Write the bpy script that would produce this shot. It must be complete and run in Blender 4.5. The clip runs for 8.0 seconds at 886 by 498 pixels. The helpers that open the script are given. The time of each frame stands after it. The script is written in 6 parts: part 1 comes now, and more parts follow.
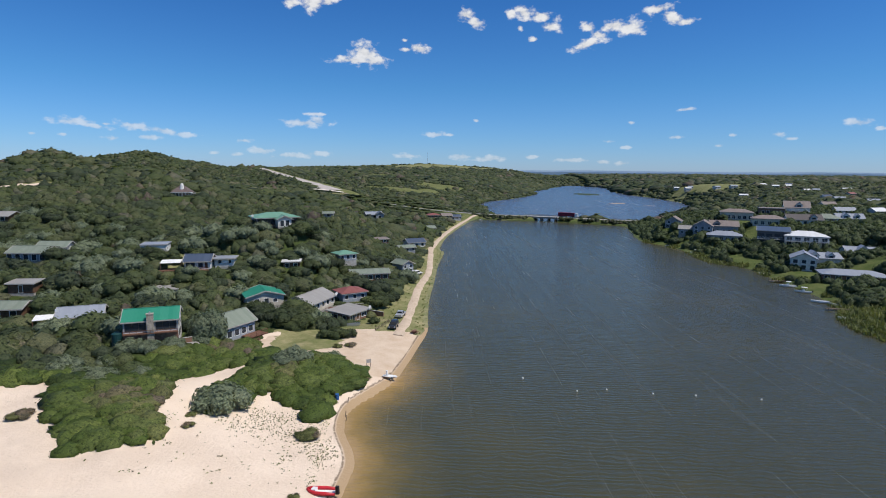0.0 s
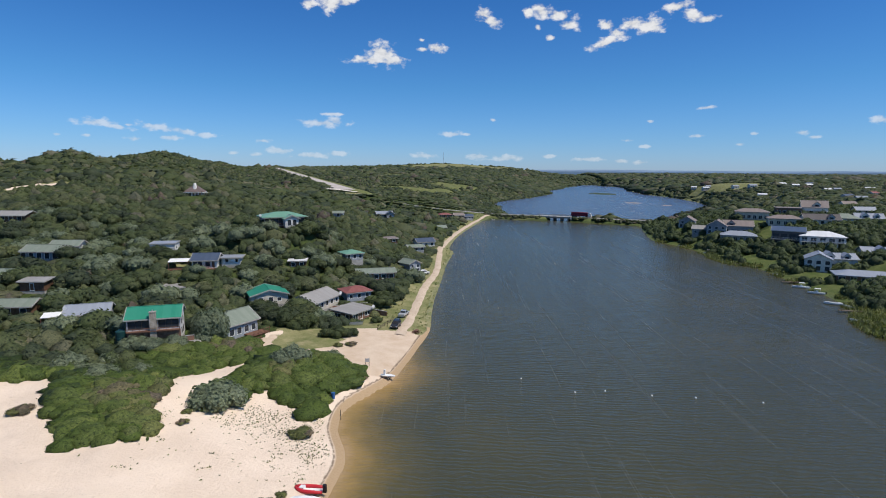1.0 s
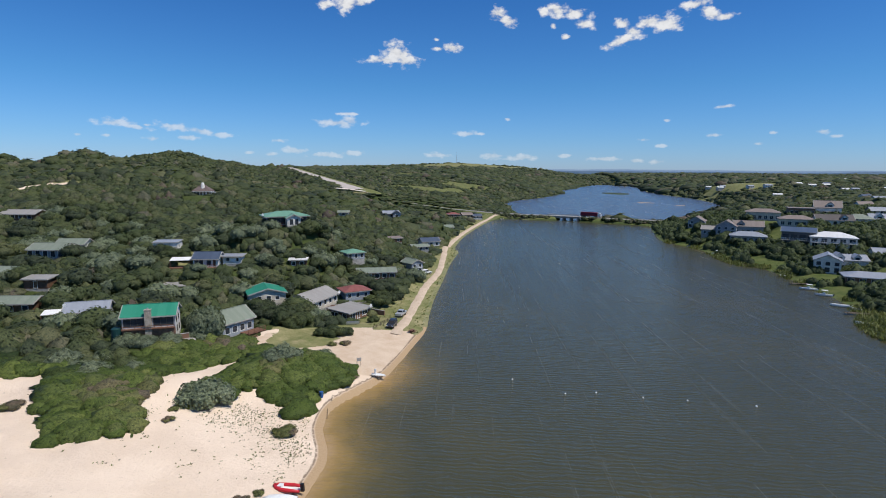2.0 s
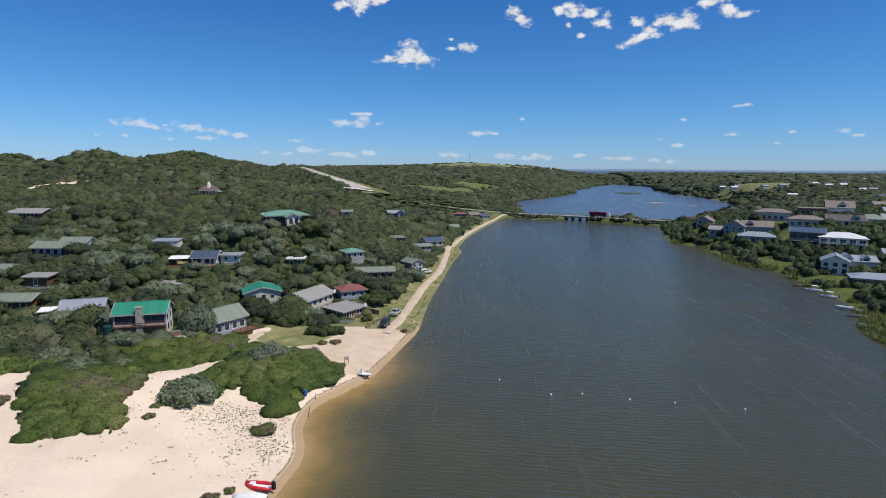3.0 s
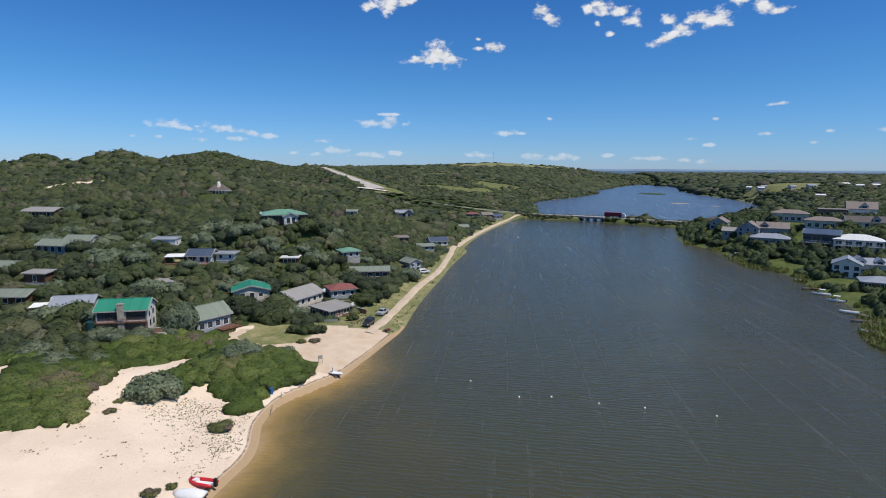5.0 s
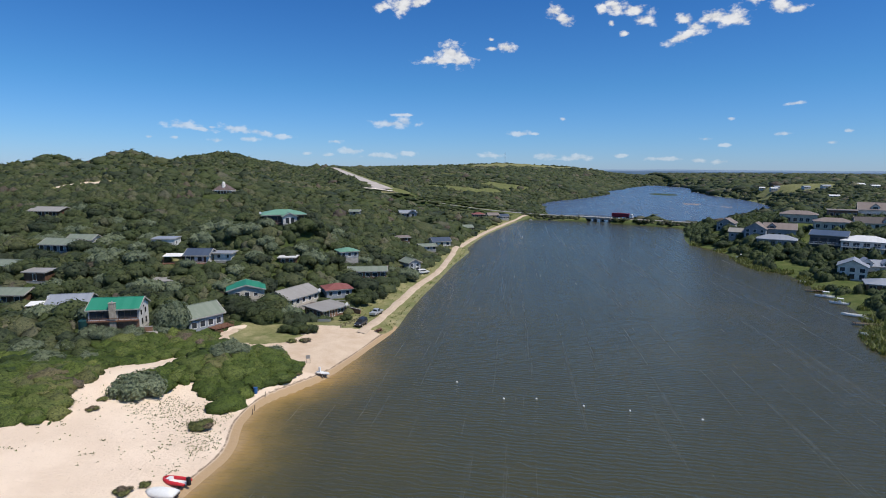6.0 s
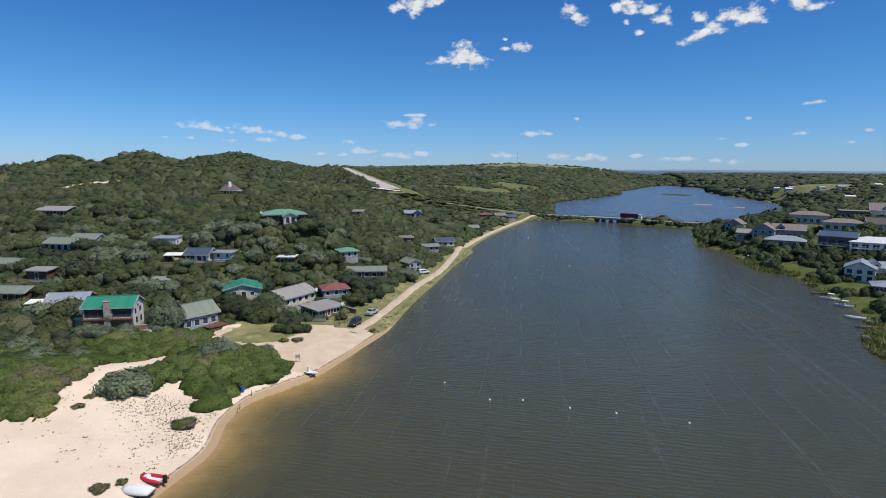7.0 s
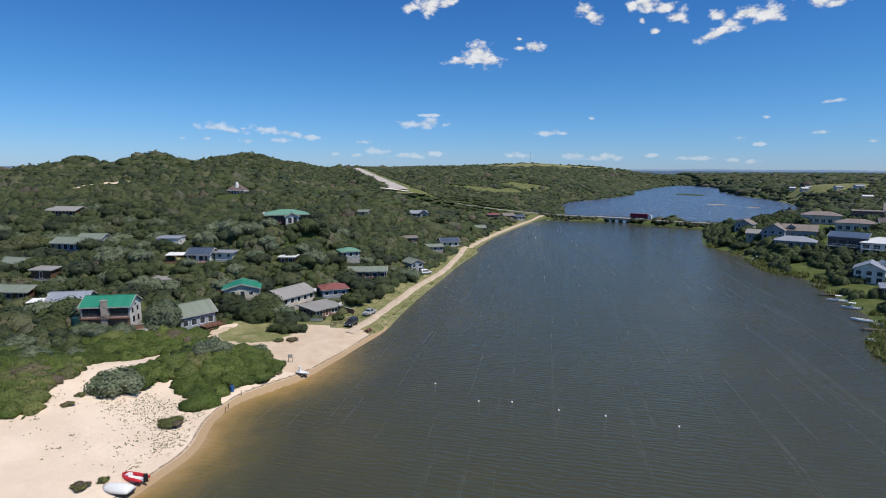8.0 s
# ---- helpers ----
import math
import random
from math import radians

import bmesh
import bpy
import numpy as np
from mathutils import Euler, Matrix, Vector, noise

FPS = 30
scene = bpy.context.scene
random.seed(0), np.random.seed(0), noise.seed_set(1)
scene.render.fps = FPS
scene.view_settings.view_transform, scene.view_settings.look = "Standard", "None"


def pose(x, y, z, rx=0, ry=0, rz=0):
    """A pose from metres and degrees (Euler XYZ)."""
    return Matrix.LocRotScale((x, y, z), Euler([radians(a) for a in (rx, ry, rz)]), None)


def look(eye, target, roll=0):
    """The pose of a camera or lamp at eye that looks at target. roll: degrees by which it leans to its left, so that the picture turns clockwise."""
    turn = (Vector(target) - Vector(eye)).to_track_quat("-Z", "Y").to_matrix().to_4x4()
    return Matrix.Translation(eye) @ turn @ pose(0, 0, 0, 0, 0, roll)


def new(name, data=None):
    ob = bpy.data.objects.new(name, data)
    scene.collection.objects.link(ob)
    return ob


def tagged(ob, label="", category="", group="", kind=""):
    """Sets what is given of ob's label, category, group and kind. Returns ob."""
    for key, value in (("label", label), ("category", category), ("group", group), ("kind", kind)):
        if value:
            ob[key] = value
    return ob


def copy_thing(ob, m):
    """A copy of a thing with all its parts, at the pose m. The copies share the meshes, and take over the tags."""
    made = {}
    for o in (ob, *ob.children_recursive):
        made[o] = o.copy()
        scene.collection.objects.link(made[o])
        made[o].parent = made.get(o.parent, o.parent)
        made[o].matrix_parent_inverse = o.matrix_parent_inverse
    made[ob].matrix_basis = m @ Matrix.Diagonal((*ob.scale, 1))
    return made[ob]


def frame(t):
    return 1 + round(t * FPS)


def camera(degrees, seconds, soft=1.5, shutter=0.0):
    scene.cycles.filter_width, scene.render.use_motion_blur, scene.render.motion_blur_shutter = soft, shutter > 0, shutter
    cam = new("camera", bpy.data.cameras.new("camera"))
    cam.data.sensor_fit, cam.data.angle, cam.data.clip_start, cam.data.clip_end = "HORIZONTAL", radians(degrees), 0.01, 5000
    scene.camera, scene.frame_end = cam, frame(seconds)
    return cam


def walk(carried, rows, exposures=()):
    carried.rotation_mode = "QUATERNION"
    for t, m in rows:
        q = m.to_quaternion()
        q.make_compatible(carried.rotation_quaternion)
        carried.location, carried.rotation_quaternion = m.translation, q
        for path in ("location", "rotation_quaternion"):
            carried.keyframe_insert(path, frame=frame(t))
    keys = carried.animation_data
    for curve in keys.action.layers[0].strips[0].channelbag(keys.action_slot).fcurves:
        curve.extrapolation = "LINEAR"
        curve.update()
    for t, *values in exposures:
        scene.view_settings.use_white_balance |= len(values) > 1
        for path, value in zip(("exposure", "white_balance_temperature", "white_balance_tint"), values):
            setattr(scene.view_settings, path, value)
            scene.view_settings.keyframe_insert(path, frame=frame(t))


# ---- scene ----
cam = camera(76.5, 8.0, soft=1.0)
PATH = [
    (0, (0.463, -0.402, 39.973), (0.493, 1.579, 39.699), 0.5),
    (0.5, (2.2, -0.404, 40.008), (2.2, 1.577, 39.733), 0.5),
    (1, (4.036, -0.287, 40.01), (4.007, 1.694, 39.734), 0.4),
    (1.5, (6.078, -0.157, 40.073), (6.024, 1.823, 39.796), 0.4),
    (3, (13.59, 0.782, 39.902), (13.462, 2.758, 39.623), 0.4),
    (3.5, (16.166, 1.107, 39.889), (16.014, 3.081, 39.61), 0.4),
    (4, (18.883, 1.554, 39.841), (18.705, 3.527, 39.563), 0.4),
    (4.5, (21.368, 1.937, 39.847), (21.169, 3.907, 39.568), 0.4),
    (6, (28.64, 3.367, 39.779), (28.377, 5.33, 39.501), 0.4),
    (6.5, (30.867, 3.863, 39.805), (30.581, 5.823, 39.527), 0.4),
    (7, (33.237, 4.389, 39.768), (32.928, 6.345, 39.49), 0.4),
    (7.5, (35.28, 4.969, 39.746), (34.948, 6.921, 39.468), 0.4),
    (8, (37.433, 5.517, 39.816), (37.076, 7.465, 39.538), 0.3),
]
walk(cam, [(t, look(eye, target, roll)) for t, eye, target, roll in PATH])

# ---------------------------------------------------------------- light
SUN_EL, SUN_AZ = 60.0, 112.0  # height above the horizon, and bearing clockwise from straight ahead (+y)
scene.view_settings.exposure = 0.0
az, el = radians(SUN_AZ), radians(SUN_EL)
sun = new("sun", bpy.data.lights.new("sun", "SUN"))
sun.data.energy, sun.data.angle, sun.data.color = 4.3, radians(0.53), (1.0, 0.945, 0.86)
to_sun = Vector((math.sin(az) * math.cos(el), math.cos(az) * math.cos(el), math.sin(el)))
sun.matrix_world = Matrix.Translation((0, 0, 300)) @ to_sun.to_track_quat("Z", "Y").to_matrix().to_4x4()

world = bpy.data.worlds.new("sky")
scene.world = world
world.use_nodes = True
wt = world.node_tree
wt.nodes.clear()


def dressed(n, operation="", interpolation_type="", vector_type="", noise_dimensions="", data_type="", blend_type="", attribute_name="", wave_type="", bands_direction="", wave_profile=""):
    """A node with the settings that are given."""
    if operation:
        n.operation = operation
    if interpolation_type:
        n.interpolation_type = interpolation_type
    if vector_type:
        n.vector_type = vector_type
    if noise_dimensions:
        n.noise_dimensions = noise_dimensions
    if data_type:
        n.data_type = data_type
    if blend_type:
        n.blend_type = blend_type
    if attribute_name:
        n.attribute_name = attribute_name
    if wave_type:
        n.wave_type, n.bands_direction, n.wave_profile = wave_type, bands_direction, wave_profile
    return n


def wnode(kind, **settings):
    return dressed(wt.nodes.new(kind), **settings)


def wlink(a, b):
    wt.links.new(a, b)


sky = wnode("ShaderNodeTexSky")
sky.sky_type, sky.sun_disc, sky.sun_elevation, sky.sun_rotation = "NISHITA", False, el, az
sky.altitude, sky.air_density, sky.dust_density, sky.ozone_density = 40, 1.0, 0.15, 3.0
sep = wnode("ShaderNodeSeparateXYZ")
# direction towards the sky, as bearing and height in degrees
coord = wnode("ShaderNodeTexCoord")
wlink(coord.outputs["Generated"], sep.inputs[0])
bearing = wnode("ShaderNodeMath", operation="ARCTAN2")
wlink(sep.outputs["X"], bearing.inputs[0])
wlink(sep.outputs["Y"], bearing.inputs[1])
height_angle = wnode("ShaderNodeMath", operation="ARCSINE")
wlink(sep.outputs["Z"], height_angle.inputs[0])
polar = wnode("ShaderNodeCombineXYZ")
for source, slot in ((bearing, 0), (height_angle, 1)):
    deg = wnode("ShaderNodeMath", operation="MULTIPLY")
    deg.inputs[1].default_value = 180 / math.pi
    wlink(source.outputs[0], deg.inputs[0])
    wlink(deg.outputs[0], polar.inputs[slot])
# fair-weather clouds: bearing, height, half width, half height, thickness
CLOUD_BANK_A = [
    (-6.9, 11.1, 1.49, 0.99, -15), (-8.0, 10.5, 2.06, 0.35, 0), (-6.1, 10.5, 1.38, 0.59, 0), (-2.8, 11.6, 0.52, 0.23, 0),
    (-1.6, 11.7, 0.99, 0.41, -8), (-3.1, 12.4, 0.35, 0.17, 0), (2.9, 14.7, 0.69, 0.62, 0), (3.7, 14.1, 1.04, 0.45, -20),
    (7.3, 14.8, 0.51, 0.39, 10), (8.4, 14.9, 0.96, 0.61, -25), (10.2, 14.5, 1.34, 0.45, -12), (11.1, 13.6, 0.84, 0.45, -15),
    (9.4, 12.5, 0.57, 0.23, 5), (8.2, 13.5, 0.28, 0.23, 0), (14.6, 13.4, 0.82, 0.39, -15), (15.5, 12.7, 0.92, 0.39, -20),
]
CLOUD_BANK_B = [
    (14.6, 11.9, 1.53, 0.46, 18), (16.9, 13.4, 1.28, 0.50, 5), (18.4, 13.1, 1.41, 0.71, -12), (20.8, 14.5, 1.31, 0.43, 5),
    (22.0, 13.7, 1.39, 0.48, -30), (23.1, 13.3, 0.79, 0.32, 5), (-11.7, 15.4, 1.21, 0.76, 0), (-10.3, 15.6, 1.11, 0.44, 20),
    (-13.7, 15.2, 0.65, 0.38, 0), (-32.0, 3.9, 1.62, 0.32, -3), (-30.6, 3.6, 1.22, 0.22, -6), (-29.7, 3.8, 0.35, 0.16, 0),
    (-27.4, 3.7, 1.59, 0.34, -6), (-25.2, 3.4, 1.45, 0.29, -12), (-23.6, 3.1, 0.99, 0.23, -3), (-29.2, 2.6, 0.81, 0.22, 4),
]
CLOUD_BANK_C = [
    (-26.3, 2.8, 0.95, 0.23, 0), (-12.7, 4.5, 2.14, 0.37, 0), (-11.5, 4.7, 0.79, 0.43, 0), (-18.4, 2.7, 0.64, 0.18, 0),
    (-16.9, 1.8, 1.20, 0.31, -4), (-13.9, 1.4, 1.91, 0.25, 0), (-11.4, 1.6, 1.37, 0.25, 0), (-11.6, 5.4, 1.13, 0.15, 0),
    (-19.1, 1.4, 0.48, 0.18, 0), (0.0, 3.6, 1.19, 0.25, 0), (1.4, 3.6, 0.53, 0.14, 0), (4.1, 5.0, 0.29, 0.16, 0),
    (2.6, 1.5, 1.07, 0.32, 0), (5.7, 1.3, 1.54, 0.32, 0), (-2.8, 1.5, 1.31, 0.26, 0), (9.6, 1.5, 0.81, 0.16, 0),
]
CLOUD_BANK_D = [
    (13.5, 1.2, 1.70, 0.19, 0), (16.9, 3.0, 0.55, 0.15, 0), (18.5, 2.4, 0.43, 0.15, 0), (18.9, 4.7, 0.32, 0.14, 0),
    (18.3, 0.9, 0.65, 0.19, 0), (16.4, 1.0, 0.77, 0.19, 0), (23.0, 3.3, 0.61, 0.18, 0), (23.7, 5.8, 0.70, 0.14, 5),
    (27.6, 3.4, 0.33, 0.14, 0), (26.6, 2.5, 0.48, 0.14, 0), (31.2, 3.4, 0.48, 0.22, 0), (32.1, 3.0, 0.35, 0.14, 0),
    (36.7, 4.2, 0.92, 0.31, -6), (38.2, 3.7, 0.37, 0.15, 0), (-32.8, 2.8, 0.37, 0.16, 0), (-34.9, 2.8, 0.27, 0.14, 0),
]
CLOUD_BANK_E = [
    (-21.1, 1.5, 0.41, 0.15, 0),
]
closest = None
for b0, e0, bw, eh, tilt in CLOUD_BANK_A + CLOUD_BANK_B + CLOUD_BANK_C + CLOUD_BANK_D + CLOUD_BANK_E:
    place = wnode("ShaderNodeMapping", vector_type="TEXTURE")
    place.inputs["Location"].default_value = (b0, e0, 0)
    place.inputs["Rotation"].default_value = (0, 0, radians(tilt))
    place.inputs["Scale"].default_value = (bw, eh, 1)
    wlink(polar.outputs[0], place.inputs["Vector"])
    size = wnode("ShaderNodeVectorMath", operation="LENGTH")
    wlink(place.outputs[0], size.inputs[0])
    if closest is None:
        closest = size.outputs["Value"]
    else:
        least = wnode("ShaderNodeMath", operation="MINIMUM")
        wlink(closest, least.inputs[0])
        wlink(size.outputs["Value"], least.inputs[1])
        closest = least.outputs[0]
stretch = wnode("ShaderNodeMapping")
stretch.inputs["Scale"].default_value = (0.8, 1.3, 1)
wlink(polar.outputs[0], stretch.inputs[0])
billow = wnode("ShaderNodeTexNoise", noise_dimensions="2D")
billow.inputs["Scale"].default_value, billow.inputs["Detail"].default_value, billow.inputs["Roughness"].default_value = 1.1, 6, 0.56
wlink(stretch.outputs[0], billow.inputs["Vector"])
shift = wnode("ShaderNodeMath", operation="MULTIPLY_ADD")
shift.inputs[1].default_value, shift.inputs[2].default_value = 2.7, -1.35
wlink(billow.outputs["Fac"], shift.inputs[0])
rough_edge = wnode("ShaderNodeMath", operation="SUBTRACT")
wlink(closest, rough_edge.inputs[0])
wlink(shift.outputs[0], rough_edge.inputs[1])
cover = wnode("ShaderNodeMapRange", interpolation_type="SMOOTHSTEP")
for slot, value in (("From Min", 1.25), ("From Max", 0.25), ("To Min", 0.0), ("To Max", 0.93)):
    cover.inputs[slot].default_value = value
wlink(rough_edge.outputs[0], cover.inputs["Value"])
tone = wnode("ShaderNodeMapRange")
for slot, value in (("From Min", 0.35), ("From Max", 0.65), ("To Min", 0.78), ("To Max", 1.0)):
    tone.inputs[slot].default_value = value
wlink(billow.outputs["Fac"], tone.inputs["Value"])
sky_light = wnode("ShaderNodeBackground")
sky_light.inputs["Strength"].default_value = 0.074
cloud_light = wnode("ShaderNodeBackground")
cloud_light.inputs["Color"].default_value = (1.0, 1.0, 1.0, 1)
cloud_strength = wnode("ShaderNodeMath", operation="MULTIPLY")
cloud_strength.inputs[1].default_value = 0.86
wlink(tone.outputs[0], cloud_strength.inputs[0])
wlink(cloud_strength.outputs[0], cloud_light.inputs["Strength"])
deepen = wnode("ShaderNodeVectorMath", operation="MULTIPLY")
# clear maritime air: paler towards the horizon, deep blue above it, more neutral overhead
upward = wnode("ShaderNodeMath", operation="MULTIPLY")
upward.inputs[1].default_value = 2 / math.pi
wlink(height_angle.outputs[0], upward.inputs[0])
air = wnode("ShaderNodeValToRGB")
AIR = [(0, (0.66, 0.98, 1.74)), (65, (0.64, 0.94, 1.2)), (3, (0.55, 0.95, 1.60)), (8, (0.41, 0.91, 1.46)), (16, (0.30, 0.80, 1.42)), (32, (0.48, 0.89, 1.34))]
air.color_ramp.elements[1].position = 65 / 90
for i, (degrees_up, tone_at) in enumerate(AIR):
    stop = air.color_ramp.elements[i] if i == 0 else air.color_ramp.elements[-1] if i == 1 else air.color_ramp.elements.new(degrees_up / 90)
    stop.color = tuple(v / 2 for v in tone_at) + (1,)
wlink(upward.outputs[0], air.inputs[0])
doubled = wnode("ShaderNodeVectorMath", operation="MULTIPLY")
doubled.inputs[1].default_value = (2, 2, 2)
wlink(air.outputs[0], doubled.inputs[0])
wlink(doubled.outputs[0], deepen.inputs[1])
wlink(sky.outputs[0], deepen.inputs[0])
wlink(deepen.outputs[0], sky_light.inputs["Color"])
blend = wnode("ShaderNodeMixShader")
low = wnode("ShaderNodeMapRange")
for slot, value in (("From Min", 0.03), ("From Max", 0.20), ("To Min", 0.42), ("To Max", 1.0)):
    low.inputs[slot].default_value = value
wlink(sep.outputs["Z"], low.inputs["Value"])
veil = wnode("ShaderNodeMath", operation="MULTIPLY")
wlink(cover.outputs[0], veil.inputs[0])
wlink(low.outputs[0], veil.inputs[1])
wlink(veil.outputs[0], blend.inputs[0])
wlink(sky_light.outputs[0], blend.inputs[1])
wlink(cloud_light.outputs[0], blend.inputs[2])
wlink(blend.outputs[0], wnode("ShaderNodeOutputWorld").inputs[0])


# ---------------------------------------------------------------- materials
class Nodes:
    """A material under construction."""

    def __init__(self, name, rough=0.8, spec=0.3, metal=0.0):
        self.m = bpy.data.materials.new(name)
        self.m.use_nodes = True
        self.t = self.m.node_tree
        self.b = self.t.nodes["Principled BSDF"]
        self.b.inputs["Roughness"].default_value = rough
        self.b.inputs["Specular IOR Level"].default_value = spec
        self.b.inputs["Metallic"].default_value = metal

    def n(self, kind, **settings):
        return dressed(self.t.nodes.new(kind), **settings)

    def put(self, value, slot):
        if hasattr(value, "links"):
            self.t.links.new(value, slot)
        else:
            slot.default_value = value

    def pos(self, scale=(1, 1, 1), turn=0.0, local=False):
        c = self.n("ShaderNodeTexCoord") if local else self.n("ShaderNodeNewGeometry")
        m = self.n("ShaderNodeMapping")
        m.inputs["Scale"].default_value = scale
        m.inputs["Rotation"].default_value = (0, 0, turn)
        self.put(c.outputs["Object" if local else "Position"], m.inputs[0])
        return m.outputs[0]

    def noise(self, scale, detail=4, rough=0.6, at=None):
        n = self.n("ShaderNodeTexNoise")
        n.inputs["Scale"].default_value, n.inputs["Detail"].default_value, n.inputs["Roughness"].default_value = scale, detail, rough
        self.put(at if at is not None else self.pos(), n.inputs["Vector"])
        return n.outputs["Fac"]

    def ramp(self, fac, *stops):
        r = self.n("ShaderNodeValToRGB")
        while len(r.color_ramp.elements) < len(stops):
            r.color_ramp.elements.new(0.5)
        for e, (p, c) in zip(r.color_ramp.elements, stops):
            e.position, e.color = p, (*c, 1) if len(c) == 3 else c
        self.put(fac, r.inputs[0])
        return r.outputs[0]

    def mix(self, fac, a, b, how="MIX"):
        n = self.n("ShaderNodeMix", data_type="RGBA", blend_type=how)
        for v, s in ((fac, n.inputs[0]), (a, n.inputs[6]), (b, n.inputs[7])):
            self.put((*v, 1) if isinstance(v, tuple) and len(v) == 3 else v, s)
        return n.outputs[2]

    def calc(self, how, a, b=0.0, c=0.0):
        n = self.n("ShaderNodeMath", operation=how)
        for v, s in zip((a, b, c), n.inputs):
            self.put(v, s)
        return n.outputs[0]

    def step(self, v, lo, hi, a=0.0, b=1.0):
        n = self.n("ShaderNodeMapRange", interpolation_type="SMOOTHSTEP")
        for x, s in zip((v, lo, hi, a, b), n.inputs):
            self.put(x, s)
        return n.outputs[0]

    def attr(self, name):
        return self.n("ShaderNodeAttribute", attribute_name=name).outputs["Fac"]

    def colour(self, c):
        self.put((*c, 1) if isinstance(c, tuple) else c, self.b.inputs["Base Color"])
        return self

    def rough(self, v):
        self.put(v, self.b.inputs["Roughness"])
        return self

    def bump(self, h, strength=0.3, distance=0.05):
        n = self.n("ShaderNodeBump")
        n.inputs["Strength"].default_value, n.inputs["Distance"].default_value = strength, distance
        self.put(h, n.inputs["Height"])
        self.put(n.outputs[0], self.b.inputs["Normal"])
        return self


def painted(name, c, rough=0.7, dirt=0.25, scale=0.6):
    """Paint or plaster with weathering at two scales."""
    k = Nodes(name, rough, 0.3)
    lo = tuple(v * (1 - dirt) * 0.95 for v in c)
    big = k.ramp(k.noise(scale, 5, 0.65), (0.35, lo), (0.62, c))
    k.colour(k.mix(k.step(k.noise(7, 3), 0.55, 0.8, 0, 0.3), big, tuple(v * 0.75 for v in c)))
    return k.bump(k.noise(25, 3), 0.15, 0.02).m


def sheet(name, c, rough=0.45, worn=0.3, fade=None):
    """Corrugated roof sheeting: ribs run down the slope (local y), with faded and stained sheets."""
    k = Nodes(name, rough, 0.4)
    at = k.pos(local=True)
    rib = k.n("ShaderNodeTexWave", wave_type="BANDS", bands_direction="X", wave_profile="SIN")
    rib.inputs["Scale"].default_value = 1.3
    k.put(at, rib.inputs["Vector"])
    panel = k.n("ShaderNodeTexWhiteNoise", noise_dimensions="1D")
    sx = k.n("ShaderNodeSeparateXYZ")
    k.put(at, sx.inputs[0])
    k.put(k.calc("FLOOR", k.calc("MULTIPLY", sx.outputs["X"], 1.25)), panel.inputs["W"])
    fade = fade or tuple(min(1, v * 1.35 + 0.05) for v in c)
    base = k.mix(k.calc("MULTIPLY", panel.outputs[0], 0.22), c, fade)
    streak = k.noise(0.9, 5, 0.65, k.pos((1.0, 0.25, 1), local=True))
    base = k.mix(k.step(streak, 0.5, 0.75, 0, worn), base, fade)
    base = k.mix(k.step(k.noise(1.7, 4), 0.58, 0.8, 0, 0.35), base, tuple(v * 0.6 for v in c))
    k.colour(base)
    return k.bump(rib.outputs[0], 0.12, 0.04).m


M = {}
M["wall_white"] = painted("white_plaster", (0.72, 0.70, 0.66))
M["wall_cream"] = painted("cream_plaster", (0.60, 0.55, 0.46))
M["wall_grey"] = painted("grey_boards", (0.36, 0.37, 0.38))
M["wall_stone"] = painted("stone_wall", (0.42, 0.37, 0.31), dirt=0.45, scale=1.5)
M["wall_blue"] = painted("blue_grey_boards", (0.33, 0.355, 0.39))
M["wall_brick"] = painted("brown_brick", (0.27, 0.15, 0.10), dirt=0.4, scale=1.2)
M["wall_dark"] = painted("charcoal_plaster", (0.11, 0.115, 0.125))
M["wall_timber"] = painted("brown_timber", (0.16, 0.09, 0.055), dirt=0.45, scale=1.4)
M["trim_white"] = painted("white_paint", (0.80, 0.79, 0.76), 0.5, 0.12)
M["trim_dark"] = painted("dark_paint", (0.06, 0.055, 0.05), 0.5, 0.2)
M["deck"] = painted("deck_timber", (0.20, 0.10, 0.065), 0.75, 0.45, 2.0)
M["concrete"] = painted("concrete", (0.42, 0.40, 0.37), 0.85, 0.35)
M["roof_green"] = sheet("green_sheet_roof", (0.02, 0.20, 0.125), 0.5, 0.15)
M["roof_palegreen"] = sheet("pale_green_sheet_roof", (0.13, 0.27, 0.19), 0.5, 0.3)
M["roof_sage"] = sheet("faded_sage_sheet_roof", (0.17, 0.20, 0.155), 0.6, 0.5, (0.31, 0.33, 0.28))
M["roof_grey"] = sheet("grey_sheet_roof", (0.27, 0.255, 0.235), 0.5, 0.4)
M["roof_lightgrey"] = sheet("light_grey_sheet_roof", (0.25, 0.27, 0.31), 0.45, 0.3)
M["roof_slate"] = sheet("slate_blue_sheet_roof", (0.055, 0.075, 0.115), 0.45, 0.2)
M["roof_red"] = sheet("red_sheet_roof", (0.21, 0.07, 0.06), 0.6, 0.3)
M["roof_white"] = sheet("white_sheet_roof", (0.60, 0.60, 0.60), 0.45, 0.2)
M["roof_brown"] = sheet("brown_tile_roof", (0.19, 0.155, 0.14), 0.75, 0.35)
M["roof_dark"] = sheet("dark_tile_roof", (0.07, 0.06, 0.06), 0.7, 0.2)
M["roof_thatch"] = painted("weathered_thatch", (0.17, 0.13, 0.12), 0.95, 0.4, 1.4)
M["red_rubber"] = painted("red_rubber", (0.55, 0.03, 0.04), 0.45, 0.15)
M["white_plastic"] = painted("white_plastic", (0.80, 0.80, 0.78), 0.4, 0.12)
M["blue_plastic"] = painted("blue_plastic", (0.03, 0.12, 0.34), 0.45, 0.15)
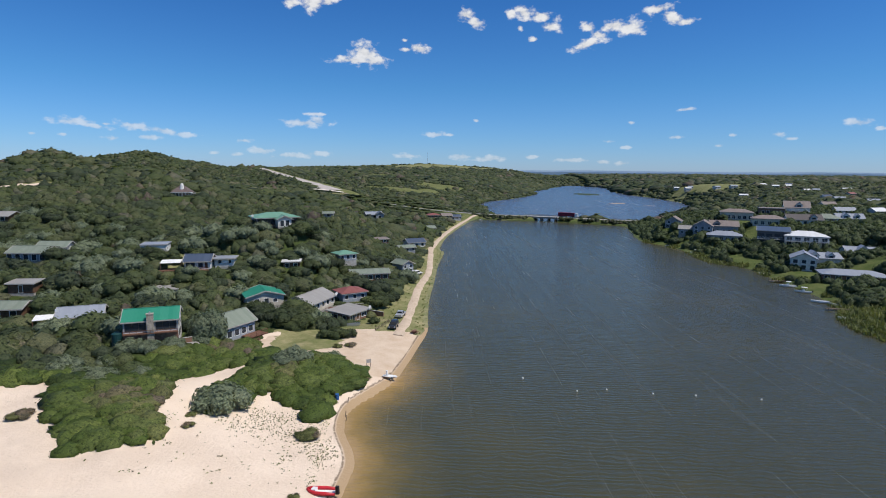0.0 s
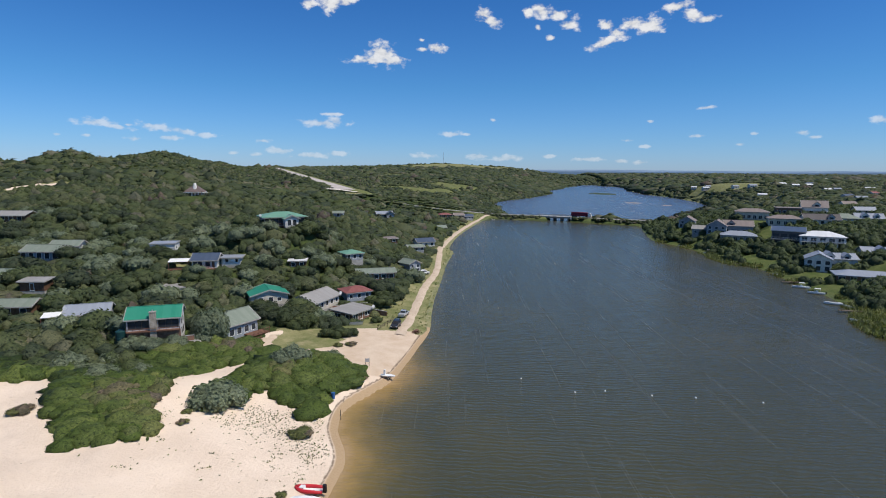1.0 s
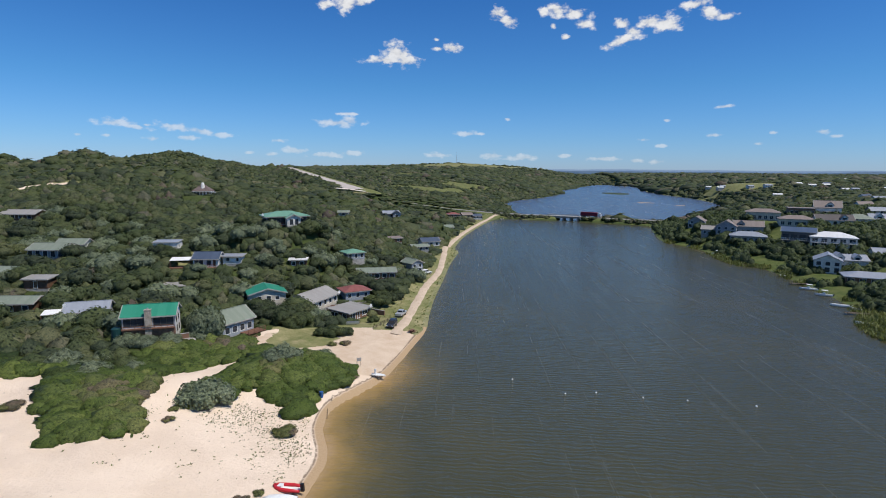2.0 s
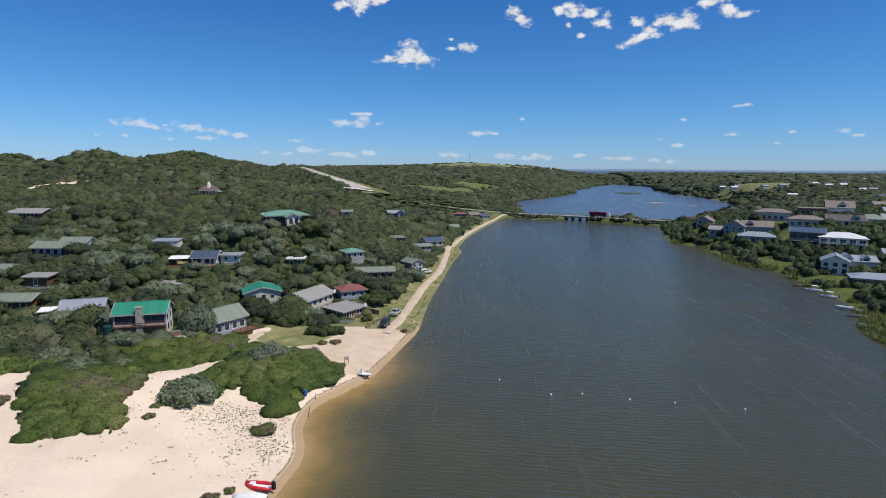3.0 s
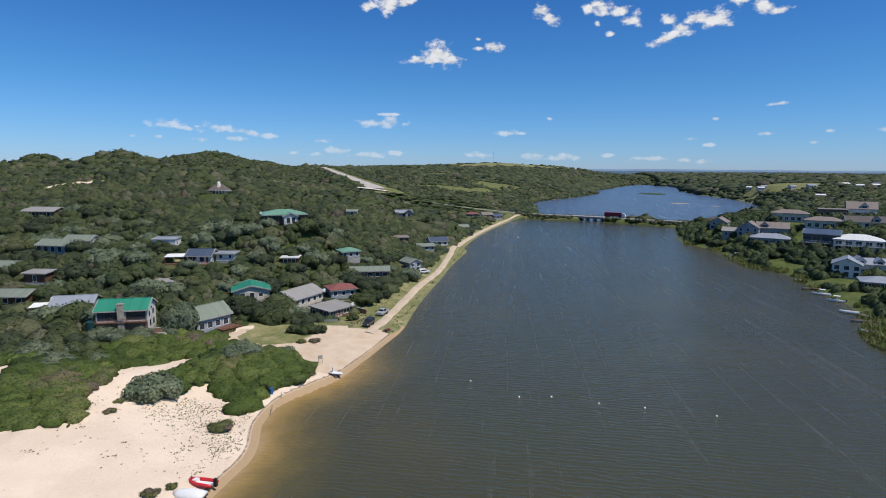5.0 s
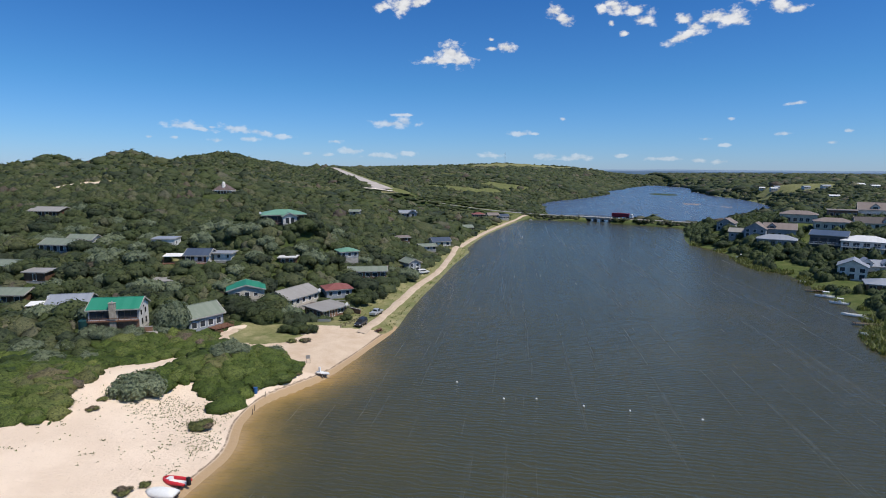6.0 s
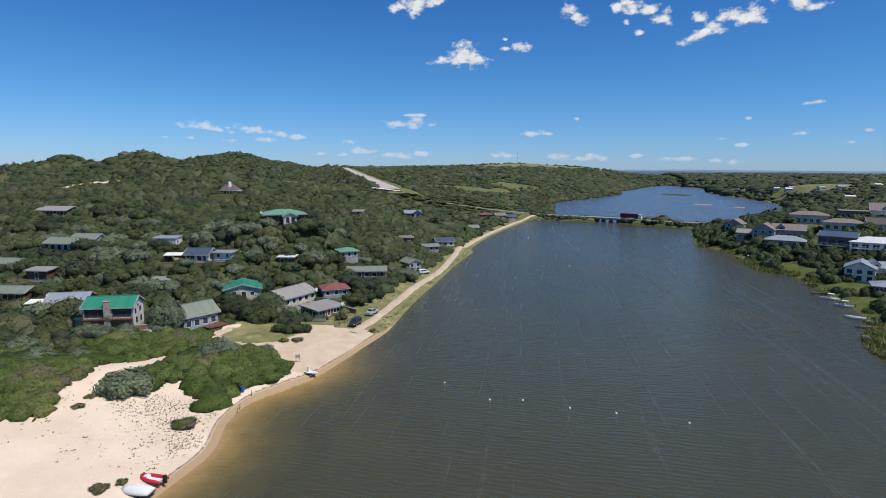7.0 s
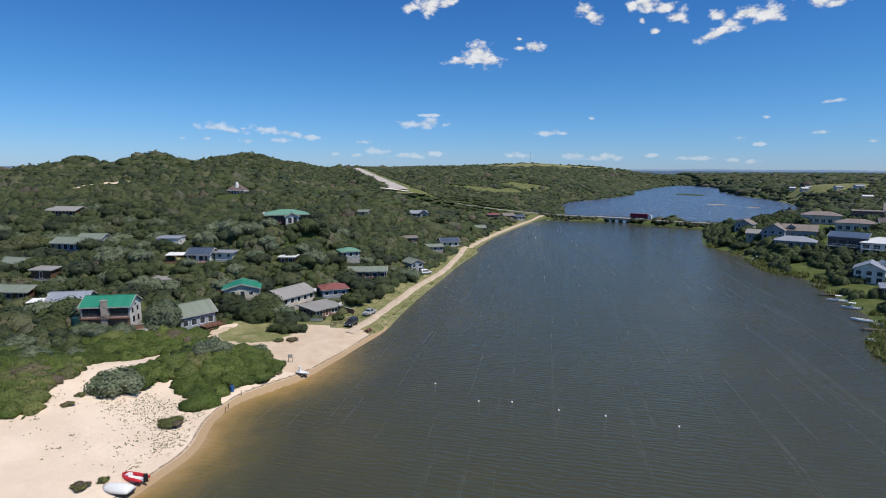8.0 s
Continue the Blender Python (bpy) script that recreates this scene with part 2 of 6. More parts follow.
M["black_plastic"] = painted("black_plastic", (0.02, 0.02, 0.022), 0.5, 0.15)
M["green_plastic"] = painted("dark_green_plastic", (0.012, 0.05, 0.05), 0.45, 0.15)
M["teal_plastic"] = painted("teal_plastic", (0.02, 0.22, 0.17), 0.45, 0.15)
M["steel"] = Nodes("galvanised_steel", 0.4, 0.5, 0.8).colour((0.5, 0.51, 0.52)).m
M["car_dark"] = Nodes("dark_car_paint", 0.25, 0.5).colour((0.028, 0.03, 0.034)).m
M["car_silver"] = Nodes("silver_car_paint", 0.3, 0.5, 0.4).colour((0.52, 0.53, 0.54)).m
M["car_white"] = Nodes("white_car_paint", 0.3, 0.5).colour((0.75, 0.75, 0.74)).m
M["truck_red"] = painted("dark_red_tarpaulin", (0.20, 0.02, 0.045), 0.6, 0.25)
k = Nodes("window_glass", 0.04, 0.5)
k.colour((0.05, 0.06, 0.075))
k.b.inputs["Transmission Weight"].default_value = 0.25
M["glass"] = k.m
M["room"] = painted("dim_interior", (0.16, 0.14, 0.12), 0.9, 0.2)

# ground: sand, lawn and leaf litter, mixed by where each lies
k = Nodes("ground", 0.92, 0.15)
edge = k.calc("MULTIPLY_ADD", k.noise(0.9, 5, 0.7), 0.7, -0.35)
sand_fac = k.step(k.calc("ADD", k.attr("sand"), edge), 0.42, 0.58)
lawn_fac = k.step(k.calc("ADD", k.attr("lawn"), edge), 0.42, 0.58)
wet_fac = k.step(k.attr("wet"), 0.25, 0.75)
ripple = k.noise(2.2, 4, 0.65, k.pos((1.0, 2.6, 1), 0.35))
sand_c = k.mix(k.step(k.noise(0.12, 4), 0.35, 0.65), (0.78, 0.635, 0.50), (0.70, 0.56, 0.435))
sand_c = k.mix(k.step(ripple, 0.56, 0.74, 0, 0.35), sand_c, (0.52, 0.42, 0.33))
sand_c = k.mix(k.step(k.noise(1.1, 5, 0.75, k.pos((1.0, 1.7, 1), -0.4)), 0.60, 0.72, 0, 0.45), sand_c, (0.50, 0.40, 0.31))
sand_c = k.mix(k.step(k.attr("bare"), 0.3, 0.9), sand_c, k.mix(k.noise(0.35, 5), (0.47, 0.33, 0.22), (0.72, 0.60, 0.47)))
wrack = k.calc("MULTIPLY", k.calc("MULTIPLY", k.step(k.attr("wet"), 0.05, 0.22), k.step(k.attr("wet"), 0.55, 0.30)), k.step(k.noise(1.3, 5, 0.7), 0.32, 0.52))
sand_c = k.mix(wet_fac, sand_c, (0.43, 0.30, 0.175))
sand_c = k.mix(k.calc("MULTIPLY", wrack, 0.8), sand_c, (0.13, 0.085, 0.05))
lawn_c = k.ramp(k.noise(0.22, 6, 0.7), (0.33, (0.125, 0.15, 0.048)), (0.5, (0.205, 0.20, 0.088)), (0.68, (0.33, 0.29, 0.155)))
lawn_c = k.mix(k.attr("lush"), lawn_c, k.ramp(k.noise(0.3, 5, 0.7), (0.35, (0.060, 0.090, 0.022)), (0.65, (0.125, 0.140, 0.048))))
soil_c = k.ramp(k.noise(0.5, 5, 0.7), (0.3, (0.035, 0.050, 0.014)), (0.55, (0.055, 0.075, 0.022)), (0.78, (0.11, 0.10, 0.05)))
c = k.mix(lawn_fac, soil_c, lawn_c)
k.colour(k.mix(sand_fac, c, sand_c))
k.rough(k.calc("MULTIPLY_ADD", wet_fac, -0.35, 0.92))
k.bump(k.calc("ADD", k.noise(1.4, 6, 0.7), k.calc("MULTIPLY", ripple, 0.5)), 0.7, 0.3)
M["ground"] = k.m

# water: peat-brown shallows over sand, dark further out, with wind ripples and streaks
k = Nodes("lagoon_water", 0.10, 0.74)
k.b.inputs["IOR"].default_value = 1.33
depth = k.calc("ADD", k.attr("depth"), k.calc("MULTIPLY_ADD", k.noise(0.25, 4), 0.3, -0.15))
c = k.ramp(depth, (0.0, (0.36, 0.24, 0.11)), (0.10, (0.28, 0.185, 0.062)), (0.30, (0.16, 0.116, 0.036)), (0.58, (0.084, 0.072, 0.028)), (1.0, (0.053, 0.052, 0.026)))
c = k.mix(k.step(k.noise(0.018, 4, 0.6), 0.45, 0.70, 0.0, 0.6), c, k.mix(1.0, c, (1.4, 1.25, 0.95), "MULTIPLY"))
swell = k.noise(0.5, 3, 0.6, k.pos((0.5, 1.9, 1), 0.12))
ripples = k.n("ShaderNodeTexWave", wave_type="BANDS", bands_direction="Y", wave_profile="SIN")
ripples.inputs["Scale"].default_value, ripples.inputs["Distortion"].default_value, ripples.inputs["Detail"].default_value, ripples.inputs["Detail Scale"].default_value = 0.30, 9.0, 3.0, 1.2
k.put(k.pos((0.5, 1, 1), 0.1), ripples.inputs["Vector"])
chop = k.noise(1.7, 4, 0.65, k.pos((0.6, 1.6, 1), -0.2))
windrow = k.noise(0.05, 5, 0.7, k.pos((13.0, 0.22, 1), 0.14))
foam = k.calc("MULTIPLY", k.step(windrow, 0.54, 0.68), k.step(k.noise(0.5, 5, 0.75), 0.42, 0.60))
# upper lagoon: reflected sky is painted into the base colour as blue
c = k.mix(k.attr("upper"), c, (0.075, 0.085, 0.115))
k.colour(k.mix(k.calc("MULTIPLY", foam, 0.085), c, (0.28, 0.33, 0.38)))
k.rough(k.step(windrow, 0.42, 0.70, 0.14, 0.30))
h = k.calc("ADD", k.calc("ADD", swell, k.calc("MULTIPLY", chop, 0.7)), k.calc("MULTIPLY", ripples.outputs[0], 0.40))
k.bump(h, 0.42, 0.35)
M["water"] = k.m

# roads
k = Nodes("dirt_track", 0.95, 0.15)
c = k.ramp(k.noise(0.35, 6, 0.7), (0.3, (0.43, 0.335, 0.25)), (0.7, (0.58, 0.465, 0.36)))
k.colour(k.mix(k.step(k.noise(2.2, 4, 0.6, k.pos((1, 0.15, 1))), 0.5, 0.7, 0, 0.4), c, (0.34, 0.26, 0.17)))
M["track"] = k.bump(k.noise(3, 5), 0.4, 0.08).m
k = Nodes("tarred_road", 0.85, 0.3)
k.colour(k.ramp(k.noise(0.2, 5, 0.65), (0.3, (0.20, 0.19, 0.18)), (0.7, (0.30, 0.29, 0.27))))
M["tar"] = k.bump(k.noise(8, 3), 0.2, 0.02).m

k = Nodes("pale_gravel", 0.95, 0.15)
c = k.ramp(k.noise(0.12, 6, 0.7), (0.3, (0.36, 0.32, 0.29)), (0.7, (0.56, 0.50, 0.46)))
k.colour(k.mix(k.step(k.noise(0.35, 5, 0.7, k.pos((1, 0.3, 1), 0.4)), 0.5, 0.65, 0, 0.5), c, (0.27, 0.25, 0.24)))
M["gravel"] = k.bump(k.noise(2, 5), 0.4, 0.1).m

M["bare_sand"] = painted("white_sand", (0.78, 0.70, 0.61), 0.95, 0.2, 0.3)

# leaves: one tint a shrub, a little difference from spray to spray
def foliage(name, *stops):
    k = Nodes(name, 0.6, 0.2)
    island = k.n("ShaderNodeNewGeometry").outputs["Random Per Island"]
    c = k.ramp(k.attr("tint"), *stops)
    c = k.mix(k.step(island, 0.0, 1.0, 0.0, 0.4), c, k.mix(1.0, c, (1.6, 1.5, 1.35), "MULTIPLY"))
    # coarse grain for far slopes: shade between clumps put into the colour
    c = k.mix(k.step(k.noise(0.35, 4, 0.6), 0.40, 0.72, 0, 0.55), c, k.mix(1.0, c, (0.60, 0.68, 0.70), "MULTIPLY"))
    c = k.mix(k.step(k.noise(0.045, 4, 0.65), 0.46, 0.66, 0, 0.42), c, k.mix(1.0, c, (1.55, 1.45, 1.30), "MULTIPLY"))
    # fine grain: gaps painted dark as in shade, leaf clusters lightened as if lit
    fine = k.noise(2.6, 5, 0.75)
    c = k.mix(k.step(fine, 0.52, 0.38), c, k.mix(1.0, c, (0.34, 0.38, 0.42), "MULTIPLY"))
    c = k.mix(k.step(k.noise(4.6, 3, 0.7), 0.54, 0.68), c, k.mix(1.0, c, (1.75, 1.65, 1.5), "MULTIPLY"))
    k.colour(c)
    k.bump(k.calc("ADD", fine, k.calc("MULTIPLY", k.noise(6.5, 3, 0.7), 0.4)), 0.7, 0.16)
    through_leaf = k.n("ShaderNodeBsdfTranslucent")
    k.put(k.mix(1.0, c, (1.0, 1.05, 0.55), "MULTIPLY"), through_leaf.inputs["Color"])
    both = k.n("ShaderNodeMixShader")
    both.inputs[0].default_value = 0.35
    k.put(k.b.outputs[0], both.inputs[1])
    k.put(through_leaf.outputs[0], both.inputs[2])
    k.put(both.outputs[0], k.t.nodes["Material Output"].inputs["Surface"])
    return k.m


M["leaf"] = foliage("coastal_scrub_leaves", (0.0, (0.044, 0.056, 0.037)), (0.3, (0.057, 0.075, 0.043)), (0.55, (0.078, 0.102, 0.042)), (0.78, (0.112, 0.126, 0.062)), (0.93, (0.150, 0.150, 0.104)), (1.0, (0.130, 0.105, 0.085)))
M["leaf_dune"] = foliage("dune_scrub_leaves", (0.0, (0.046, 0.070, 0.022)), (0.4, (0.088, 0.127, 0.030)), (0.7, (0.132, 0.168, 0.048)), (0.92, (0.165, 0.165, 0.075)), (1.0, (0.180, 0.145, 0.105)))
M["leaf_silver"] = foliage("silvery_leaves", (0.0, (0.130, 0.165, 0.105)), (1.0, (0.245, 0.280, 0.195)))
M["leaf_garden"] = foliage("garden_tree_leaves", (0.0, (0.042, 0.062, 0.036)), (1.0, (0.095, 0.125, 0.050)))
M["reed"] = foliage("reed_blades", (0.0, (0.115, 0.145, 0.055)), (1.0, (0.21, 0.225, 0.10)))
k = Nodes("bark", 0.9, 0.2)
k.colour(k.ramp(k.noise(5, 4), (0.3, (0.07, 0.055, 0.04)), (0.7, (0.16, 0.13, 0.10))))
M["bark"] = k.m


# ---------------------------------------------------------------- the lie of the land
WEST = [(-16, -200), (-14, 20), (-11, 62), (-10.4, 73), (-13.3, 82), (-13.5, 90), (-10.5, 96), (-7.5, 102.5), (-5.5, 110), (-2.6, 127), (-1.1, 138), (-1.3, 152),
        (-1, 173), (0.4, 200), (2, 237), (4.6, 270), (3.2, 292), (8, 342), (17, 394), (29, 452), (37, 472)]
CAUSEWAY = [(76, 463), (106, 450), (145, 424)]
EAST = [(143, 412), (124, 337), (126.5, 315), (130.5, 294), (127.6, 263), (128, 245), (133.6, 242), (133.8, 230), (131.6, 211), (129.6, 198), (128.2, 185), (125, 170),
        (122.5, 160), (115.5, 151), (111.5, 140), (112, 131), (118, 100), (125, 40), (130, -200)]
UPPER = [(52, 489), (54, 590), (55, 692), (72, 760), (99, 811), (127, 868), (151, 932), (176, 1004), (194, 1143), (253, 1299), (292, 1394), (361, 1566), (395, 1650), (436, 1610), (451, 1492),
         (390, 1231), (366, 1104), (354, 982), (355, 904), (341, 791), (307, 658), (253, 573), (212, 519), (190, 474), (165, 440), (141, 449), (118, 463), (84, 480)]
CHANNEL = [(80, 455), (98, 446), (108, 470), (90, 482)]
LAGOONS = [WEST + CAUSEWAY + EAST, UPPER, CHANNEL]
# rises of the western dunes: x, y, spread, height
DUNES = [(-55, 193, 20, 13.5), (-95, 175, 35, 2.8), (-125, 275, 55, 5.6), (-210, 290, 80, 16.1), (-300, 450, 80, 13.0), (-300, 452, 25, 12.5), (-354, 428, 13, 7.5), (-337, 440, 11, -6.0), (-390, 440, 25, 3.0), (-410, 770, 105, 40.0), (-398, 775, 26, 8.0), (-80, 430, 70, 10.0),
         (-240, 640, 130, 6.9), (-430, 420, 140, 24.0), (-260, 880, 120, 4.0), (-40, 310, 45, 7.9), (-60, 640, 110, 8.5), (-160, 345, 50, 8.3), (-30, 930, 115, 15), (-31, 2320, 620, 17), (-25, 2250, 170, 15), (-310, 990, 95, 17), (-52, 262, 16, 5), (-50, 426, 18, -7.0), (-20, 445, 18, -5.5)]
TRACK = [(-8.2, 130), (-7.8, 135), (-6.7, 145), (-4.8, 185), (-1.8, 217), (-1.4, 250), (-0.9, 283), (2.5, 319), (10, 372), (26, 453), (37, 478)]
HILL_ROAD = [(172, 418, 5), (148, 433, 3.4), (108, 456, 3.3), (80, 470, 3.3), (42, 484, 3.6), (7, 483, 6.2), (-17, 478, 9.1), (-40, 470, 13.1), (-60, 458, 18.4), (-72, 447, 22.4)]
# the straight cutting up the hill beyond the bend
CUTTING = [(-80, 452, 24.2), (-104, 510, 26.2), (-162, 650, 30.6), (-232, 816, 36.4), (-303, 983, 42.6)]
# scrub that grows on the beach, and the edge of the closed scrub behind it
SCRUB_EDGE = [(-900, 93), (-75, 89), (-66, 87.5), (-63, 90), (-59, 84), (-55, 76), (-50, 71), (-46.5, 66.5), (-42.5, 69), (-36, 71), (-38.5, 77), (-42, 83), (-40.8, 85.5), (-45.5, 92.5), (-38, 102.8),
              (-33, 104), (-31, 109), (-35, 114), (-39, 120), (-37, 128), (-24, 131), (-22, 137), (-16, 150), (-11.5, 172), (-8, 200), (-5.5, 240), (-4.5, 275), (-4, 300), (1, 345), (8, 394), (18, 445), (28, 486), (-900, 486)]
BEACH_SCRUB = [(-36.5, 84), (-38, 90), (-34.5, 98), (-35, 105), (-29, 110), (-18, 110), (-11.8, 104), (-12.5, 96), (-17, 92), (-16.6, 87.5), (-18.4, 84), (-23.3, 87.8), (-27.6, 91.2), (-30.2, 87.5), (-33, 82)]
LAWN = [(-36, 127), (-36, 117), (-28, 113.5), (-19, 118), (-20, 130), (-29, 131)]
CAR_PARK = [(-40, 121), (-34, 103), (-12, 102), (-6, 104), (-2, 127), (-2, 132), (-9, 137), (-14, 135), (-20, 132), (-36, 124)]
# open fields: x, y, half lengths
FIELDS = [(-40, 690, 55, 72), (2, 830, 34, 50), (-14, 940, 45, 24), (400, 812, 46, 76), (629, 1300, 60, 60), (860, 1694, 130, 110), (1168, 2165, 220, 150), (70, 2130, 300, 230), (900, 1500, 150, 70), (-110, 1250, 60, 40)]


# level ground under houses: x, y, height, radius
PADS_WEST = [(-84, 172, 14.2, 6), (-55.5, 196, 20.2, 9), (-30.6, 194, 9.3, 6), (-121, 173, 12.0, 10), (-166, 214.5, 19.2, 8), (-35, 319, 12.7, 8), (-50.3, 269, 17.4, 4), (-1, 421, 4.9, 6), (-9.6, 275, 2.4, 7), (-70, 164.6, 10.9, 7), (-57, 112, 4.9, 7), (-45.9, 124, 2.4, 5),
             (-45, 146, 4.7, 6), (-33.5, 150, 2.4, 7), (-22, 146.5, 0.7, 6), (-23.6, 161, 2.6, 6), (-79, 124.5, 5.0, 6), (-125, 283, 26.6, 8), (-76, 392, 17.8, 6), (-99, 128, 6.0, 6), (-21.6, 186, 3.6, 7), (-123, 152, 8.8, 7)]
PADS_EAST = [(144, 333, 8, 6), (149, 307, 7, 6), (160, 307, 7.4, 8), (150.5, 287, 5.4, 8), (159.5, 260, 6.4, 8), (170, 253, 7.4, 9), (150, 220, 2.4, 8), (150.5, 195.5, 2.0, 10), (180, 232, 3.6, 7), (177, 327, 13.4, 9), (183, 304, 12.1, 8),
             (202, 304, 12.6, 8), (205, 335, 15.6, 8), (219, 337, 15.6, 7), (226, 311, 12.5, 11)]
# mown lawns of the eastern bank: x, y, half lengths
GARDENS = [(172, 316, 10, 5), (151, 268, 7, 9), (137, 246, 4.5, 14), (170, 295, 7, 8), (139.5, 210, 7, 5), (132, 188, 4.5, 9), (144, 205, 9, 4), (163, 281, 7, 7), (118, 152, 6, 6), (160, 236, 8, 5), (136, 300, 4, 5), (190, 318, 10, 5), (165, 207, 9, 4)]
# sand bars and an islet in the upper lagoon: x, y, half lengths
BARS = [(240, 738, 15, 6), (268, 690, 11, 5), (281, 1040, 24, 48)]
# bare sand on the dunes
SCARS = [(-206, 270, 6, 5), (-197, 280, 8, 5), (-169, 355, 5, 6), (-254, 397, 6, 6), (-262, 410, 5, 6), (-77, 171, 2.5, 2), (-78, 441, 11, 4)]


def smooth(v):
    v = np.clip(v, 0, 1)
    return v * v * (3 - 2 * v)


def inside(x, y, poly):
    """Which of the places lie in the polygon."""
    odd = np.zeros(x.shape, bool)
    for (x0, y0), (x1, y1) in zip(poly, poly[1:] + poly[:1]):
        cross = (y0 > y) != (y1 > y)
        odd ^= cross & (x < (x1 - x0) * (y - y0) / ((y1 - y0) or 1e-9) + x0)
    return odd


def along(x, y, line):
    """The distance of the places from a line, and where on it the nearest point lies (in corners)."""
    best, at = np.full(x.shape, 1e9), np.zeros(x.shape)
    for i, (a, b) in enumerate(zip(line, line[1:])):
        dx, dy = b[0] - a[0], b[1] - a[1]
        u = np.clip(((x - a[0]) * dx + (y - a[1]) * dy) / (dx * dx + dy * dy), 0, 1)
        d = np.hypot(x - a[0] - u * dx, y - a[1] - u * dy)
        at = np.where(d < best, i + u, at)
        best = np.minimum(best, d)
    return best, at


def rounded(line, steps=4, closed=False):
    """A line drawn smoothly through its corners."""
    p = [np.array(q, float) for q in line]
    p = [p[-1], *p, p[0], p[1]] if closed else [2 * p[0] - p[1], *p, 2 * p[-1] - p[-2]]
    out = []
    for a, b, c, d in zip(p, p[1:], p[2:], p[3:]):
        for i in range(steps):
            t = i / steps
            out.append(tuple(0.5 * (2 * b + (c - a) * t + (2 * a - 5 * b + 4 * c - d) * t * t + (3 * b - a - 3 * c + d) * t ** 3)))
    return out if closed else out + [tuple(p[-2])]


SHORES = [rounded(WEST, 3) + CAUSEWAY + rounded(EAST, 3), rounded(UPPER, 3, True), CHANNEL]


def waves2(x, y, size, seed):
    """Cheap rolling noise, about -1 to 1."""
    r = np.random.RandomState(seed)
    total = np.zeros(x.shape)
    for i in range(7):
        a, k, p = r.rand() * 6.283, (0.6 + 0.9 * r.rand()) * 6.283 / size, r.rand() * 6.283
        total += np.sin((x * math.cos(a) + y * math.sin(a)) * k + p + 1.3 * np.sin((x * math.sin(a) - y * math.cos(a)) * k * 0.7 + p))
    return total / 4


def shore(x, y):
    """Metres inland (on water: minus the metres from the shore)."""
    wet, d = np.zeros(x.shape, bool), np.full(x.shape, 1e9)
    for poly in SHORES:
        wet |= inside(x, y, poly)
    for poly in SHORES[:2]:
        d = np.minimum(d, along(x, y, poly + poly[:1])[0])
    return np.where(wet, -d, d)


def land(x, y):
    """Height of the ground, metres inland, and whether on the western side."""
    x, y = np.asarray(x, float), np.asarray(y, float)
    s = shore(x, y)
    inl = np.maximum(s, 0)
    west = x < np.interp(y, [0, 400, 700, 1000, 1700, 5000], [60, 90, 190, 250, 470, 900])
    hills = sum(h * np.exp(-((x - a) ** 2 + (y - b) ** 2) / (2 * r * r)) for a, b, r, h in DUNES)
    zw = 1.1 * (1 - np.exp(-inl / 5)) + np.minimum(inl, 150) * 0.035 + hills * (1 - np.exp(-((inl / 30) ** 2)))
    zw += 27 * smooth((y - 650) / 900) * smooth(inl / 420) + 1.4 * smooth((inl - 8) / 20) * smooth((105 - y) / 20)
    zw -= 24 * smooth((x - 120 - 0.06 * (y - 1000)) / 260) * smooth((y - 1150) / 500)
    east_knoll = 13 * np.exp(-((x - 400) ** 2 + (y - 820) ** 2) / (2 * 85 ** 2)) * smooth(inl / 40)
    ze = east_knoll + 0.9 * (1 - np.exp(-inl / 3)) + 12.5 * (1 - np.exp(-((inl / 46) ** 1.5))) + 11 * smooth(inl / 450) + 6 * smooth((y - 700) / 2600) * smooth(inl / 300)
    zw += 2.4 * np.exp(-((x + 25) ** 2) / (2 * 7.5 ** 2) - (y - 100) ** 2 / (2 * 5.0 ** 2)) + 1.2 * np.exp(-((x + 47) ** 2) / (2 * 7 ** 2) - (y - 82) ** 2 / (2 * 7 ** 2))
    z = np.where(west, zw, ze)
    z += smooth((inl - 4) / 30) * (0.35 * waves2(x, y, 14, 1) + np.where(west, 2.4, 0.8) * smooth((y - 170) / 160) * waves2(x, y, 75, 2) + 2.5 * smooth((y - 500) / 800) * waves2(x, y, 330, 3))
    for a, b, zp, r in PADS_WEST + PADS_EAST:
        near = np.exp(-((np.maximum(np.hypot(x - a, y - b) - r, 0) / 5) ** 2)) * (s > 0)
        z = z * (1 - near) + zp * near
    for road, half, fall in ((CUTTING, 9, 22), (HILL_ROAD, 5, 13)):
        d, at = along(x, y, road)
        z_road = np.interp(at, range(len(road)), [p[2] for p in road])
        near = np.where(s > 0, np.exp(-((np.maximum(d - half, 0) / np.where((half < 6) & (at < 4), 3.5, fall)) ** 2)), 0)
        z = z * (1 - near) + (z_road - 0.3) * near
    z = np.where(s < 0, -0.02 - 0.13 * np.minimum(-s, 14), z)
    for a, b, ra, rb in BARS:
        z = np.maximum(z, 0.6 * (1 - ((x - a) / ra) ** 2 - ((y - b) / rb) ** 2 - 0.2 * waves2(x, y, 14, 12)) - 0.05)
    return z, s, west


def ground_z(x, y):
    return float(land(np.array([x]), np.array([y]))[0][0])


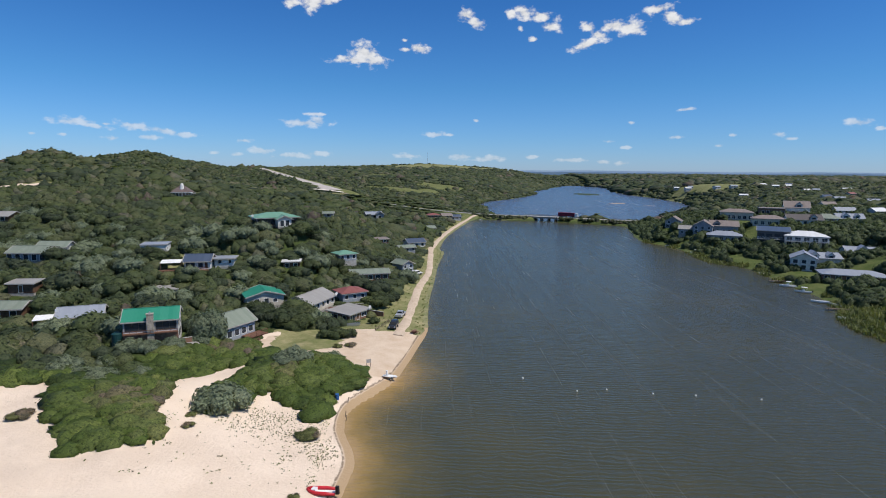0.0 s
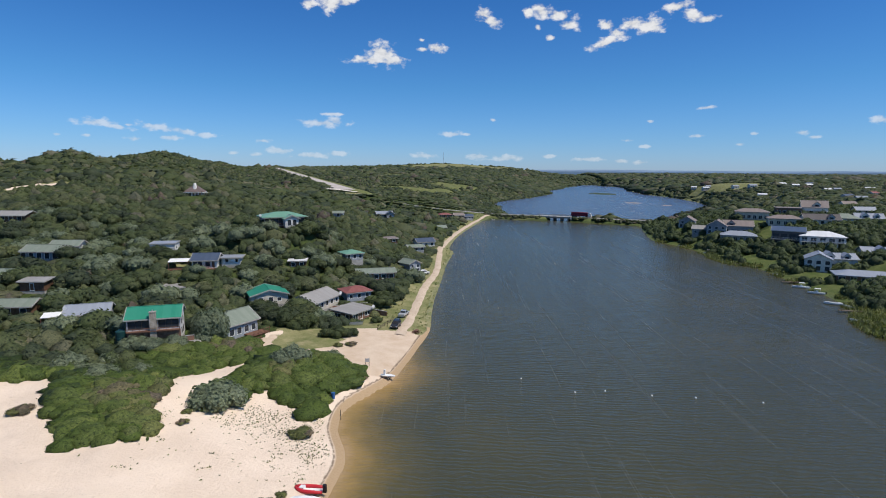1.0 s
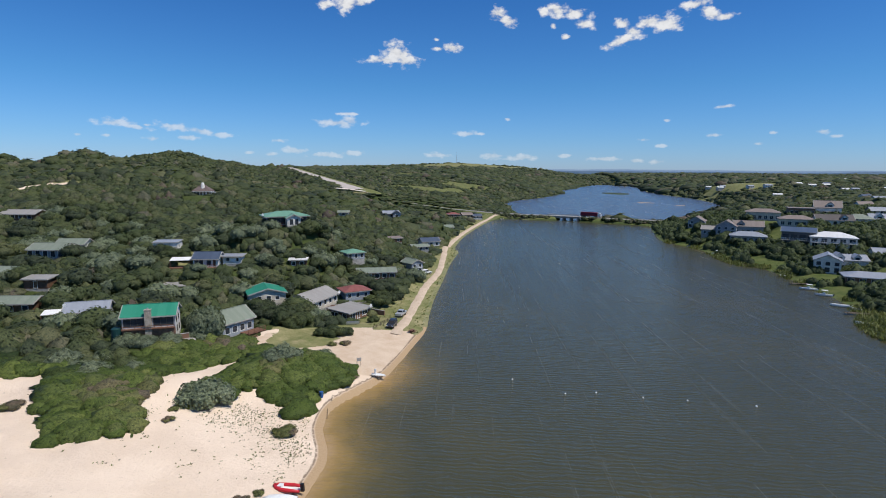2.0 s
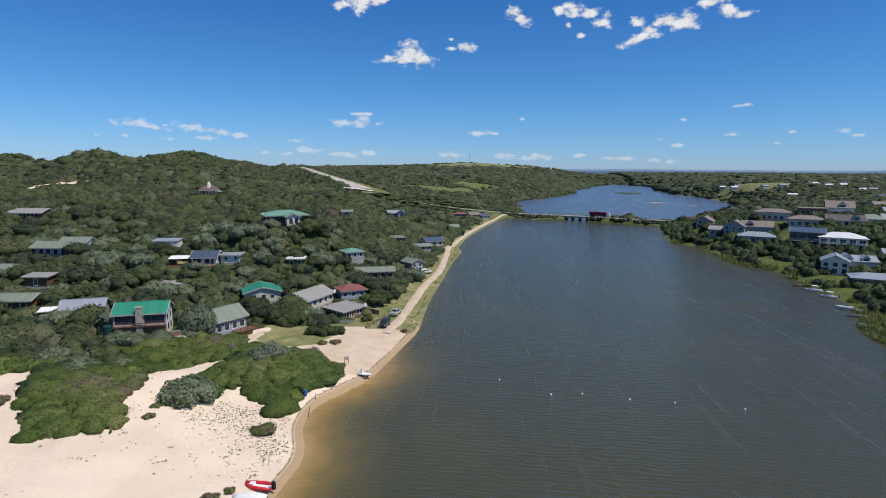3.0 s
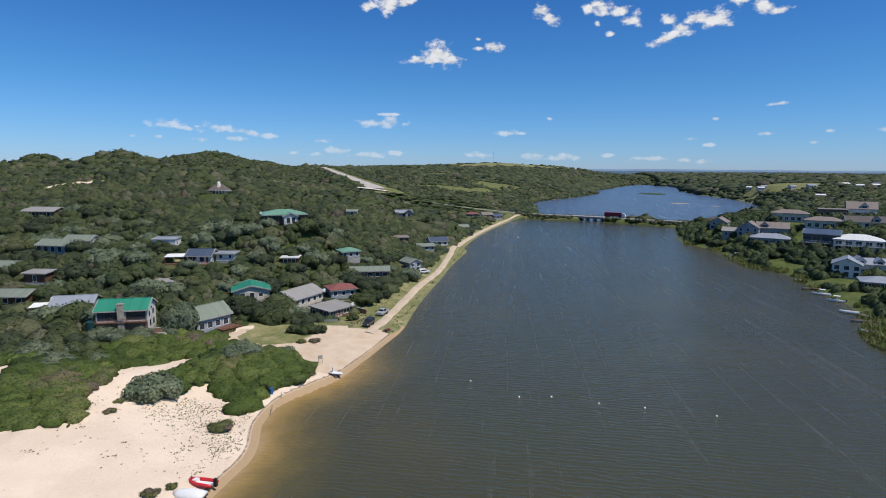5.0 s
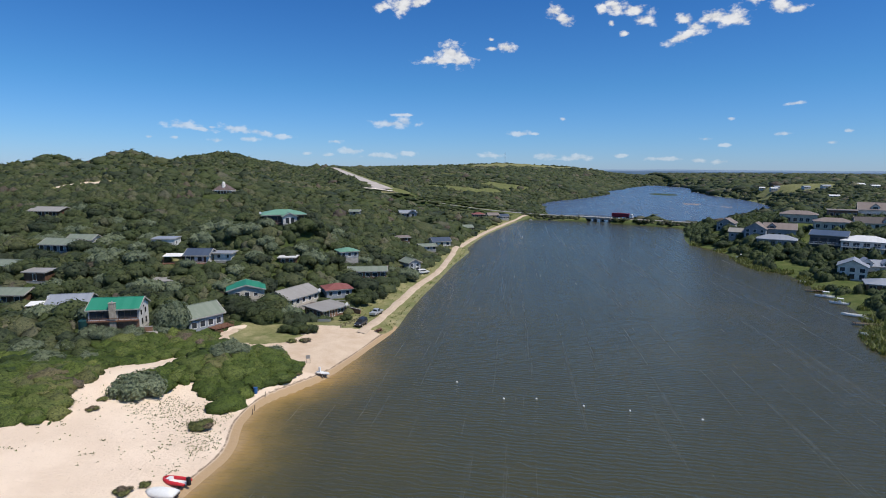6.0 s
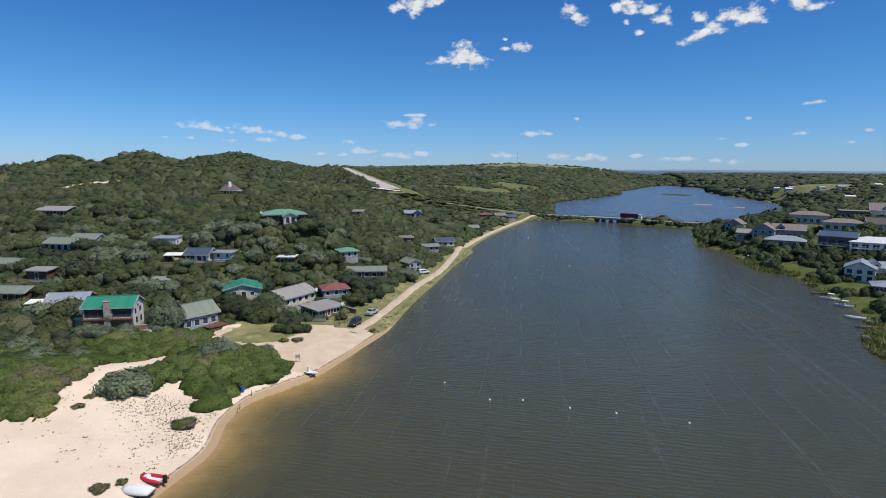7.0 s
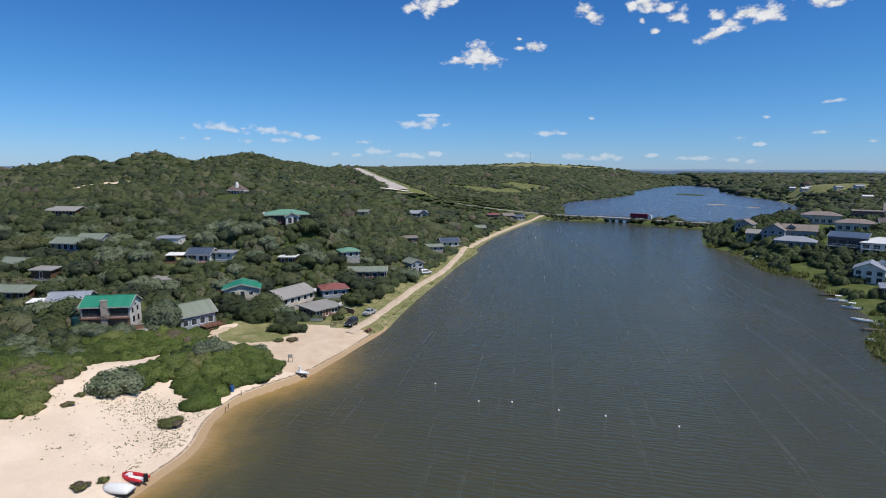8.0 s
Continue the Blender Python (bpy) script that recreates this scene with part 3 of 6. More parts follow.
def raw_mesh(name, co, tri, mat, smooth_shade=False, **values):
    """A mesh from arrays of corners and triangles, with one value a corner for each name given."""
    me = bpy.data.meshes.new(name)
    me.vertices.add(len(co))
    me.vertices.foreach_set("co", np.ascontiguousarray(co, np.float32).ravel())
    me.loops.add(tri.size)
    me.loops.foreach_set("vertex_index", np.ascontiguousarray(tri, np.int32).ravel())
    me.polygons.add(len(tri))
    me.polygons.foreach_set("loop_start", np.arange(0, tri.size, tri.shape[1], dtype=np.int32))
    me.update(calc_edges=True)
    me.validate()
    me.polygons.foreach_set("use_smooth", np.full(len(tri), smooth_shade))
    for key, v in values.items():
        me.attributes.new(key, "FLOAT", "POINT").data.foreach_set("value", np.ascontiguousarray(v, np.float32))
    me.materials.append(mat)
    return me


def fan_grid(radii, bearings, cx=18.0, cy=0.0):
    """A sheet of rings and spokes round a point: fine close by, coarse far off."""
    r, a = np.meshgrid(radii, bearings, indexing="ij")
    x, y = cx + r * np.sin(a), cy + r * np.cos(a)
    n, m = r.shape
    i = np.arange(n * m).reshape(n, m)
    quads = np.stack([i[:-1, :-1], i[:-1, 1:], i[1:, 1:], i[1:, :-1]], -1).reshape(-1, 4)
    return x.ravel(), y.ravel(), quads


front = np.radians(np.arange(-60, 60.01, 0.29))
back = np.radians(np.arange(65, 299, 4.0))
bearings = np.concatenate([front, back, front[:1] + 2 * math.pi])
radii = np.concatenate([[0.001, 8, 16, 24, 32, 38], 42 * 1.0135 ** np.arange(0, 357)])
gx, gy, gq = fan_grid(radii, bearings)
gz, gs, gwest = land(gx, gy)
jx, jy = gx + 0.9 * waves2(gx, gy, 5, 5), gy + 0.9 * waves2(gx, gy, 5, 6)


def scrub_at(x, y):
    """Where closed scrub grows (1) or not (0)."""
    z, s, west = land(x, y)
    closed = np.where(west, inside(x, y, SCRUB_EDGE) | inside(x, y, BEACH_SCRUB) | ((y > 486) & (s > 1.5)), s > 2.5)
    for a, b, ra, rb in FIELDS:
        closed &= ((x - a) / ra) ** 2 + ((y - b) / rb) ** 2 + 0.35 * waves2(x, y, 45, 9) + 0.3 * waves2(x, y, 19, 16) > 1
    for a, b, ra, rb in GARDENS:
        closed &= ((x - a) / ra) ** 2 + ((y - b) / rb) ** 2 + 0.3 * waves2(x, y, 9, 10) > 1
    for a, b, ra, rb in SCARS:
        closed &= ((x - a) / (ra + 1)) ** 2 + ((y - b + 3) / (rb + 7)) ** 2 + 0.4 * waves2(x, y, 6, 8) > 1
    d, at = along(x, y, HILL_ROAD)
    closed &= d > np.where(at < 4, 5.0, 11.0)
    d, at = along(x, y, CUTTING)
    closed &= d > np.where(x > np.interp(y, [452, 983], [-80, -303]), 22 + 6 * waves2(x, y, 40, 15), 9.5)
    return closed, z, s, west


closed, *_ = scrub_at(jx, jy)
closed &= ~(gwest & (gy < 114) & ((along(jx, jy, SCRUB_EDGE)[0] < 1.3) | (along(jx, jy, BEACH_SCRUB + BEACH_SCRUB[:1])[0] < 1.3)) & ~(inside(jx, jy, SCRUB_EDGE) & inside(jx, jy, BEACH_SCRUB)))
sand = np.where(gwest & (gy < 133) & ~closed, 1.0, 0.0)
lawn = np.where(~closed & (gs > 0), 1.0, 0.0)
sand *= np.where(inside(jx, jy, LAWN), np.clip(1.0 - along(jx, jy, LAWN + LAWN[:1])[0] / 1.8, 0, 1), 1)
sand[(gwest) & (gy > 126) & ~inside(jx, jy, CAR_PARK)] = 0
sand[(gs < 0.8) & gwest & (gy < 140)] = 1
lawn[(gs < 2.5) & (gy >= 140) & (gy < 440)] = 1
lawn[(gs < 2.5) & ~gwest] = 1
lawn[(~gwest) & (gs > 1.0) & (gy < 420) & (waves2(gx, gy, 22, 4) + 0.6 * (gs < 9) > 0.55)] = 1
for a, b, ra, rb in SCARS:
    sand[((gx - a) / ra) ** 2 + ((gy - b) / rb) ** 2 + 0.4 * waves2(gx, gy, 6, 8) < 1] = 1
for a, b, ra, rb in BARS[:2]:
    sand[((gx - a) / ra) ** 2 + ((gy - b) / rb) ** 2 < 1.3] = 1
lawn[gs < -2] = 0
bare = np.where(inside(jx, jy, CAR_PARK), 1.0, 0.0)
wet = np.where((gs < 0) & (gy < 500), 1.0, np.clip(1 - (gs - 0.9) / 0.9, 0, 1))
ground = new("ground", raw_mesh("ground", np.stack([gx, gy, gz], 1), gq, M["ground"], True, sand=sand, lawn=lawn, bare=bare, wet=wet, lush=np.where(gwest, np.where(gy > 1500, 0.1, np.where(gy > 450, 0.62, 0.0)), np.where(gy > 600, 0.35, 1.0))))
tagged(ground, "sandy beach, lawns and scrub-covered dunes round a lagoon", "ground", kind="structure")

wx, wy, wq = fan_grid(np.concatenate([[0.001, 15, 30, 40], 46 * 1.018 ** np.arange(0, 222)]), np.concatenate([np.radians(np.arange(-62, 62.01, 0.4)), np.radians(np.arange(66, 297, 6.0)), [np.radians(298)]]))
ws = shore(wx, wy)
beach_side = smooth((135 - wy) / 30) * (wx < 60)
depth = np.clip(-ws / 13.5, 0, 1) * beach_side + (1 - beach_side) * np.clip(0.62 - ws / 10, 0, 1)
keep = (ws < 3)[wq].any(1)
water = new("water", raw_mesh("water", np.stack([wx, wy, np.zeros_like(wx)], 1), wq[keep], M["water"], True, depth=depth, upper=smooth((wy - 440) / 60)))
tagged(water, "brown-green lagoon water ruffled by wind", "water", kind="structure")


def strip(name, line, width, lift, mat, label, category, ragged=0.0):
    """A road laid along a line: five corners across, on the ground."""
    pts = np.array(rounded(line, 12))
    d = np.gradient(pts[:, :2], axis=0)
    side = np.stack([d[:, 1], -d[:, 0]], 1) / np.linalg.norm(d, axis=1)[:, None]
    co = []
    for j, u in enumerate((-0.5, -0.25, 0.0, 0.25, 0.5)):
        w = width + ragged * waves2(pts[:, 0], pts[:, 1], 9, 11 + j)
        xy = pts[:, :2] + side * (u * w)[:, None]
        z = pts[:, 2] if pts.shape[1] > 2 else land(xy[:, 0], xy[:, 1])[0]
        co.append(np.column_stack([xy, z + lift - (0.25 if abs(u) == 0.5 else 0)]))
    co = np.stack(co, 1)
    n = len(pts)
    i = np.arange(n * 5).reshape(n, 5)
    q = np.stack([i[:-1, :-1], i[:-1, 1:], i[1:, 1:], i[1:, :-1]], -1).reshape(-1, 4)
    ob = new(name, raw_mesh(name, co.reshape(-1, 3), q, mat, True))
    return tagged(ob, label, category, kind="structure")


strip("road", TRACK, 2.9, 0.18, M["track"], "pale dirt track along the water's edge", "road", 0.5)
strip("road", HILL_ROAD, 7.5, 0.25, M["tar"], "tarred road over the causeway and up the hill", "road")
strip("road", [(-94, 446, 25.0), (-84, 442.5, 24.4), (-70, 441, 22.8)], 6.0, 0.5, M["bare_sand"], "white sandy apron at the bend of a hill road", "road", 1.5)
strip("road", CUTTING, 15.0, 0.3, M["gravel"], "wide pale gravelled road straight up a far hill", "road", 1.2)

# far plateau that closes the view, and a nearer line of hills at the valley's head; distance haze is painted into both
# as blue
def far_hills(near, far, crest, roll, haze_tones, label, seed):
    a = np.radians(np.arange(-75, 75.1, 0.25))
    ridge = crest + roll * waves2(np.degrees(a), 0 * a, 13, seed) + 0.35 * roll * waves2(np.degrees(a), 0 * a, 2.4, seed + 1)
    co = np.concatenate([np.stack([r * np.sin(a), r * np.cos(a), u * ridge - 5 * (1 - u)], 1) for r, u in ((near, 0.0), ((near + far) / 2, 0.6), (far, 1.0), (far + 200, 1.02))])
    n = len(a)
    i = np.arange(4 * n).reshape(4, n)
    q = np.stack([i[:-1, :-1], i[:-1, 1:], i[1:, 1:], i[1:, :-1]], -1).reshape(-1, 4)
    k = Nodes("far_hills", 0.95, 0.05)
    k.colour(k.ramp(k.noise(0.006, 6, 0.7, k.pos((1, 1, 5))), (0.35, haze_tones[0]), (0.65, haze_tones[1])))
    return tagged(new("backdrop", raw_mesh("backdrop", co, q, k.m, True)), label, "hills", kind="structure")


far_hills(4350, 4700, 53, 3.0, ((0.13, 0.20, 0.30), (0.19, 0.26, 0.35)), "distant plateau on the horizon, painted blue for haze", 21)
far_hills(2560, 3100, 40.5, 2.5, ((0.065, 0.112, 0.175), (0.105, 0.155, 0.215)), "wooded hills at the head of the valley, painted blue-green for haze", 25)

# ---------------------------------------------------------------- building helpers
class Shape:
    """Corners and faces of one part."""

    def __init__(self):
        self.v, self.f = [], []

    def add(self, v, f, m=None):
        o = len(self.v)
        self.v += [tuple(m @ Vector(p)) for p in v] if m else [tuple(p) for p in v]
        self.f += [tuple(o + i for i in face) for face in f]
        return self

    def box(self, x0, x1, y0, y1, z0, z1, m=None):
        v = [(x, y, z) for z in (z0, z1) for y in (y0, y1) for x in (x0, x1)]
        return self.add(v, [(0, 2, 3, 1), (4, 5, 7, 6), (0, 1, 5, 4), (2, 6, 7, 3), (0, 4, 6, 2), (1, 3, 7, 5)], m)

    def slab(self, corners, thick):
        """A plate under the given corners (counter-clockwise from above)."""
        n = len(corners)
        low = [(x, y, z - thick) for x, y, z in corners]
        return self.add(list(corners) + low, [tuple(range(n)), tuple(range(2 * n - 1, n - 1, -1))] + [(i, i + n, (i + 1) % n + n, (i + 1) % n) for i in range(n)])

    def tube(self, a, b, r0, r1, n=8, caps=True):
        a, b = Vector(a), Vector(b)
        q = (b - a).to_track_quat("Z", "Y")
        ring = [Vector((math.cos(6.28319 * i / n), math.sin(6.28319 * i / n), 0)) for i in range(n)]
        v = [a + q @ (p * r0) for p in ring] + [b + q @ (p * r1) for p in ring]
        f = [(i, (i + 1) % n, (i + 1) % n + n, i + n) for i in range(n)]
        if caps:
            f += [tuple(range(n - 1, -1, -1)), tuple(range(n, 2 * n))]
        return self.add(v, f)

    def rings(self, sections, closed_ends=True):
        """A skin over rings of equal count."""
        n = len(sections[0])
        f = [(j * n + i, j * n + (i + 1) % n, (j + 1) * n + (i + 1) % n, (j + 1) * n + i) for j in range(len(sections) - 1) for i in range(n)]
        if closed_ends:
            f += [tuple(range(n - 1, -1, -1)), tuple(range((len(sections) - 1) * n, len(sections) * n))]
        return self.add([p for s in sections for p in s], f)


def part(name, shape, mat, parent=None, label="", smooth_shade=False):
    me = bpy.data.meshes.new(name)
    me.from_pydata(shape.v, [], shape.f)
    me.materials.append(mat)
    if smooth_shade:
        me.polygons.foreach_set("use_smooth", [True] * len(me.polygons))
    ob = new(name, me)
    ob.parent = parent
    return tagged(ob, label) if label else ob


def empty(name, m, label, category, group=""):
    ob = new(name)
    ob.matrix_world = m
    return tagged(ob, label, category, group)


LOW = []  # x, y, radius: where scrub is kept low
KEEP_CLEAR = []  # x, y, radius: where no scrub grows


def wall(parent, length, height, thick, m, openings, mat, gable=0.0, glass="glass", trim="trim_white"):
    """A wall along local x from -length/2, outer face towards -y, with openings (centre, sill, width, height, kind)."""
    s = Shape()
    holes = [(c - w / 2, c + w / 2, z, z + h, kind) for c, z, w, h, kind in openings]
    us = sorted({-length / 2, length / 2, *(v for o in holes for v in o[:2])})
    zs = sorted({0.0, height, *(v for o in holes for v in o[2:4])})
    for u0, u1 in zip(us, us[1:]):
        for z0, z1 in zip(zs, zs[1:]):
            um, zm = (u0 + u1) / 2, (z0 + z1) / 2
            if not any(o[0] < um < o[1] and o[2] < zm < o[3] for o in holes):
                s.box(u0, u1, 0, thick, z0, z1, m)
    if gable:
        v = [(-length / 2, 0, height), (length / 2, 0, height), (0, 0, height + gable), (-length / 2, thick, height), (length / 2, thick, height), (0, thick, height + gable)]
        s.add(v, [(0, 1, 2), (5, 4, 3), (0, 2, 5, 3), (1, 4, 5, 2), (0, 3, 4, 1)], m)
    ob = part("wall", s, mat, parent)
    for u0, u1, z0, z1, kind in holes:
        b = 0.05
        outer = [(u0 - b, z0 - b), (u1 + b, z0 - b), (u1 + b, z1 + b), (u0 - b, z1 + b)]
        inner = [(u0 + 0.05, z0 + 0.05), (u1 - 0.05, z0 + 0.05), (u1 - 0.05, z1 - 0.05), (u0 + 0.05, z1 - 0.05)]
        ring = [(u, dy, zz) for dy, loop in ((-0.05, outer), (-0.05, inner), (0.1, inner), (0.1, outer)) for u, zz in loop]
        fr = Shape().add(ring, [(q * 4 + i, q * 4 + (i + 1) % 4, (q + 1) % 4 * 4 + (i + 1) % 4, (q + 1) % 4 * 4 + i) for q in range(4) for i in range(4)], m)
        f = part("door" if kind == "door" else "window", fr, M[trim], parent)
        panes = 1 if kind == "door" else max(1, round((u1 - u0) / 1.1))
        for i in range(panes):
            p0, p1 = (u0 + 0.05 + (u1 - u0 - 0.1) * j / panes for j in (i, i + 1))
            part("pane" if kind != "door" else "panel", Shape().box(p0, p1, 0.05, 0.075, z0 + 0.05, z1 - 0.05, m), M[glass] if kind != "door" else M["wall_timber"], f)
            if i:
                part("mullion", Shape().box(p0 - 0.035, p0 + 0.035, -0.02, 0.1, z0 + 0.05, z1 - 0.05, m), M[trim], f)
    return ob


def dormer(ob, x, y, z, w, d, h, roof_mat, wall_mat):
    """A small gabled window that stands out of a roof, looking along local -y."""
    b = part("dormer", Shape().add([(x - w / 2, y, z), (x + w / 2, y, z), (x + w / 2, y, z + h), (x, y, z + h + w * 0.45), (x - w / 2, y, z + h), (x - w / 2, y + d, z), (x + w / 2, y + d, z), (x + w / 2, y + d, z + h), (x, y + d, z + h + w * 0.45), (x - w / 2, y + d, z + h)],
             [(0, 1, 2, 3, 4), (9, 8, 7, 6, 5), (0, 5, 6, 1), (1, 6, 7, 2), (4, 9, 5, 0), (2, 7, 8, 3), (3, 8, 9, 4)]), M[wall_mat], ob)
    for sgn in (-1, 1):
        cs = [(x + sgn * (w / 2 + 0.25), y - 0.3, z + h - 0.12), (x, y - 0.3, z + h + w * 0.45 + 0.12), (x, y + d, z + h + w * 0.45 + 0.12), (x + sgn * (w / 2 + 0.25), y + d, z + h - 0.12)]
        part("dormer_roof", Shape().slab(cs if sgn < 0 else cs[::-1], 0.12), M[roof_mat], b)
    part("pane", Shape().box(x - w * 0.28, x + w * 0.28, y - 0.04, y - 0.01, z + 0.3, z + h - 0.1), M["glass"], b)


def spread(length, n, sill, w, h, kind="window"):
    """n like openings spaced evenly over a wall."""
    return [(length * ((i + 0.5) / n - 0.5), sill, w, h, kind) for i in range(n)]


def house(label, x, y, yaw, w, d, h, roof, rise, wall_mat, roof_mat, front=(), right=(), left=(), rear=(), z=None, over=0.5, storeys=1, trim="trim_white", foot=2.5, deck=None, chimney=None, group="", verge="concrete"):
    """A house whose front looks along local -y. roof: gable (ridge along x), cross (ridge along y), hip, mono (falls to the front), flat."""
    c, s_ = math.cos(radians(yaw)), math.sin(radians(yaw))
    if z is None:
        z = max(ground_z(x + c * a - s_ * b, y + s_ * a + c * b) for a in (-w / 2, w / 2) for b in (-d / 2, d / 2)) - 0.1
    base = pose(x, y, z, 0, 0, yaw)
    ob = empty("house", base, label, "house", group)
    KEEP_CLEAR.append((x, y, max(w, d) * 0.5 + 0.3))
    if x < 60:
        KEEP_CLEAR.append((x + s_ * d * 0.5, y - c * d * 0.5, w * 0.42))
    LOW.append((x, y, max(w, d) * 0.5 + (5 if x < 60 else 0)))
    t = 0.22
    wm, rm = M[wall_mat], M[roof_mat]
    part("foundation", Shape().box(-w / 2 + 0.05, w / 2 - 0.05, -d / 2 + 0.05, d / 2 - 0.05, -foot, 0.05), M["concrete"], ob)
    part("floor", Shape().box(-w / 2 + t, w / 2 - t, -d / 2 + t, d / 2 - t, 0.06, 0.12), M["room"], ob)
    gx_, gy_ = (0, rise) if roof == "gable" else (rise, 0) if roof == "cross" else (0, 0)
    fh, bh = h, h + (rise if roof == "mono" else 0)
    wall(ob, w, fh, t, pose(0, -d / 2, 0), front, wm, gx_, trim=trim)
    wall(ob, w, bh, t, pose(0, d / 2, 0, 0, 0, 180), rear, wm, gx_, trim=trim)
    wall(ob, d - 2 * t, h, t, pose(w / 2, 0, 0, 0, 0, 90), right, wm, gy_, trim=trim)
    wall(ob, d - 2 * t, h, t, pose(-w / 2, 0, 0, 0, 0, -90), left, wm, gy_, trim=trim)
    o, th = over, 0.16
    a, b = w / 2 + o, d / 2 + o
    if roof == "gable":
        drop = rise * o / (d / 2)
        for sgn in (-1, 1):
            cs = [(-a, sgn * b, h - drop), (a, sgn * b, h - drop), (a, 0, h + rise), (-a, 0, h + rise)]
            part("roof", Shape().slab([(p[0], p[1], p[2] + th) for p in (cs if sgn < 0 else cs[::-1])], th), rm, ob)
            part("fascia", Shape().box(-a, a, sgn * b - 0.06, sgn * b + 0.06, h - drop - 0.12, h - drop + th * 0.9), M[verge or trim], ob)
            for e in (-a, a):
                part("bargeboard", Shape().slab([(e - 0.07, sgn * b, h - drop + th + 0.05), (e + 0.07, sgn * b, h - drop + th + 0.05), (e + 0.07, 0, h + rise + th + 0.05), (e - 0.07, 0, h + rise + th + 0.05)][:: 1 if sgn < 0 else -1], 0.3), M[verge or trim], ob)
        part("ridge_cap", Shape().box(-a + 0.08, a - 0.08, -0.14, 0.14, h + rise + th - 0.04, h + rise + th + 0.05), rm, ob)
    elif roof == "cross":
        drop = rise * o / (w / 2)
        for sgn in (-1, 1):
            cs = [(sgn * a, -b, h - drop), (0, -b, h + rise), (0, b, h + rise), (sgn * a, b, h - drop)]
            part("roof", Shape().slab([(p[0], p[1], p[2] + th) for p in (cs[::-1] if sgn > 0 else cs)][::-1], th), rm, ob)
            for e in (-b, b):
                part("bargeboard", Shape().slab([(sgn * a, e - 0.07, h - drop + th + 0.05), (sgn * a, e + 0.07, h - drop + th + 0.05), (0, e + 0.07, h + rise + th + 0.05), (0, e - 0.07, h + rise + th + 0.05)][:: -1 if sgn > 0 else 1], 0.3), M[verge or trim], ob)
        part("ridge_cap", Shape().box(-0.14, 0.14, -b + 0.08, b - 0.08, h + rise + th - 0.04, h + rise + th + 0.05), rm, ob)
    elif roof == "hip":
        if w >= d:
            r = a - b
            top = [(-r, 0, h + rise), (r, 0, h + rise)]
        else:
            r = b - a
            top = [(0, -r, h + rise), (0, r, h + rise)]
        c0, c1, c2, c3 = (-a, -b, h), (a, -b, h), (a, b, h), (-a, b, h)
        planes = [[c0, c1, top[1], top[0]], [c2, c3, top[0], top[1]], [c1, c2, top[1]], [c3, c0, top[0]]] if w >= d else [[c0, c1, top[0]], [c2, c3, top[1]], [c1, c2, top[1], top[0]], [c3, c0, top[0], top[1]]]
        for pl in planes:
            part("roof", Shape().slab([(p[0], p[1], p[2] + th) for p in pl], th), rm, ob)
        part("fascia", Shape().box(-a - 0.04, a + 0.04, -b - 0.04, b + 0.04, h - 0.14, h + 0.02), M[verge or trim], ob)
    else:
        rise_ = rise if roof == "mono" else 0.15
        part("roof", Shape().slab([(-a, -b, h + th), (a, -b, h + th), (a, b, h + rise_ + th), (-a, b, h + rise_ + th)], th), rm, ob)
        part("fascia", Shape().box(-a, a, -b - 0.07, -b, h - 0.1, h + th + 0.03), M[verge or trim], ob)
        for e in (-a, a):
            part("bargeboard", Shape().slab([(e - 0.06, -b, h + th + 0.05), (e + 0.06, -b, h + th + 0.05), (e + 0.06, b, h + rise_ + th + 0.05), (e - 0.06, b, h + rise_ + th + 0.05)], 0.28), M[verge or trim], ob)
    if storeys == 2:
        part("balcony", Shape().box(-w / 2, w / 2, -d / 2 - 1.6, -d / 2, h * 0.5 - 0.15, h * 0.5), M["concrete"] if wall_mat != "wall_timber" else M["deck"], ob)
        railing(ob, -w / 2, w / 2, -d / 2 - 1.55, h * 0.5, M["trim_white"])
    if deck:
        x0, x1, out, dz = deck
        dk = part("deck", Shape().box(x0, x1, -d / 2 - out, -d / 2, dz - 0.15, dz), M["deck"], ob, "brown timber deck")
        n = max(2, int((x1 - x0) / 2.2))
        for i in range(n + 1):
            px = x0 + 0.1 + (x1 - x0 - 0.2) * i / n
            part("post", Shape().box(px - 0.07, px + 0.07, -d / 2 - out + 0.03, -d / 2 - out + 0.17, dz - foot - 0.6, dz - 0.15), M["deck"], dk)
        railing(ob, x0, x1, -d / 2 - out + 0.06, dz, M["deck"])
    if chimney:
        cx_, cy_, cw, ch = chimney
        st = part("chimney", Shape().box(cx_ - cw / 2, cx_ + cw / 2, cy_ - 0.4, cy_ + 0.4, -foot + 0.3, ch), M["wall_stone"], ob, "pale stone chimney stack")
        part("cap", Shape().box(cx_ - cw / 2 - 0.08, cx_ + cw / 2 + 0.08, cy_ - 0.48, cy_ + 0.48, ch, ch + 0.14), M["wall_stone"], st)
        part("cowl", Shape().tube((cx_, cy_, ch + 0.1), (cx_, cy_, ch + 0.5), 0.16, 0.16), M["steel"], st)
    return ob


def railing(parent, x0, x1, y, z, mat):
    r = part("railing", Shape().box(x0, x1, y - 0.04, y + 0.04, z + 0.92, z + 1.0), mat, parent)
    part("rail", Shape().box(x0, x1, y - 0.025, y + 0.025, z + 0.48, z + 0.53), mat, r)
    n = max(2, int((x1 - x0) / 1.6))
    for i in range(n + 1):
        px = x0 + 0.05 + (x1 - x0 - 0.1) * i / n
        part("baluster", Shape().box(px - 0.04, px + 0.04, y - 0.035, y + 0.035, z, z + 0.92), mat, r)


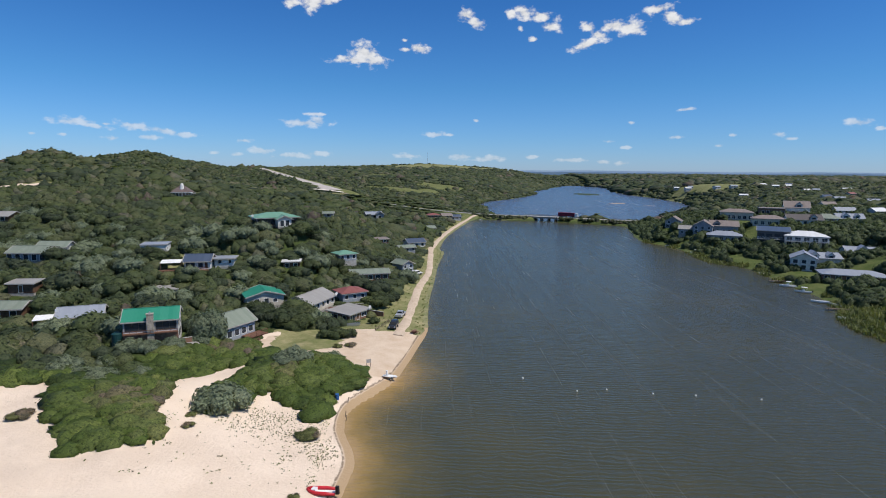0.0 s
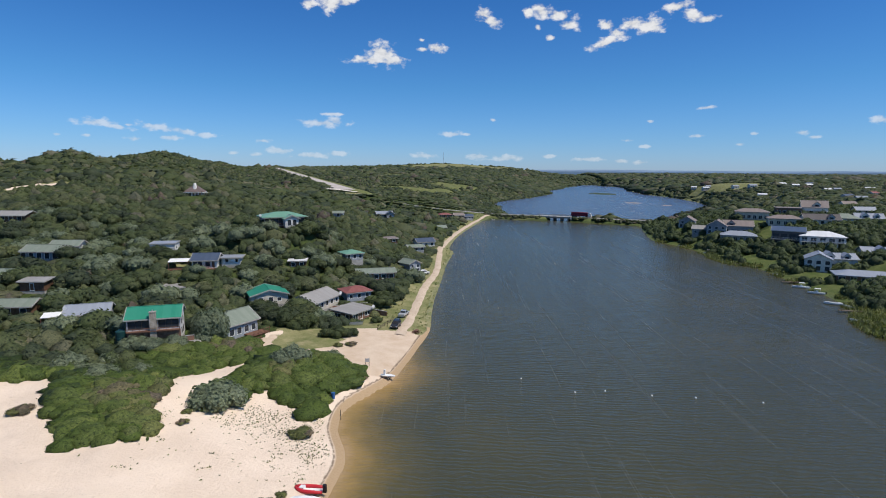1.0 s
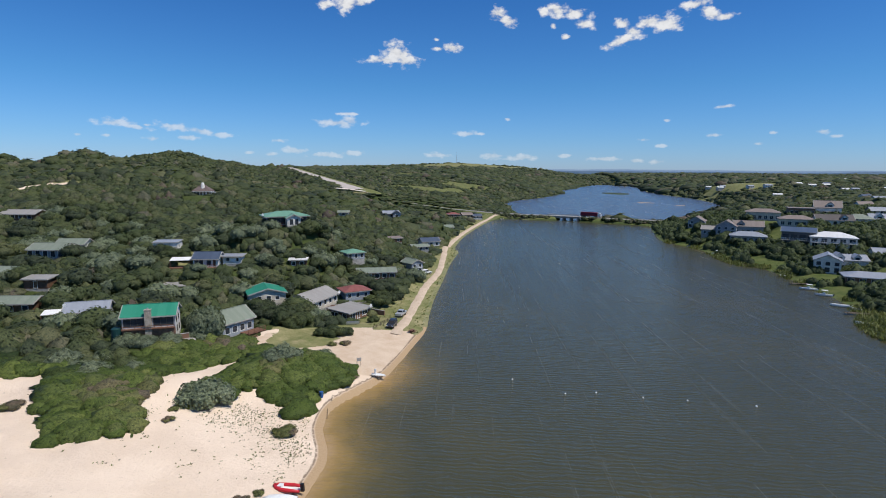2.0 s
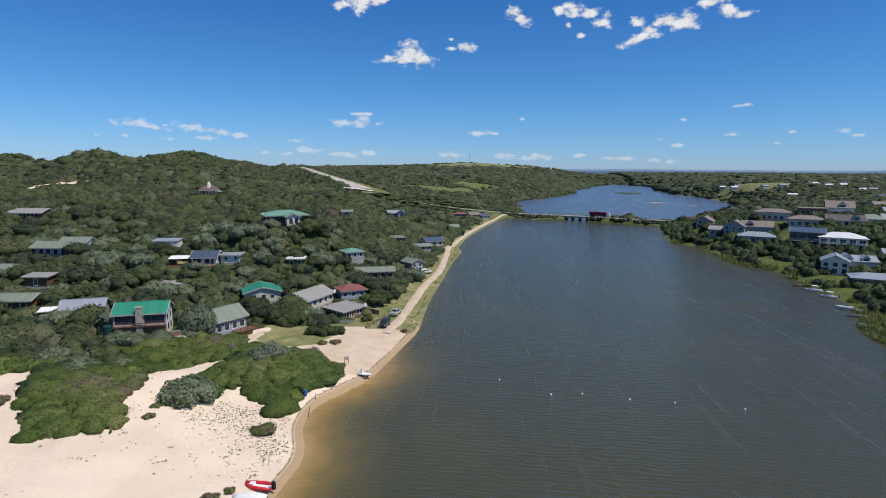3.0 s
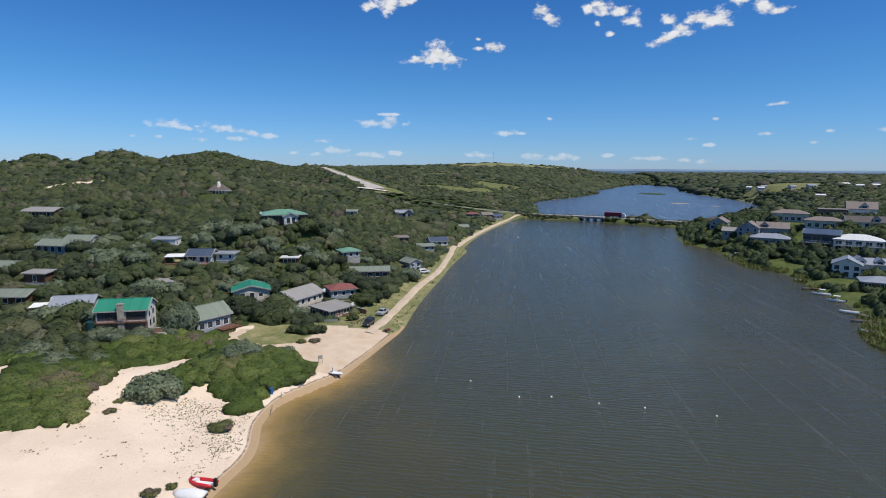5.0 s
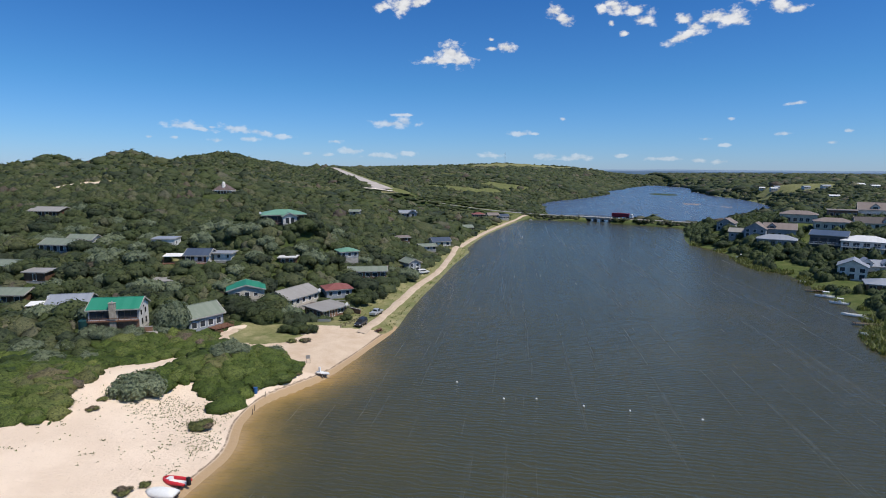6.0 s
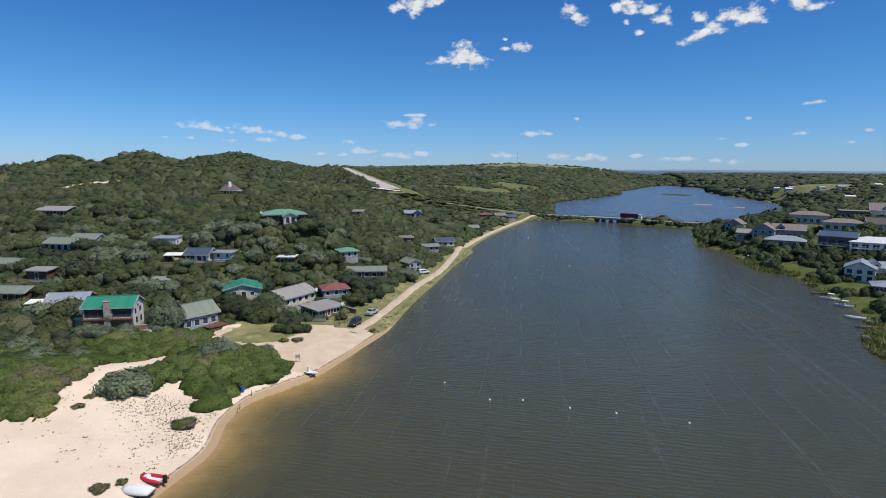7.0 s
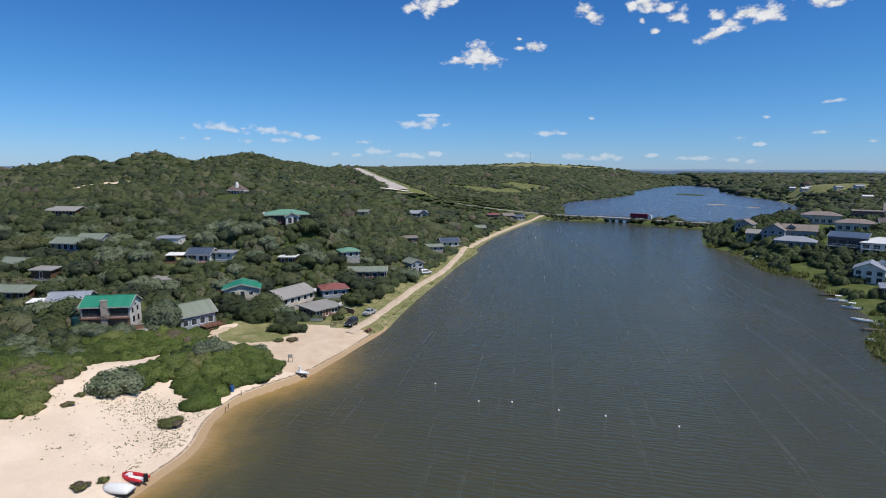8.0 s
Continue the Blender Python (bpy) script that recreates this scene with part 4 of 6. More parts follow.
# ---------------------------------------------------------------- houses on the dunes
house_a = house("two-storey house with bright green sheet roof and stone chimney", -57.0, 112.2, 19, 9.8, 6.6, 4.9, "gable", 1.65, "wall_white", "roof_green", z=5.3, foot=3.5, over=0.4, trim="trim_dark",
      front=[(-2.75, 2.75, 3.7, 1.75, "window"), (2.75, 2.75, 3.7, 1.75, "window")],
      right=[(-1.6, 3.0, 0.8, 1.0, "window"), (1.2, 3.0, 0.8, 1.0, "window"), (-1.2, 0.9, 0.9, 1.2, "window"), (1.4, 0.7, 0.9, 1.2, "window"), (0, 4.4, 0.6, 0.35, "window")], chimney=(0.0, -3.7, 1.2, 6.2))
part("lower_storey", Shape().box(-4.93, 4.93, -3.33, -3.24, -1.5, 2.2), M["wall_brick"], house_a, "brown brick lower storey")
for x0, x1 in ((-4.93, -4.62), (-0.88, 0.88), (4.62, 4.93)):
    part("cladding", Shape().box(x0, x1, -3.34, -3.25, 2.2, 4.85), M["wall_grey"], house_a)
gallery = part("balcony", Shape().box(-4.9, 4.9, -4.3, -3.3, 2.3, 2.45), M["deck"], house_a, "narrow timber balcony")
part("rail", Shape().box(-4.9, 4.9, -4.3, -4.22, 3.0, 3.08), M["deck"], gallery)
for i in range(9):
    px = -4.85 + 9.7 * i / 8
    part("baluster", Shape().box(px - 0.04, px + 0.04, -4.29, -4.23, 2.45, 3.0), M["deck"], gallery)
house("weathered sage-green gabled cottage with sea-blue windows and a deck", -45.9, 124.2, 62, 8.6, 6.6, 3.3, "gable", 2.1, "wall_blue", "roof_sage", z=2.6, deck=(0.2, 5.2, 3.0, 0.3),
      front=spread(8.2, 4, 0.7, 1.3, 1.5), right=spread(6, 2, 0.9, 1.0, 1.2), left=spread(6, 1, 0.9, 1.2, 1.2))
house("cottage with green sheet roof and pale plaster gable", -45.0, 146.2, 27, 9.2, 8.0, 2.7, "cross", 1.3, "wall_cream", "roof_green", z=4.9,
      front=[(-2.2, 0.1, 1.2, 2.0, "window"), (0.2, 0.1, 1.2, 2.0, "window"), (2.4, 0.9, 1.1, 1.0, "window")], right=spread(7.4, 3, 0.9, 1.2, 1.1))
house("low house under a wide grey sheet roof", -33.5, 150.3, 71, 12.4, 8.2, 2.7, "gable", 1.7, "wall_cream", "roof_grey", z=2.6,
      verge="concrete", front=spread(12.4, 5, 0.8, 1.3, 1.3), left=spread(7.6, 2, 0.8, 1.2, 1.2), right=spread(7.6, 2, 0.8, 1.2, 1.2))
house("brown brick bungalow with low grey roof beside the car park", -22.4, 146.5, 60, 8.6, 7.0, 2.2, "mono", 0.4, "wall_brick", "roof_grey", z=0.8,
      verge="concrete", front=[(-2.8, 0.2, 2.0, 1.7, "window"), (-0.5, 0.2, 1.0, 1.85, "door"), (2.1, 0.6, 2.2, 1.2, "window")], left=[(-1.5, 0.6, 2.6, 1.3, "window"), (2.0, 0.6, 1.2, 1.3, "window")])
house("blue-grey cottage with red hipped roof", -24.0, 160.4, 32, 7.4, 6.4, 2.5, "hip", 1.2, "wall_blue", "roof_red", z=2.8, front=spread(7.4, 3, 0.8, 1.1, 1.2), right=[(-1.4, 0.2, 2.0, 1.9, "window"), (1.5, 0.6, 1.4, 1.4, "window")])
house("house with light grey sheet roof half hidden in scrub", -79.0, 124.5, 22, 8.6, 6.6, 2.4, "gable", 1.5, "wall_grey", "roof_lightgrey", front=spread(8.6, 3, 0.6, 1.3, 1.5), z=5.2)
house("small flat-roofed white box house on the dune", -85.2, 172.0, 10, 7.2, 5.0, 2.6, "mono", 0.25, "wall_white", "roof_lightgrey", z=14.5, over=0.2, front=[(0.2, 0.9, 1.9, 1.0, "window")], right=[(-0.8, 0.9, 1.0, 1.0, "window")])
house("white house with slate-blue roof and brown deck", -68.6, 164.0, 9, 7.0, 6.4, 2.5, "gable", 1.5, "wall_white", "roof_slate", z=11.2, deck=(-5.0, 3.4, 2.2, 0.0),
      front=[(-1.9, 0.2, 2.6, 1.9, "window"), (0.9, 0.6, 1.4, 1.4, "window"), (2.5, 0.2, 0.9, 1.9, "door")], right=[(-1.2, 0.5, 1.0, 1.5, "window"), (1.2, 0.5, 1.0, 1.5, "window")])
house("flat white wing behind a slate-roofed house", -62.0, 166.6, 9, 5.4, 4.4, 2.3, "flat", 0.1, "wall_white", "roof_lightgrey", z=11.5, front=[(-1.2, 0.9, 1.0, 1.1, "window"), (1.6, 0.9, 0.8, 1.1, "window")])
house("hilltop house with pale green hipped roof over dark windows", -55.6, 196.2, 30, 13.6, 9.0, 2.9, "hip", 1.5, "wall_blue", "roof_palegreen", z=20.9, deck=(-6.6, 6.6, 1.6, -0.1), foot=3.5, over=1.0, trim="trim_dark",
      front=spread(13.6, 6, 0.25, 2.1, 2.2), right=spread(8.6, 3, 0.5, 1.4, 1.7))
house("projecting white gable of a hilltop house", -51.2, 191.6, 30, 4.6, 3.6, 2.7, "cross", 1.1, "wall_white", "roof_palegreen", z=20.8, front=[(-0.9, 0.3, 1.3, 2.0, "window"), (0.9, 0.3, 1.3, 2.0, "window")], foot=3.5)
house("long grey-roofed house in the scrub", -121.2, 170.3, 0, 11.0, 7.2, 2.6, "gable", 1.5, "wall_blue", "roof_sage", z=12.3, verge="concrete", front=spread(12, 5, 0.3, 1.5, 1.9), right=spread(6.6, 1, 0.8, 1.2, 1.2))
house("sage-roofed wing with white gable wall", -118.6, 176.6, 5, 8.6, 5.6, 2.7, "gable", 1.4, "wall_white", "roof_sage", z=13.0, front=spread(8.6, 3, 0.8, 1.1, 1.2))
house("grey-roofed house high in the scrub", -165.6, 215.0, 4, 13.0, 9.0, 2.4, "gable", 1.4, "wall_timber", "roof_grey", z=19.6, verge="concrete", front=spread(12.5, 4, 0.6, 1.6, 1.5))
house("house with pale green hipped roof", -30.8, 192.6, 35, 6.4, 6.0, 2.2, "hip", 1.0, "wall_blue", "roof_palegreen", z=9.4, front=spread(6.4, 3, 0.5, 1.1, 1.4), right=spread(5.6, 2, 0.5, 1.2, 1.4))
house("low dark house with grey-green roof and white fascia", -21.6, 186.2, 15, 12.4, 7.0, 2.5, "gable", 0.9, "wall_brick", "roof_sage", z=3.8, front=spread(12.4, 5, 0.5, 1.5, 1.5), right=spread(6.6, 2, 0.5, 1.2, 1.4))
house("two-storey blue-grey house with gabled sage roof", -11.6, 210.5, 42, 5.2, 6.4, 3.9, "cross", 1.2, "wall_blue", "roof_sage", z=1.5, front=spread(5.2, 2, 2.3, 1.3, 1.2) + spread(5.2, 2, 0.3, 1.4, 1.7), right=spread(6, 2, 2.3, 1.2, 1.2))
house("grey timber house with slate gable roof among trees", -34.5, 319.0, 20, 9.0, 6.0, 2.6, "gable", 1.3, "wall_grey", "roof_lightgrey", z=13.0, front=spread(9, 3, 0.7, 1.4, 1.4))
house("white gabled wing among trees", -30.5, 315.6, 10, 4.2, 4.0, 3.0, "cross", 1.4, "wall_grey", "roof_slate", z=13.0, front=[(0, 0.7, 1.5, 1.5, "window")])
house("house with slate-blue roof near the track", -9.6, 277.0, 25, 9.0, 6.5, 2.6, "gable", 1.5, "wall_white", "roof_slate", z=2.7, front=spread(9, 3, 0.6, 1.4, 1.4))
house("small house with pale green roof near the track", -13.0, 257.0, 25, 7.6, 5.4, 2.2, "gable", 0.8, "wall_grey", "roof_sage", z=3.1, front=spread(8.6, 3, 0.6, 1.3, 1.3))
house("timber house with pale green roof at the water", -3.6, 352.0, 20, 7.6, 6.0, 2.6, "gable", 1.2, "wall_timber", "roof_sage", z=2.2, front=spread(8.6, 3, 0.5, 1.5, 1.6))
house("red-roofed house by the causeway", -1.0, 421.0, 20, 9.0, 6.0, 2.3, "hip", 1.2, "wall_brick", "roof_red", z=5.2, front=spread(12, 4, 0.6, 1.4, 1.5))
house("brown house by the causeway", 9.0, 433.0, 20, 8.0, 6.0, 2.5, "gable", 1.5, "wall_brick", "roof_brown", front=spread(9, 3, 0.6, 1.4, 1.5))
house("slate-roofed house by the causeway", 17.0, 443.0, 25, 7.0, 5.0, 2.4, "gable", 1.4, "wall_blue", "roof_slate", front=spread(9, 3, 0.6, 1.4, 1.5))
house("house with pale green roof below the hill road", -76.0, 392.0, 15, 10.0, 6.5, 2.2, "gable", 1.2, "wall_grey", "roof_palegreen", z=18.2, front=spread(10, 3, 0.6, 1.4, 1.4))
house("small pale-roofed hut in the scrub", -50.3, 269.0, 5, 4.6, 3.6, 2.1, "gable", 0.7, "wall_grey", "roof_sage", z=17.6, front=spread(5, 1, 0.6, 1.4, 1.2))
house("low grey roof in the scrub above the track", -25.0, 258.0, 25, 7.0, 4.6, 1.9, "mono", 0.4, "wall_timber", "roof_brown", z=ground_z(-25, 258) - 0.5, front=spread(7, 2, 0.5, 1.3, 1.1))
house("pale green-roofed cottage among dune shrubs", -99.0, 128.0, 8, 10.0, 6.0, 2.4, "gable", 1.1, "wall_timber", "roof_sage", z=5.8, verge="concrete", front=spread(10, 3, 0.5, 1.4, 1.4))
house("dark timber shed with grey roof", -104.0, 142.0, 5, 6.0, 4.0, 2.4, "mono", 0.4, "wall_timber", "roof_grey", front=[(0, 0.1, 1.0, 1.9, "door")])
house("cottage with pale sage roof in the scrub", -123.0, 152.0, 0, 11.0, 6.5, 2.5, "gable", 1.2, "wall_timber", "roof_sage", verge="concrete", front=spread(11, 3, 0.5, 1.4, 1.4), z=8.4)
house("small grey shed with a white door", -71.6, 149.5, 12, 5.8, 4.0, 2.3, "mono", 0.4, "wall_grey", "roof_grey", z=5.7, front=[(1.8, 0.05, 0.9, 1.9, "window")], trim="trim_white", over=0.2)
house("low white roof hidden among trees", -44.0, 173.0, 10, 5.0, 4.0, 2.2, "flat", 0.1, "wall_timber", "roof_white", z=ground_z(-44, 173) - 0.9, front=spread(5, 2, 0.6, 1.2, 1.2))
KEEP_CLEAR += [(-122, 271, 8), (-39.0, 123.0, 6.0), (-47.6, 116.6, 2.5), (-84.5, 119.0, 3.6), (-75.6, 159.2, 3.2), (-15.6, 91.6, 2.0), (-25, 150.8, 4), (-50, 111, 2.6), (-61.6, 107.0, 1.5)]
hut = house("thatched hilltop house with a white round-topped chimney", -126.2, 284.5, 10, 7.8, 7.4, 2.4, "hip", 3.7, "wall_white", "roof_thatch", z=26.1, front=spread(7.8, 5, 0.25, 1.1, 1.9), right=spread(7.2, 4, 0.25, 1.1, 1.9), over=0.7, verge="trim_white")
part("chimney", Shape().rings([[(0.4 + r * math.cos(a_), -1.8 + r * math.sin(a_), z_) for a_ in np.linspace(0, 6.2832, 12, endpoint=False)] for z_, r in ((2.0, 1.3), (4.0, 1.15), (5.4, 0.85), (6.3, 0.75), (6.9, 0.4))]), M["wall_white"], hut, "tapered white plaster chimney")
porch = part("porch", Shape().box(3.95, 7.4, -3.2, -0.4, -0.2, 0.0).box(3.95, 7.5, -3.3, -0.3, 1.95, 2.1), M["trim_white"], hut, "white flat-roofed porch")
for px in (4.9, 6.1, 7.3):
    part("post", Shape().box(px - 0.09, px + 0.09, -3.2, -3.02, 0.0, 1.95), M["trim_white"], porch)

# ---------------------------------------------------------------- houses on the eastern bank
E_GROUP = "houses on the eastern bank"
r_steep = house("steep-gabled grey house above the water", 144.0, 334.0, -30, 8.4, 10.0, 4.2, "cross", 2.4, "wall_grey", "roof_brown", z=7.8, front=spread(8.4, 3, 0.4, 1.6, 1.8) + spread(8.4, 2, 2.6, 1.4, 1.4), left=spread(10, 3, 0.6, 1.4, 1.6), group=E_GROUP)
house("small grey-roofed outbuilding beside a larger house", 142.0, 312.5, -30, 7.0, 6.0, 3.0, "gable", 1.7, "wall_grey", "roof_grey", z=6.3, front=spread(7, 2, 0.6, 1.2, 1.4), group=E_GROUP)
house("blue-grey gabled house with brown roof", 149.0, 307.0, -30, 9.5, 10.0, 4.6, "cross", 2.8, "wall_blue", "roof_brown", z=7.2, front=spread(9.5, 3, 0.4, 1.6, 1.8) + spread(9.5, 3, 2.7, 1.4, 1.4), left=spread(9, 3, 0.6, 1.4, 1.6), group=E_GROUP)
r_wide = house("wide house with grey-brown gabled roof", 160.0, 307.0, -22, 14.0, 9.0, 4.2, "gable", 2.6, "wall_grey", "roof_brown", z=7.6, front=spread(14, 5, 0.4, 1.5, 1.8), left=spread(8, 2, 0.6, 1.4, 1.6), group=E_GROUP)
house("pale blue pavilion house with light grey hipped roof", 150.5, 287.0, -25, 16.0, 9.0, 3.0, "hip", 2.0, "wall_blue", "roof_lightgrey", z=5.6, front=spread(16, 6, 0.3, 1.7, 2.0), left=spread(8, 3, 0.4, 1.5, 1.8), group=E_GROUP)
house("charcoal two-storey house with slate-blue roof", 159.5, 260.0, -30, 13.0, 10.0, 7.2, "mono", 1.3, "wall_dark", "roof_slate", z=6.6, front=spread(13, 4, 0.4, 2.4, 2.2) + spread(13, 4, 4.0, 2.4, 2.0), left=spread(9, 3, 0.5, 1.8, 2.0) + spread(9, 3, 4.0, 1.8, 1.8), storeys=2, trim="trim_dark", group=E_GROUP)
house("white house under a broad white hipped roof", 170.0, 253.0, -25, 17.0, 11.0, 4.7, "hip", 2.0, "wall_white", "roof_white", z=7.6, front=spread(17, 5, 2.6, 2.2, 1.6) + spread(17, 5, 0.3, 2.0, 1.8), left=spread(10, 3, 2.6, 1.8, 1.5), storeys=2, group=E_GROUP)
house("white two-storey gabled house with pale blue roof", 147.5, 219.0, -30, 8.6, 10.0, 4.8, "cross", 2.1, "wall_white", "roof_lightgrey", z=2.6, front=spread(8.6, 3, 2.8, 1.6, 1.5) + spread(8.6, 3, 0.3, 1.6, 1.9), left=spread(9, 3, 2.8, 1.3, 1.4) + spread(9, 3, 0.4, 1.3, 1.7), group=E_GROUP)
r_wing = house("long white-roofed wing of a gabled house", 156.0, 223.0, -12, 14.0, 8.0, 4.2, "gable", 1.7, "wall_white", "roof_lightgrey", z=2.8, front=spread(14, 4, 0.6, 1.4, 1.6), group=E_GROUP)
house("long low brown brick house with pale grey sheet roof", 150.0, 195.5, -24, 20.0, 9.0, 2.6, "hip", 1.5, "wall_brick", "roof_lightgrey", z=2.2, front=spread(20, 6, 0.3, 1.9, 1.9), left=spread(7.5, 2, 0.5, 1.4, 1.5), group=E_GROUP)
r_white = house("white gabled house behind garden trees", 180.0, 232.0, -20, 12.0, 9.0, 4.2, "gable", 2.0, "wall_white", "roof_lightgrey", z=3.8, front=spread(12, 4, 2.4, 1.4, 1.3), group=E_GROUP)
house("cream house with brown hipped roof", 177.5, 327.0, -25, 17.0, 9.0, 4.2, "hip", 1.8, "wall_cream", "roof_brown", z=13.6, front=spread(17, 6, 0.5, 1.7, 2.0), left=spread(8, 3, 0.5, 1.4, 1.8), group=E_GROUP)
house("cream house with low brown roof", 183.0, 304.0, -22, 16.0, 9.0, 3.6, "hip", 1.8, "wall_cream", "roof_brown", z=12.3, front=spread(16, 5, 0.5, 1.7, 1.9), left=spread(8, 3, 0.5, 1.4, 1.8), group=E_GROUP)
r_dark = house("dark-roofed house with white gable verges", 202.0, 304.0, -15, 17.0, 8.0, 3.0, "gable", 2.6, "wall_white", "roof_dark", z=12.8, front=spread(17, 5, 0.5, 1.6, 1.7), group=E_GROUP)
house("flat dark house on the slope", 203.0, 335.0, -20, 13.0, 8.0, 4.0, "flat", 0.1, "wall_brick", "roof_brown", z=15.8, front=spread(13, 5, 0.5, 1.6, 2.0), group=E_GROUP)
r_tall = house("tall gabled house with brown tile roof and white balcony", 219.0, 337.0, -25, 13.0, 10.0, 4.6, "gable", 3.6, "wall_white", "roof_brown", z=15.8, front=spread(13, 4, 0.5, 1.8, 2.0), storeys=2, group=E_GROUP)
house("house with green hipped roof", 219.5, 311.0, -18, 13.0, 9.0, 3.2, "hip", 2.4, "wall_white", "roof_sage", z=12.6, front=spread(13, 4, 0.5, 1.6, 1.8), group=E_GROUP)
r_pale = house("house with pale grey gabled roof", 233.0, 312.0, -18, 13.0, 9.0, 3.2, "gable", 2.4, "wall_white", "roof_lightgrey", z=12.8, front=spread(13, 4, 0.5, 1.6, 1.8), group=E_GROUP)

for ob_, x_, y_, z_, w_, d_, r_, m_ in ((r_wide, -3.5, -4.2, 4.2, 3.4, 3.6, "roof_brown", "wall_grey"), (r_wing, -3.0, -4.2, 4.0, 3.6, 4.0, "roof_lightgrey", "wall_white"), (r_wing, 3.2, -4.0, 4.0, 2.6, 3.4, "roof_lightgrey", "wall_white"), (r_tall, 1.0, -4.6, 4.8, 3.6, 3.6, "roof_brown", "wall_white"),
                                     (r_pale, -2.5, -4.4, 3.2, 3.6, 4.0, "roof_lightgrey", "wall_white"), (r_pale, 3.0, -4.4, 3.2, 2.6, 3.6, "roof_lightgrey", "wall_white"), (r_dark, 4.0, -4.1, 3.0, 3.2, 3.6, "roof_dark", "wall_white"), (r_white, 0.0, -4.6, 3.9, 4.2, 4.4, "roof_lightgrey", "wall_white")):
    dormer(ob_, x_, y_, z_, w_, d_, 1.3, r_, m_)

# ---------------------------------------------------------------- scattered houses of the far town
FAR_TOWN = [
    (378, 878, 7.0, "roof_white", 1.2), (369, 818, 8.5, "roof_white", 1.2), (374, 822, 6.0, "roof_lightgrey", 1.4), (382, 760, 8.0, "roof_lightgrey", 1.4), (398, 747, 9.5, "roof_lightgrey", 1.5), (439, 753, 10.5, "roof_white", 1.6),
    (447, 736, 8.0, "roof_white", 1.2), (477, 757, 9.0, "roof_white", 1.4), (505, 800, 9.0, "roof_slate", 1.5), (736, 1126, 15.0, "roof_white", 1.8), (760, 1150, 13.0, "roof_palegreen", 1.8), (366, 663, 9.0, "roof_white", 1.2),
    (455, 685, 8.5, "roof_white", 1.3), (470, 690, 7.5, "roof_lightgrey", 1.3), (750, 1234, 14.0, "roof_palegreen", 1.8), (398, 567, 9.0, "roof_slate", 1.5), (384, 529, 9.0, "roof_lightgrey", 1.3), (457, 613, 9.5, "roof_red", 1.5),
    (367, 466, 9.0, "roof_lightgrey", 1.4), (300, 425, 10.0, "roof_brown", 1.8), (253, 343, 11.0, "roof_lightgrey", 1.8), (268, 336, 10.0, "roof_white", 1.8), (520, 705, 9.5, "roof_white", 1.5), (585, 905, 9.5, "roof_brown", 1.5),
]
for x_, y_, w_, mat_, rise_ in FAR_TOWN:
    house("distant house with " + {"roof_white": "white", "roof_lightgrey": "pale grey", "roof_red": "red", "roof_palegreen": "green", "roof_brown": "brown", "roof_slate": "slate-blue"}[mat_] + " roof among trees", x_, y_, -20 + (x_ * 7 % 40), w_, 6.0, 2.4, "gable", rise_, "wall_white", mat_, front=spread(w_, 3, 0.6, 1.3, 1.4), group="houses of the far town")


# ---------------------------------------------------------------- scrub and trees
def lump(rng, sub=1, wild=0.28):
    """A knobbly half-dome of radius about 1, without its underside: corners and triangles."""
    bm = bmesh.new()
    bmesh.ops.create_icosphere(bm, subdivisions=sub, radius=1.0)
    off = Vector(rng.rand(3) * 50)
    for v in bm.verts:
        n = noise.noise(v.co * 1.3 + off) + 0.6 * noise.noise(v.co * 2.9 + off)
        v.co *= min(1.32, max(0.72, 1 + wild * 1.6 * n))
        v.co.z = v.co.z * 0.8 + 0.15
    bm.verts.ensure_lookup_table()
    co = np.array([v.co for v in bm.verts])
    tri = np.array([[v.index for v in f.verts] for f in bm.faces if f.calc_center_median().z > -0.45])
    bm.free()
    return co, tri


def sprays(rng, co, tri, count, size, out=0.08, ruffle=0.26):
    """Leaf sprays set on a lump: small bent leaves pointing every way."""
    a, b, c = (co[tri[:, i]] for i in range(3))
    area = np.linalg.norm(np.cross(b - a, c - a), axis=1)
    pick = rng.choice(len(tri), count, p=area / area.sum())
    u, v = rng.rand(2, count)
    flip = u + v > 1
    u[flip], v[flip] = 1 - u[flip], 1 - v[flip]
    p = a[pick] + (b - a)[pick] * u[:, None] + (c - a)[pick] * v[:, None]
    nrm = p / np.linalg.norm(p, axis=1)[:, None] + rng.randn(count, 3) * ruffle
    nrm[:, 2] += 0.25
    nrm /= np.linalg.norm(nrm, axis=1)[:, None]
    t = np.cross(nrm, rng.randn(count, 3))
    t /= np.linalg.norm(t, axis=1)[:, None]
    s = np.cross(nrm, t)
    r = size * (0.6 + 0.8 * rng.rand(count))[:, None]
    p = p + nrm * out * rng.rand(count)[:, None]
    quad = np.stack([p - t * r, p - s * r * 0.62 + nrm * r * 0.05, p + t * r, p + s * r * 0.62 + nrm * r * 0.05], 1).reshape(-1, 3)
    i = np.arange(count)[:, None] * 4
    return quad, np.concatenate([i + [0, 1, 2], i + [0, 2, 3]])


def clump(seed, sub, count, size, wild=0.28, core=0.9, ruffle=0.26):
    rng = np.random.RandomState(seed)
    co, tri = lump(rng, sub, wild)
    q, qt = sprays(rng, co, tri, count, size, ruffle=ruffle)
    return np.concatenate([co * core, q]), np.concatenate([tri, qt + len(co)])


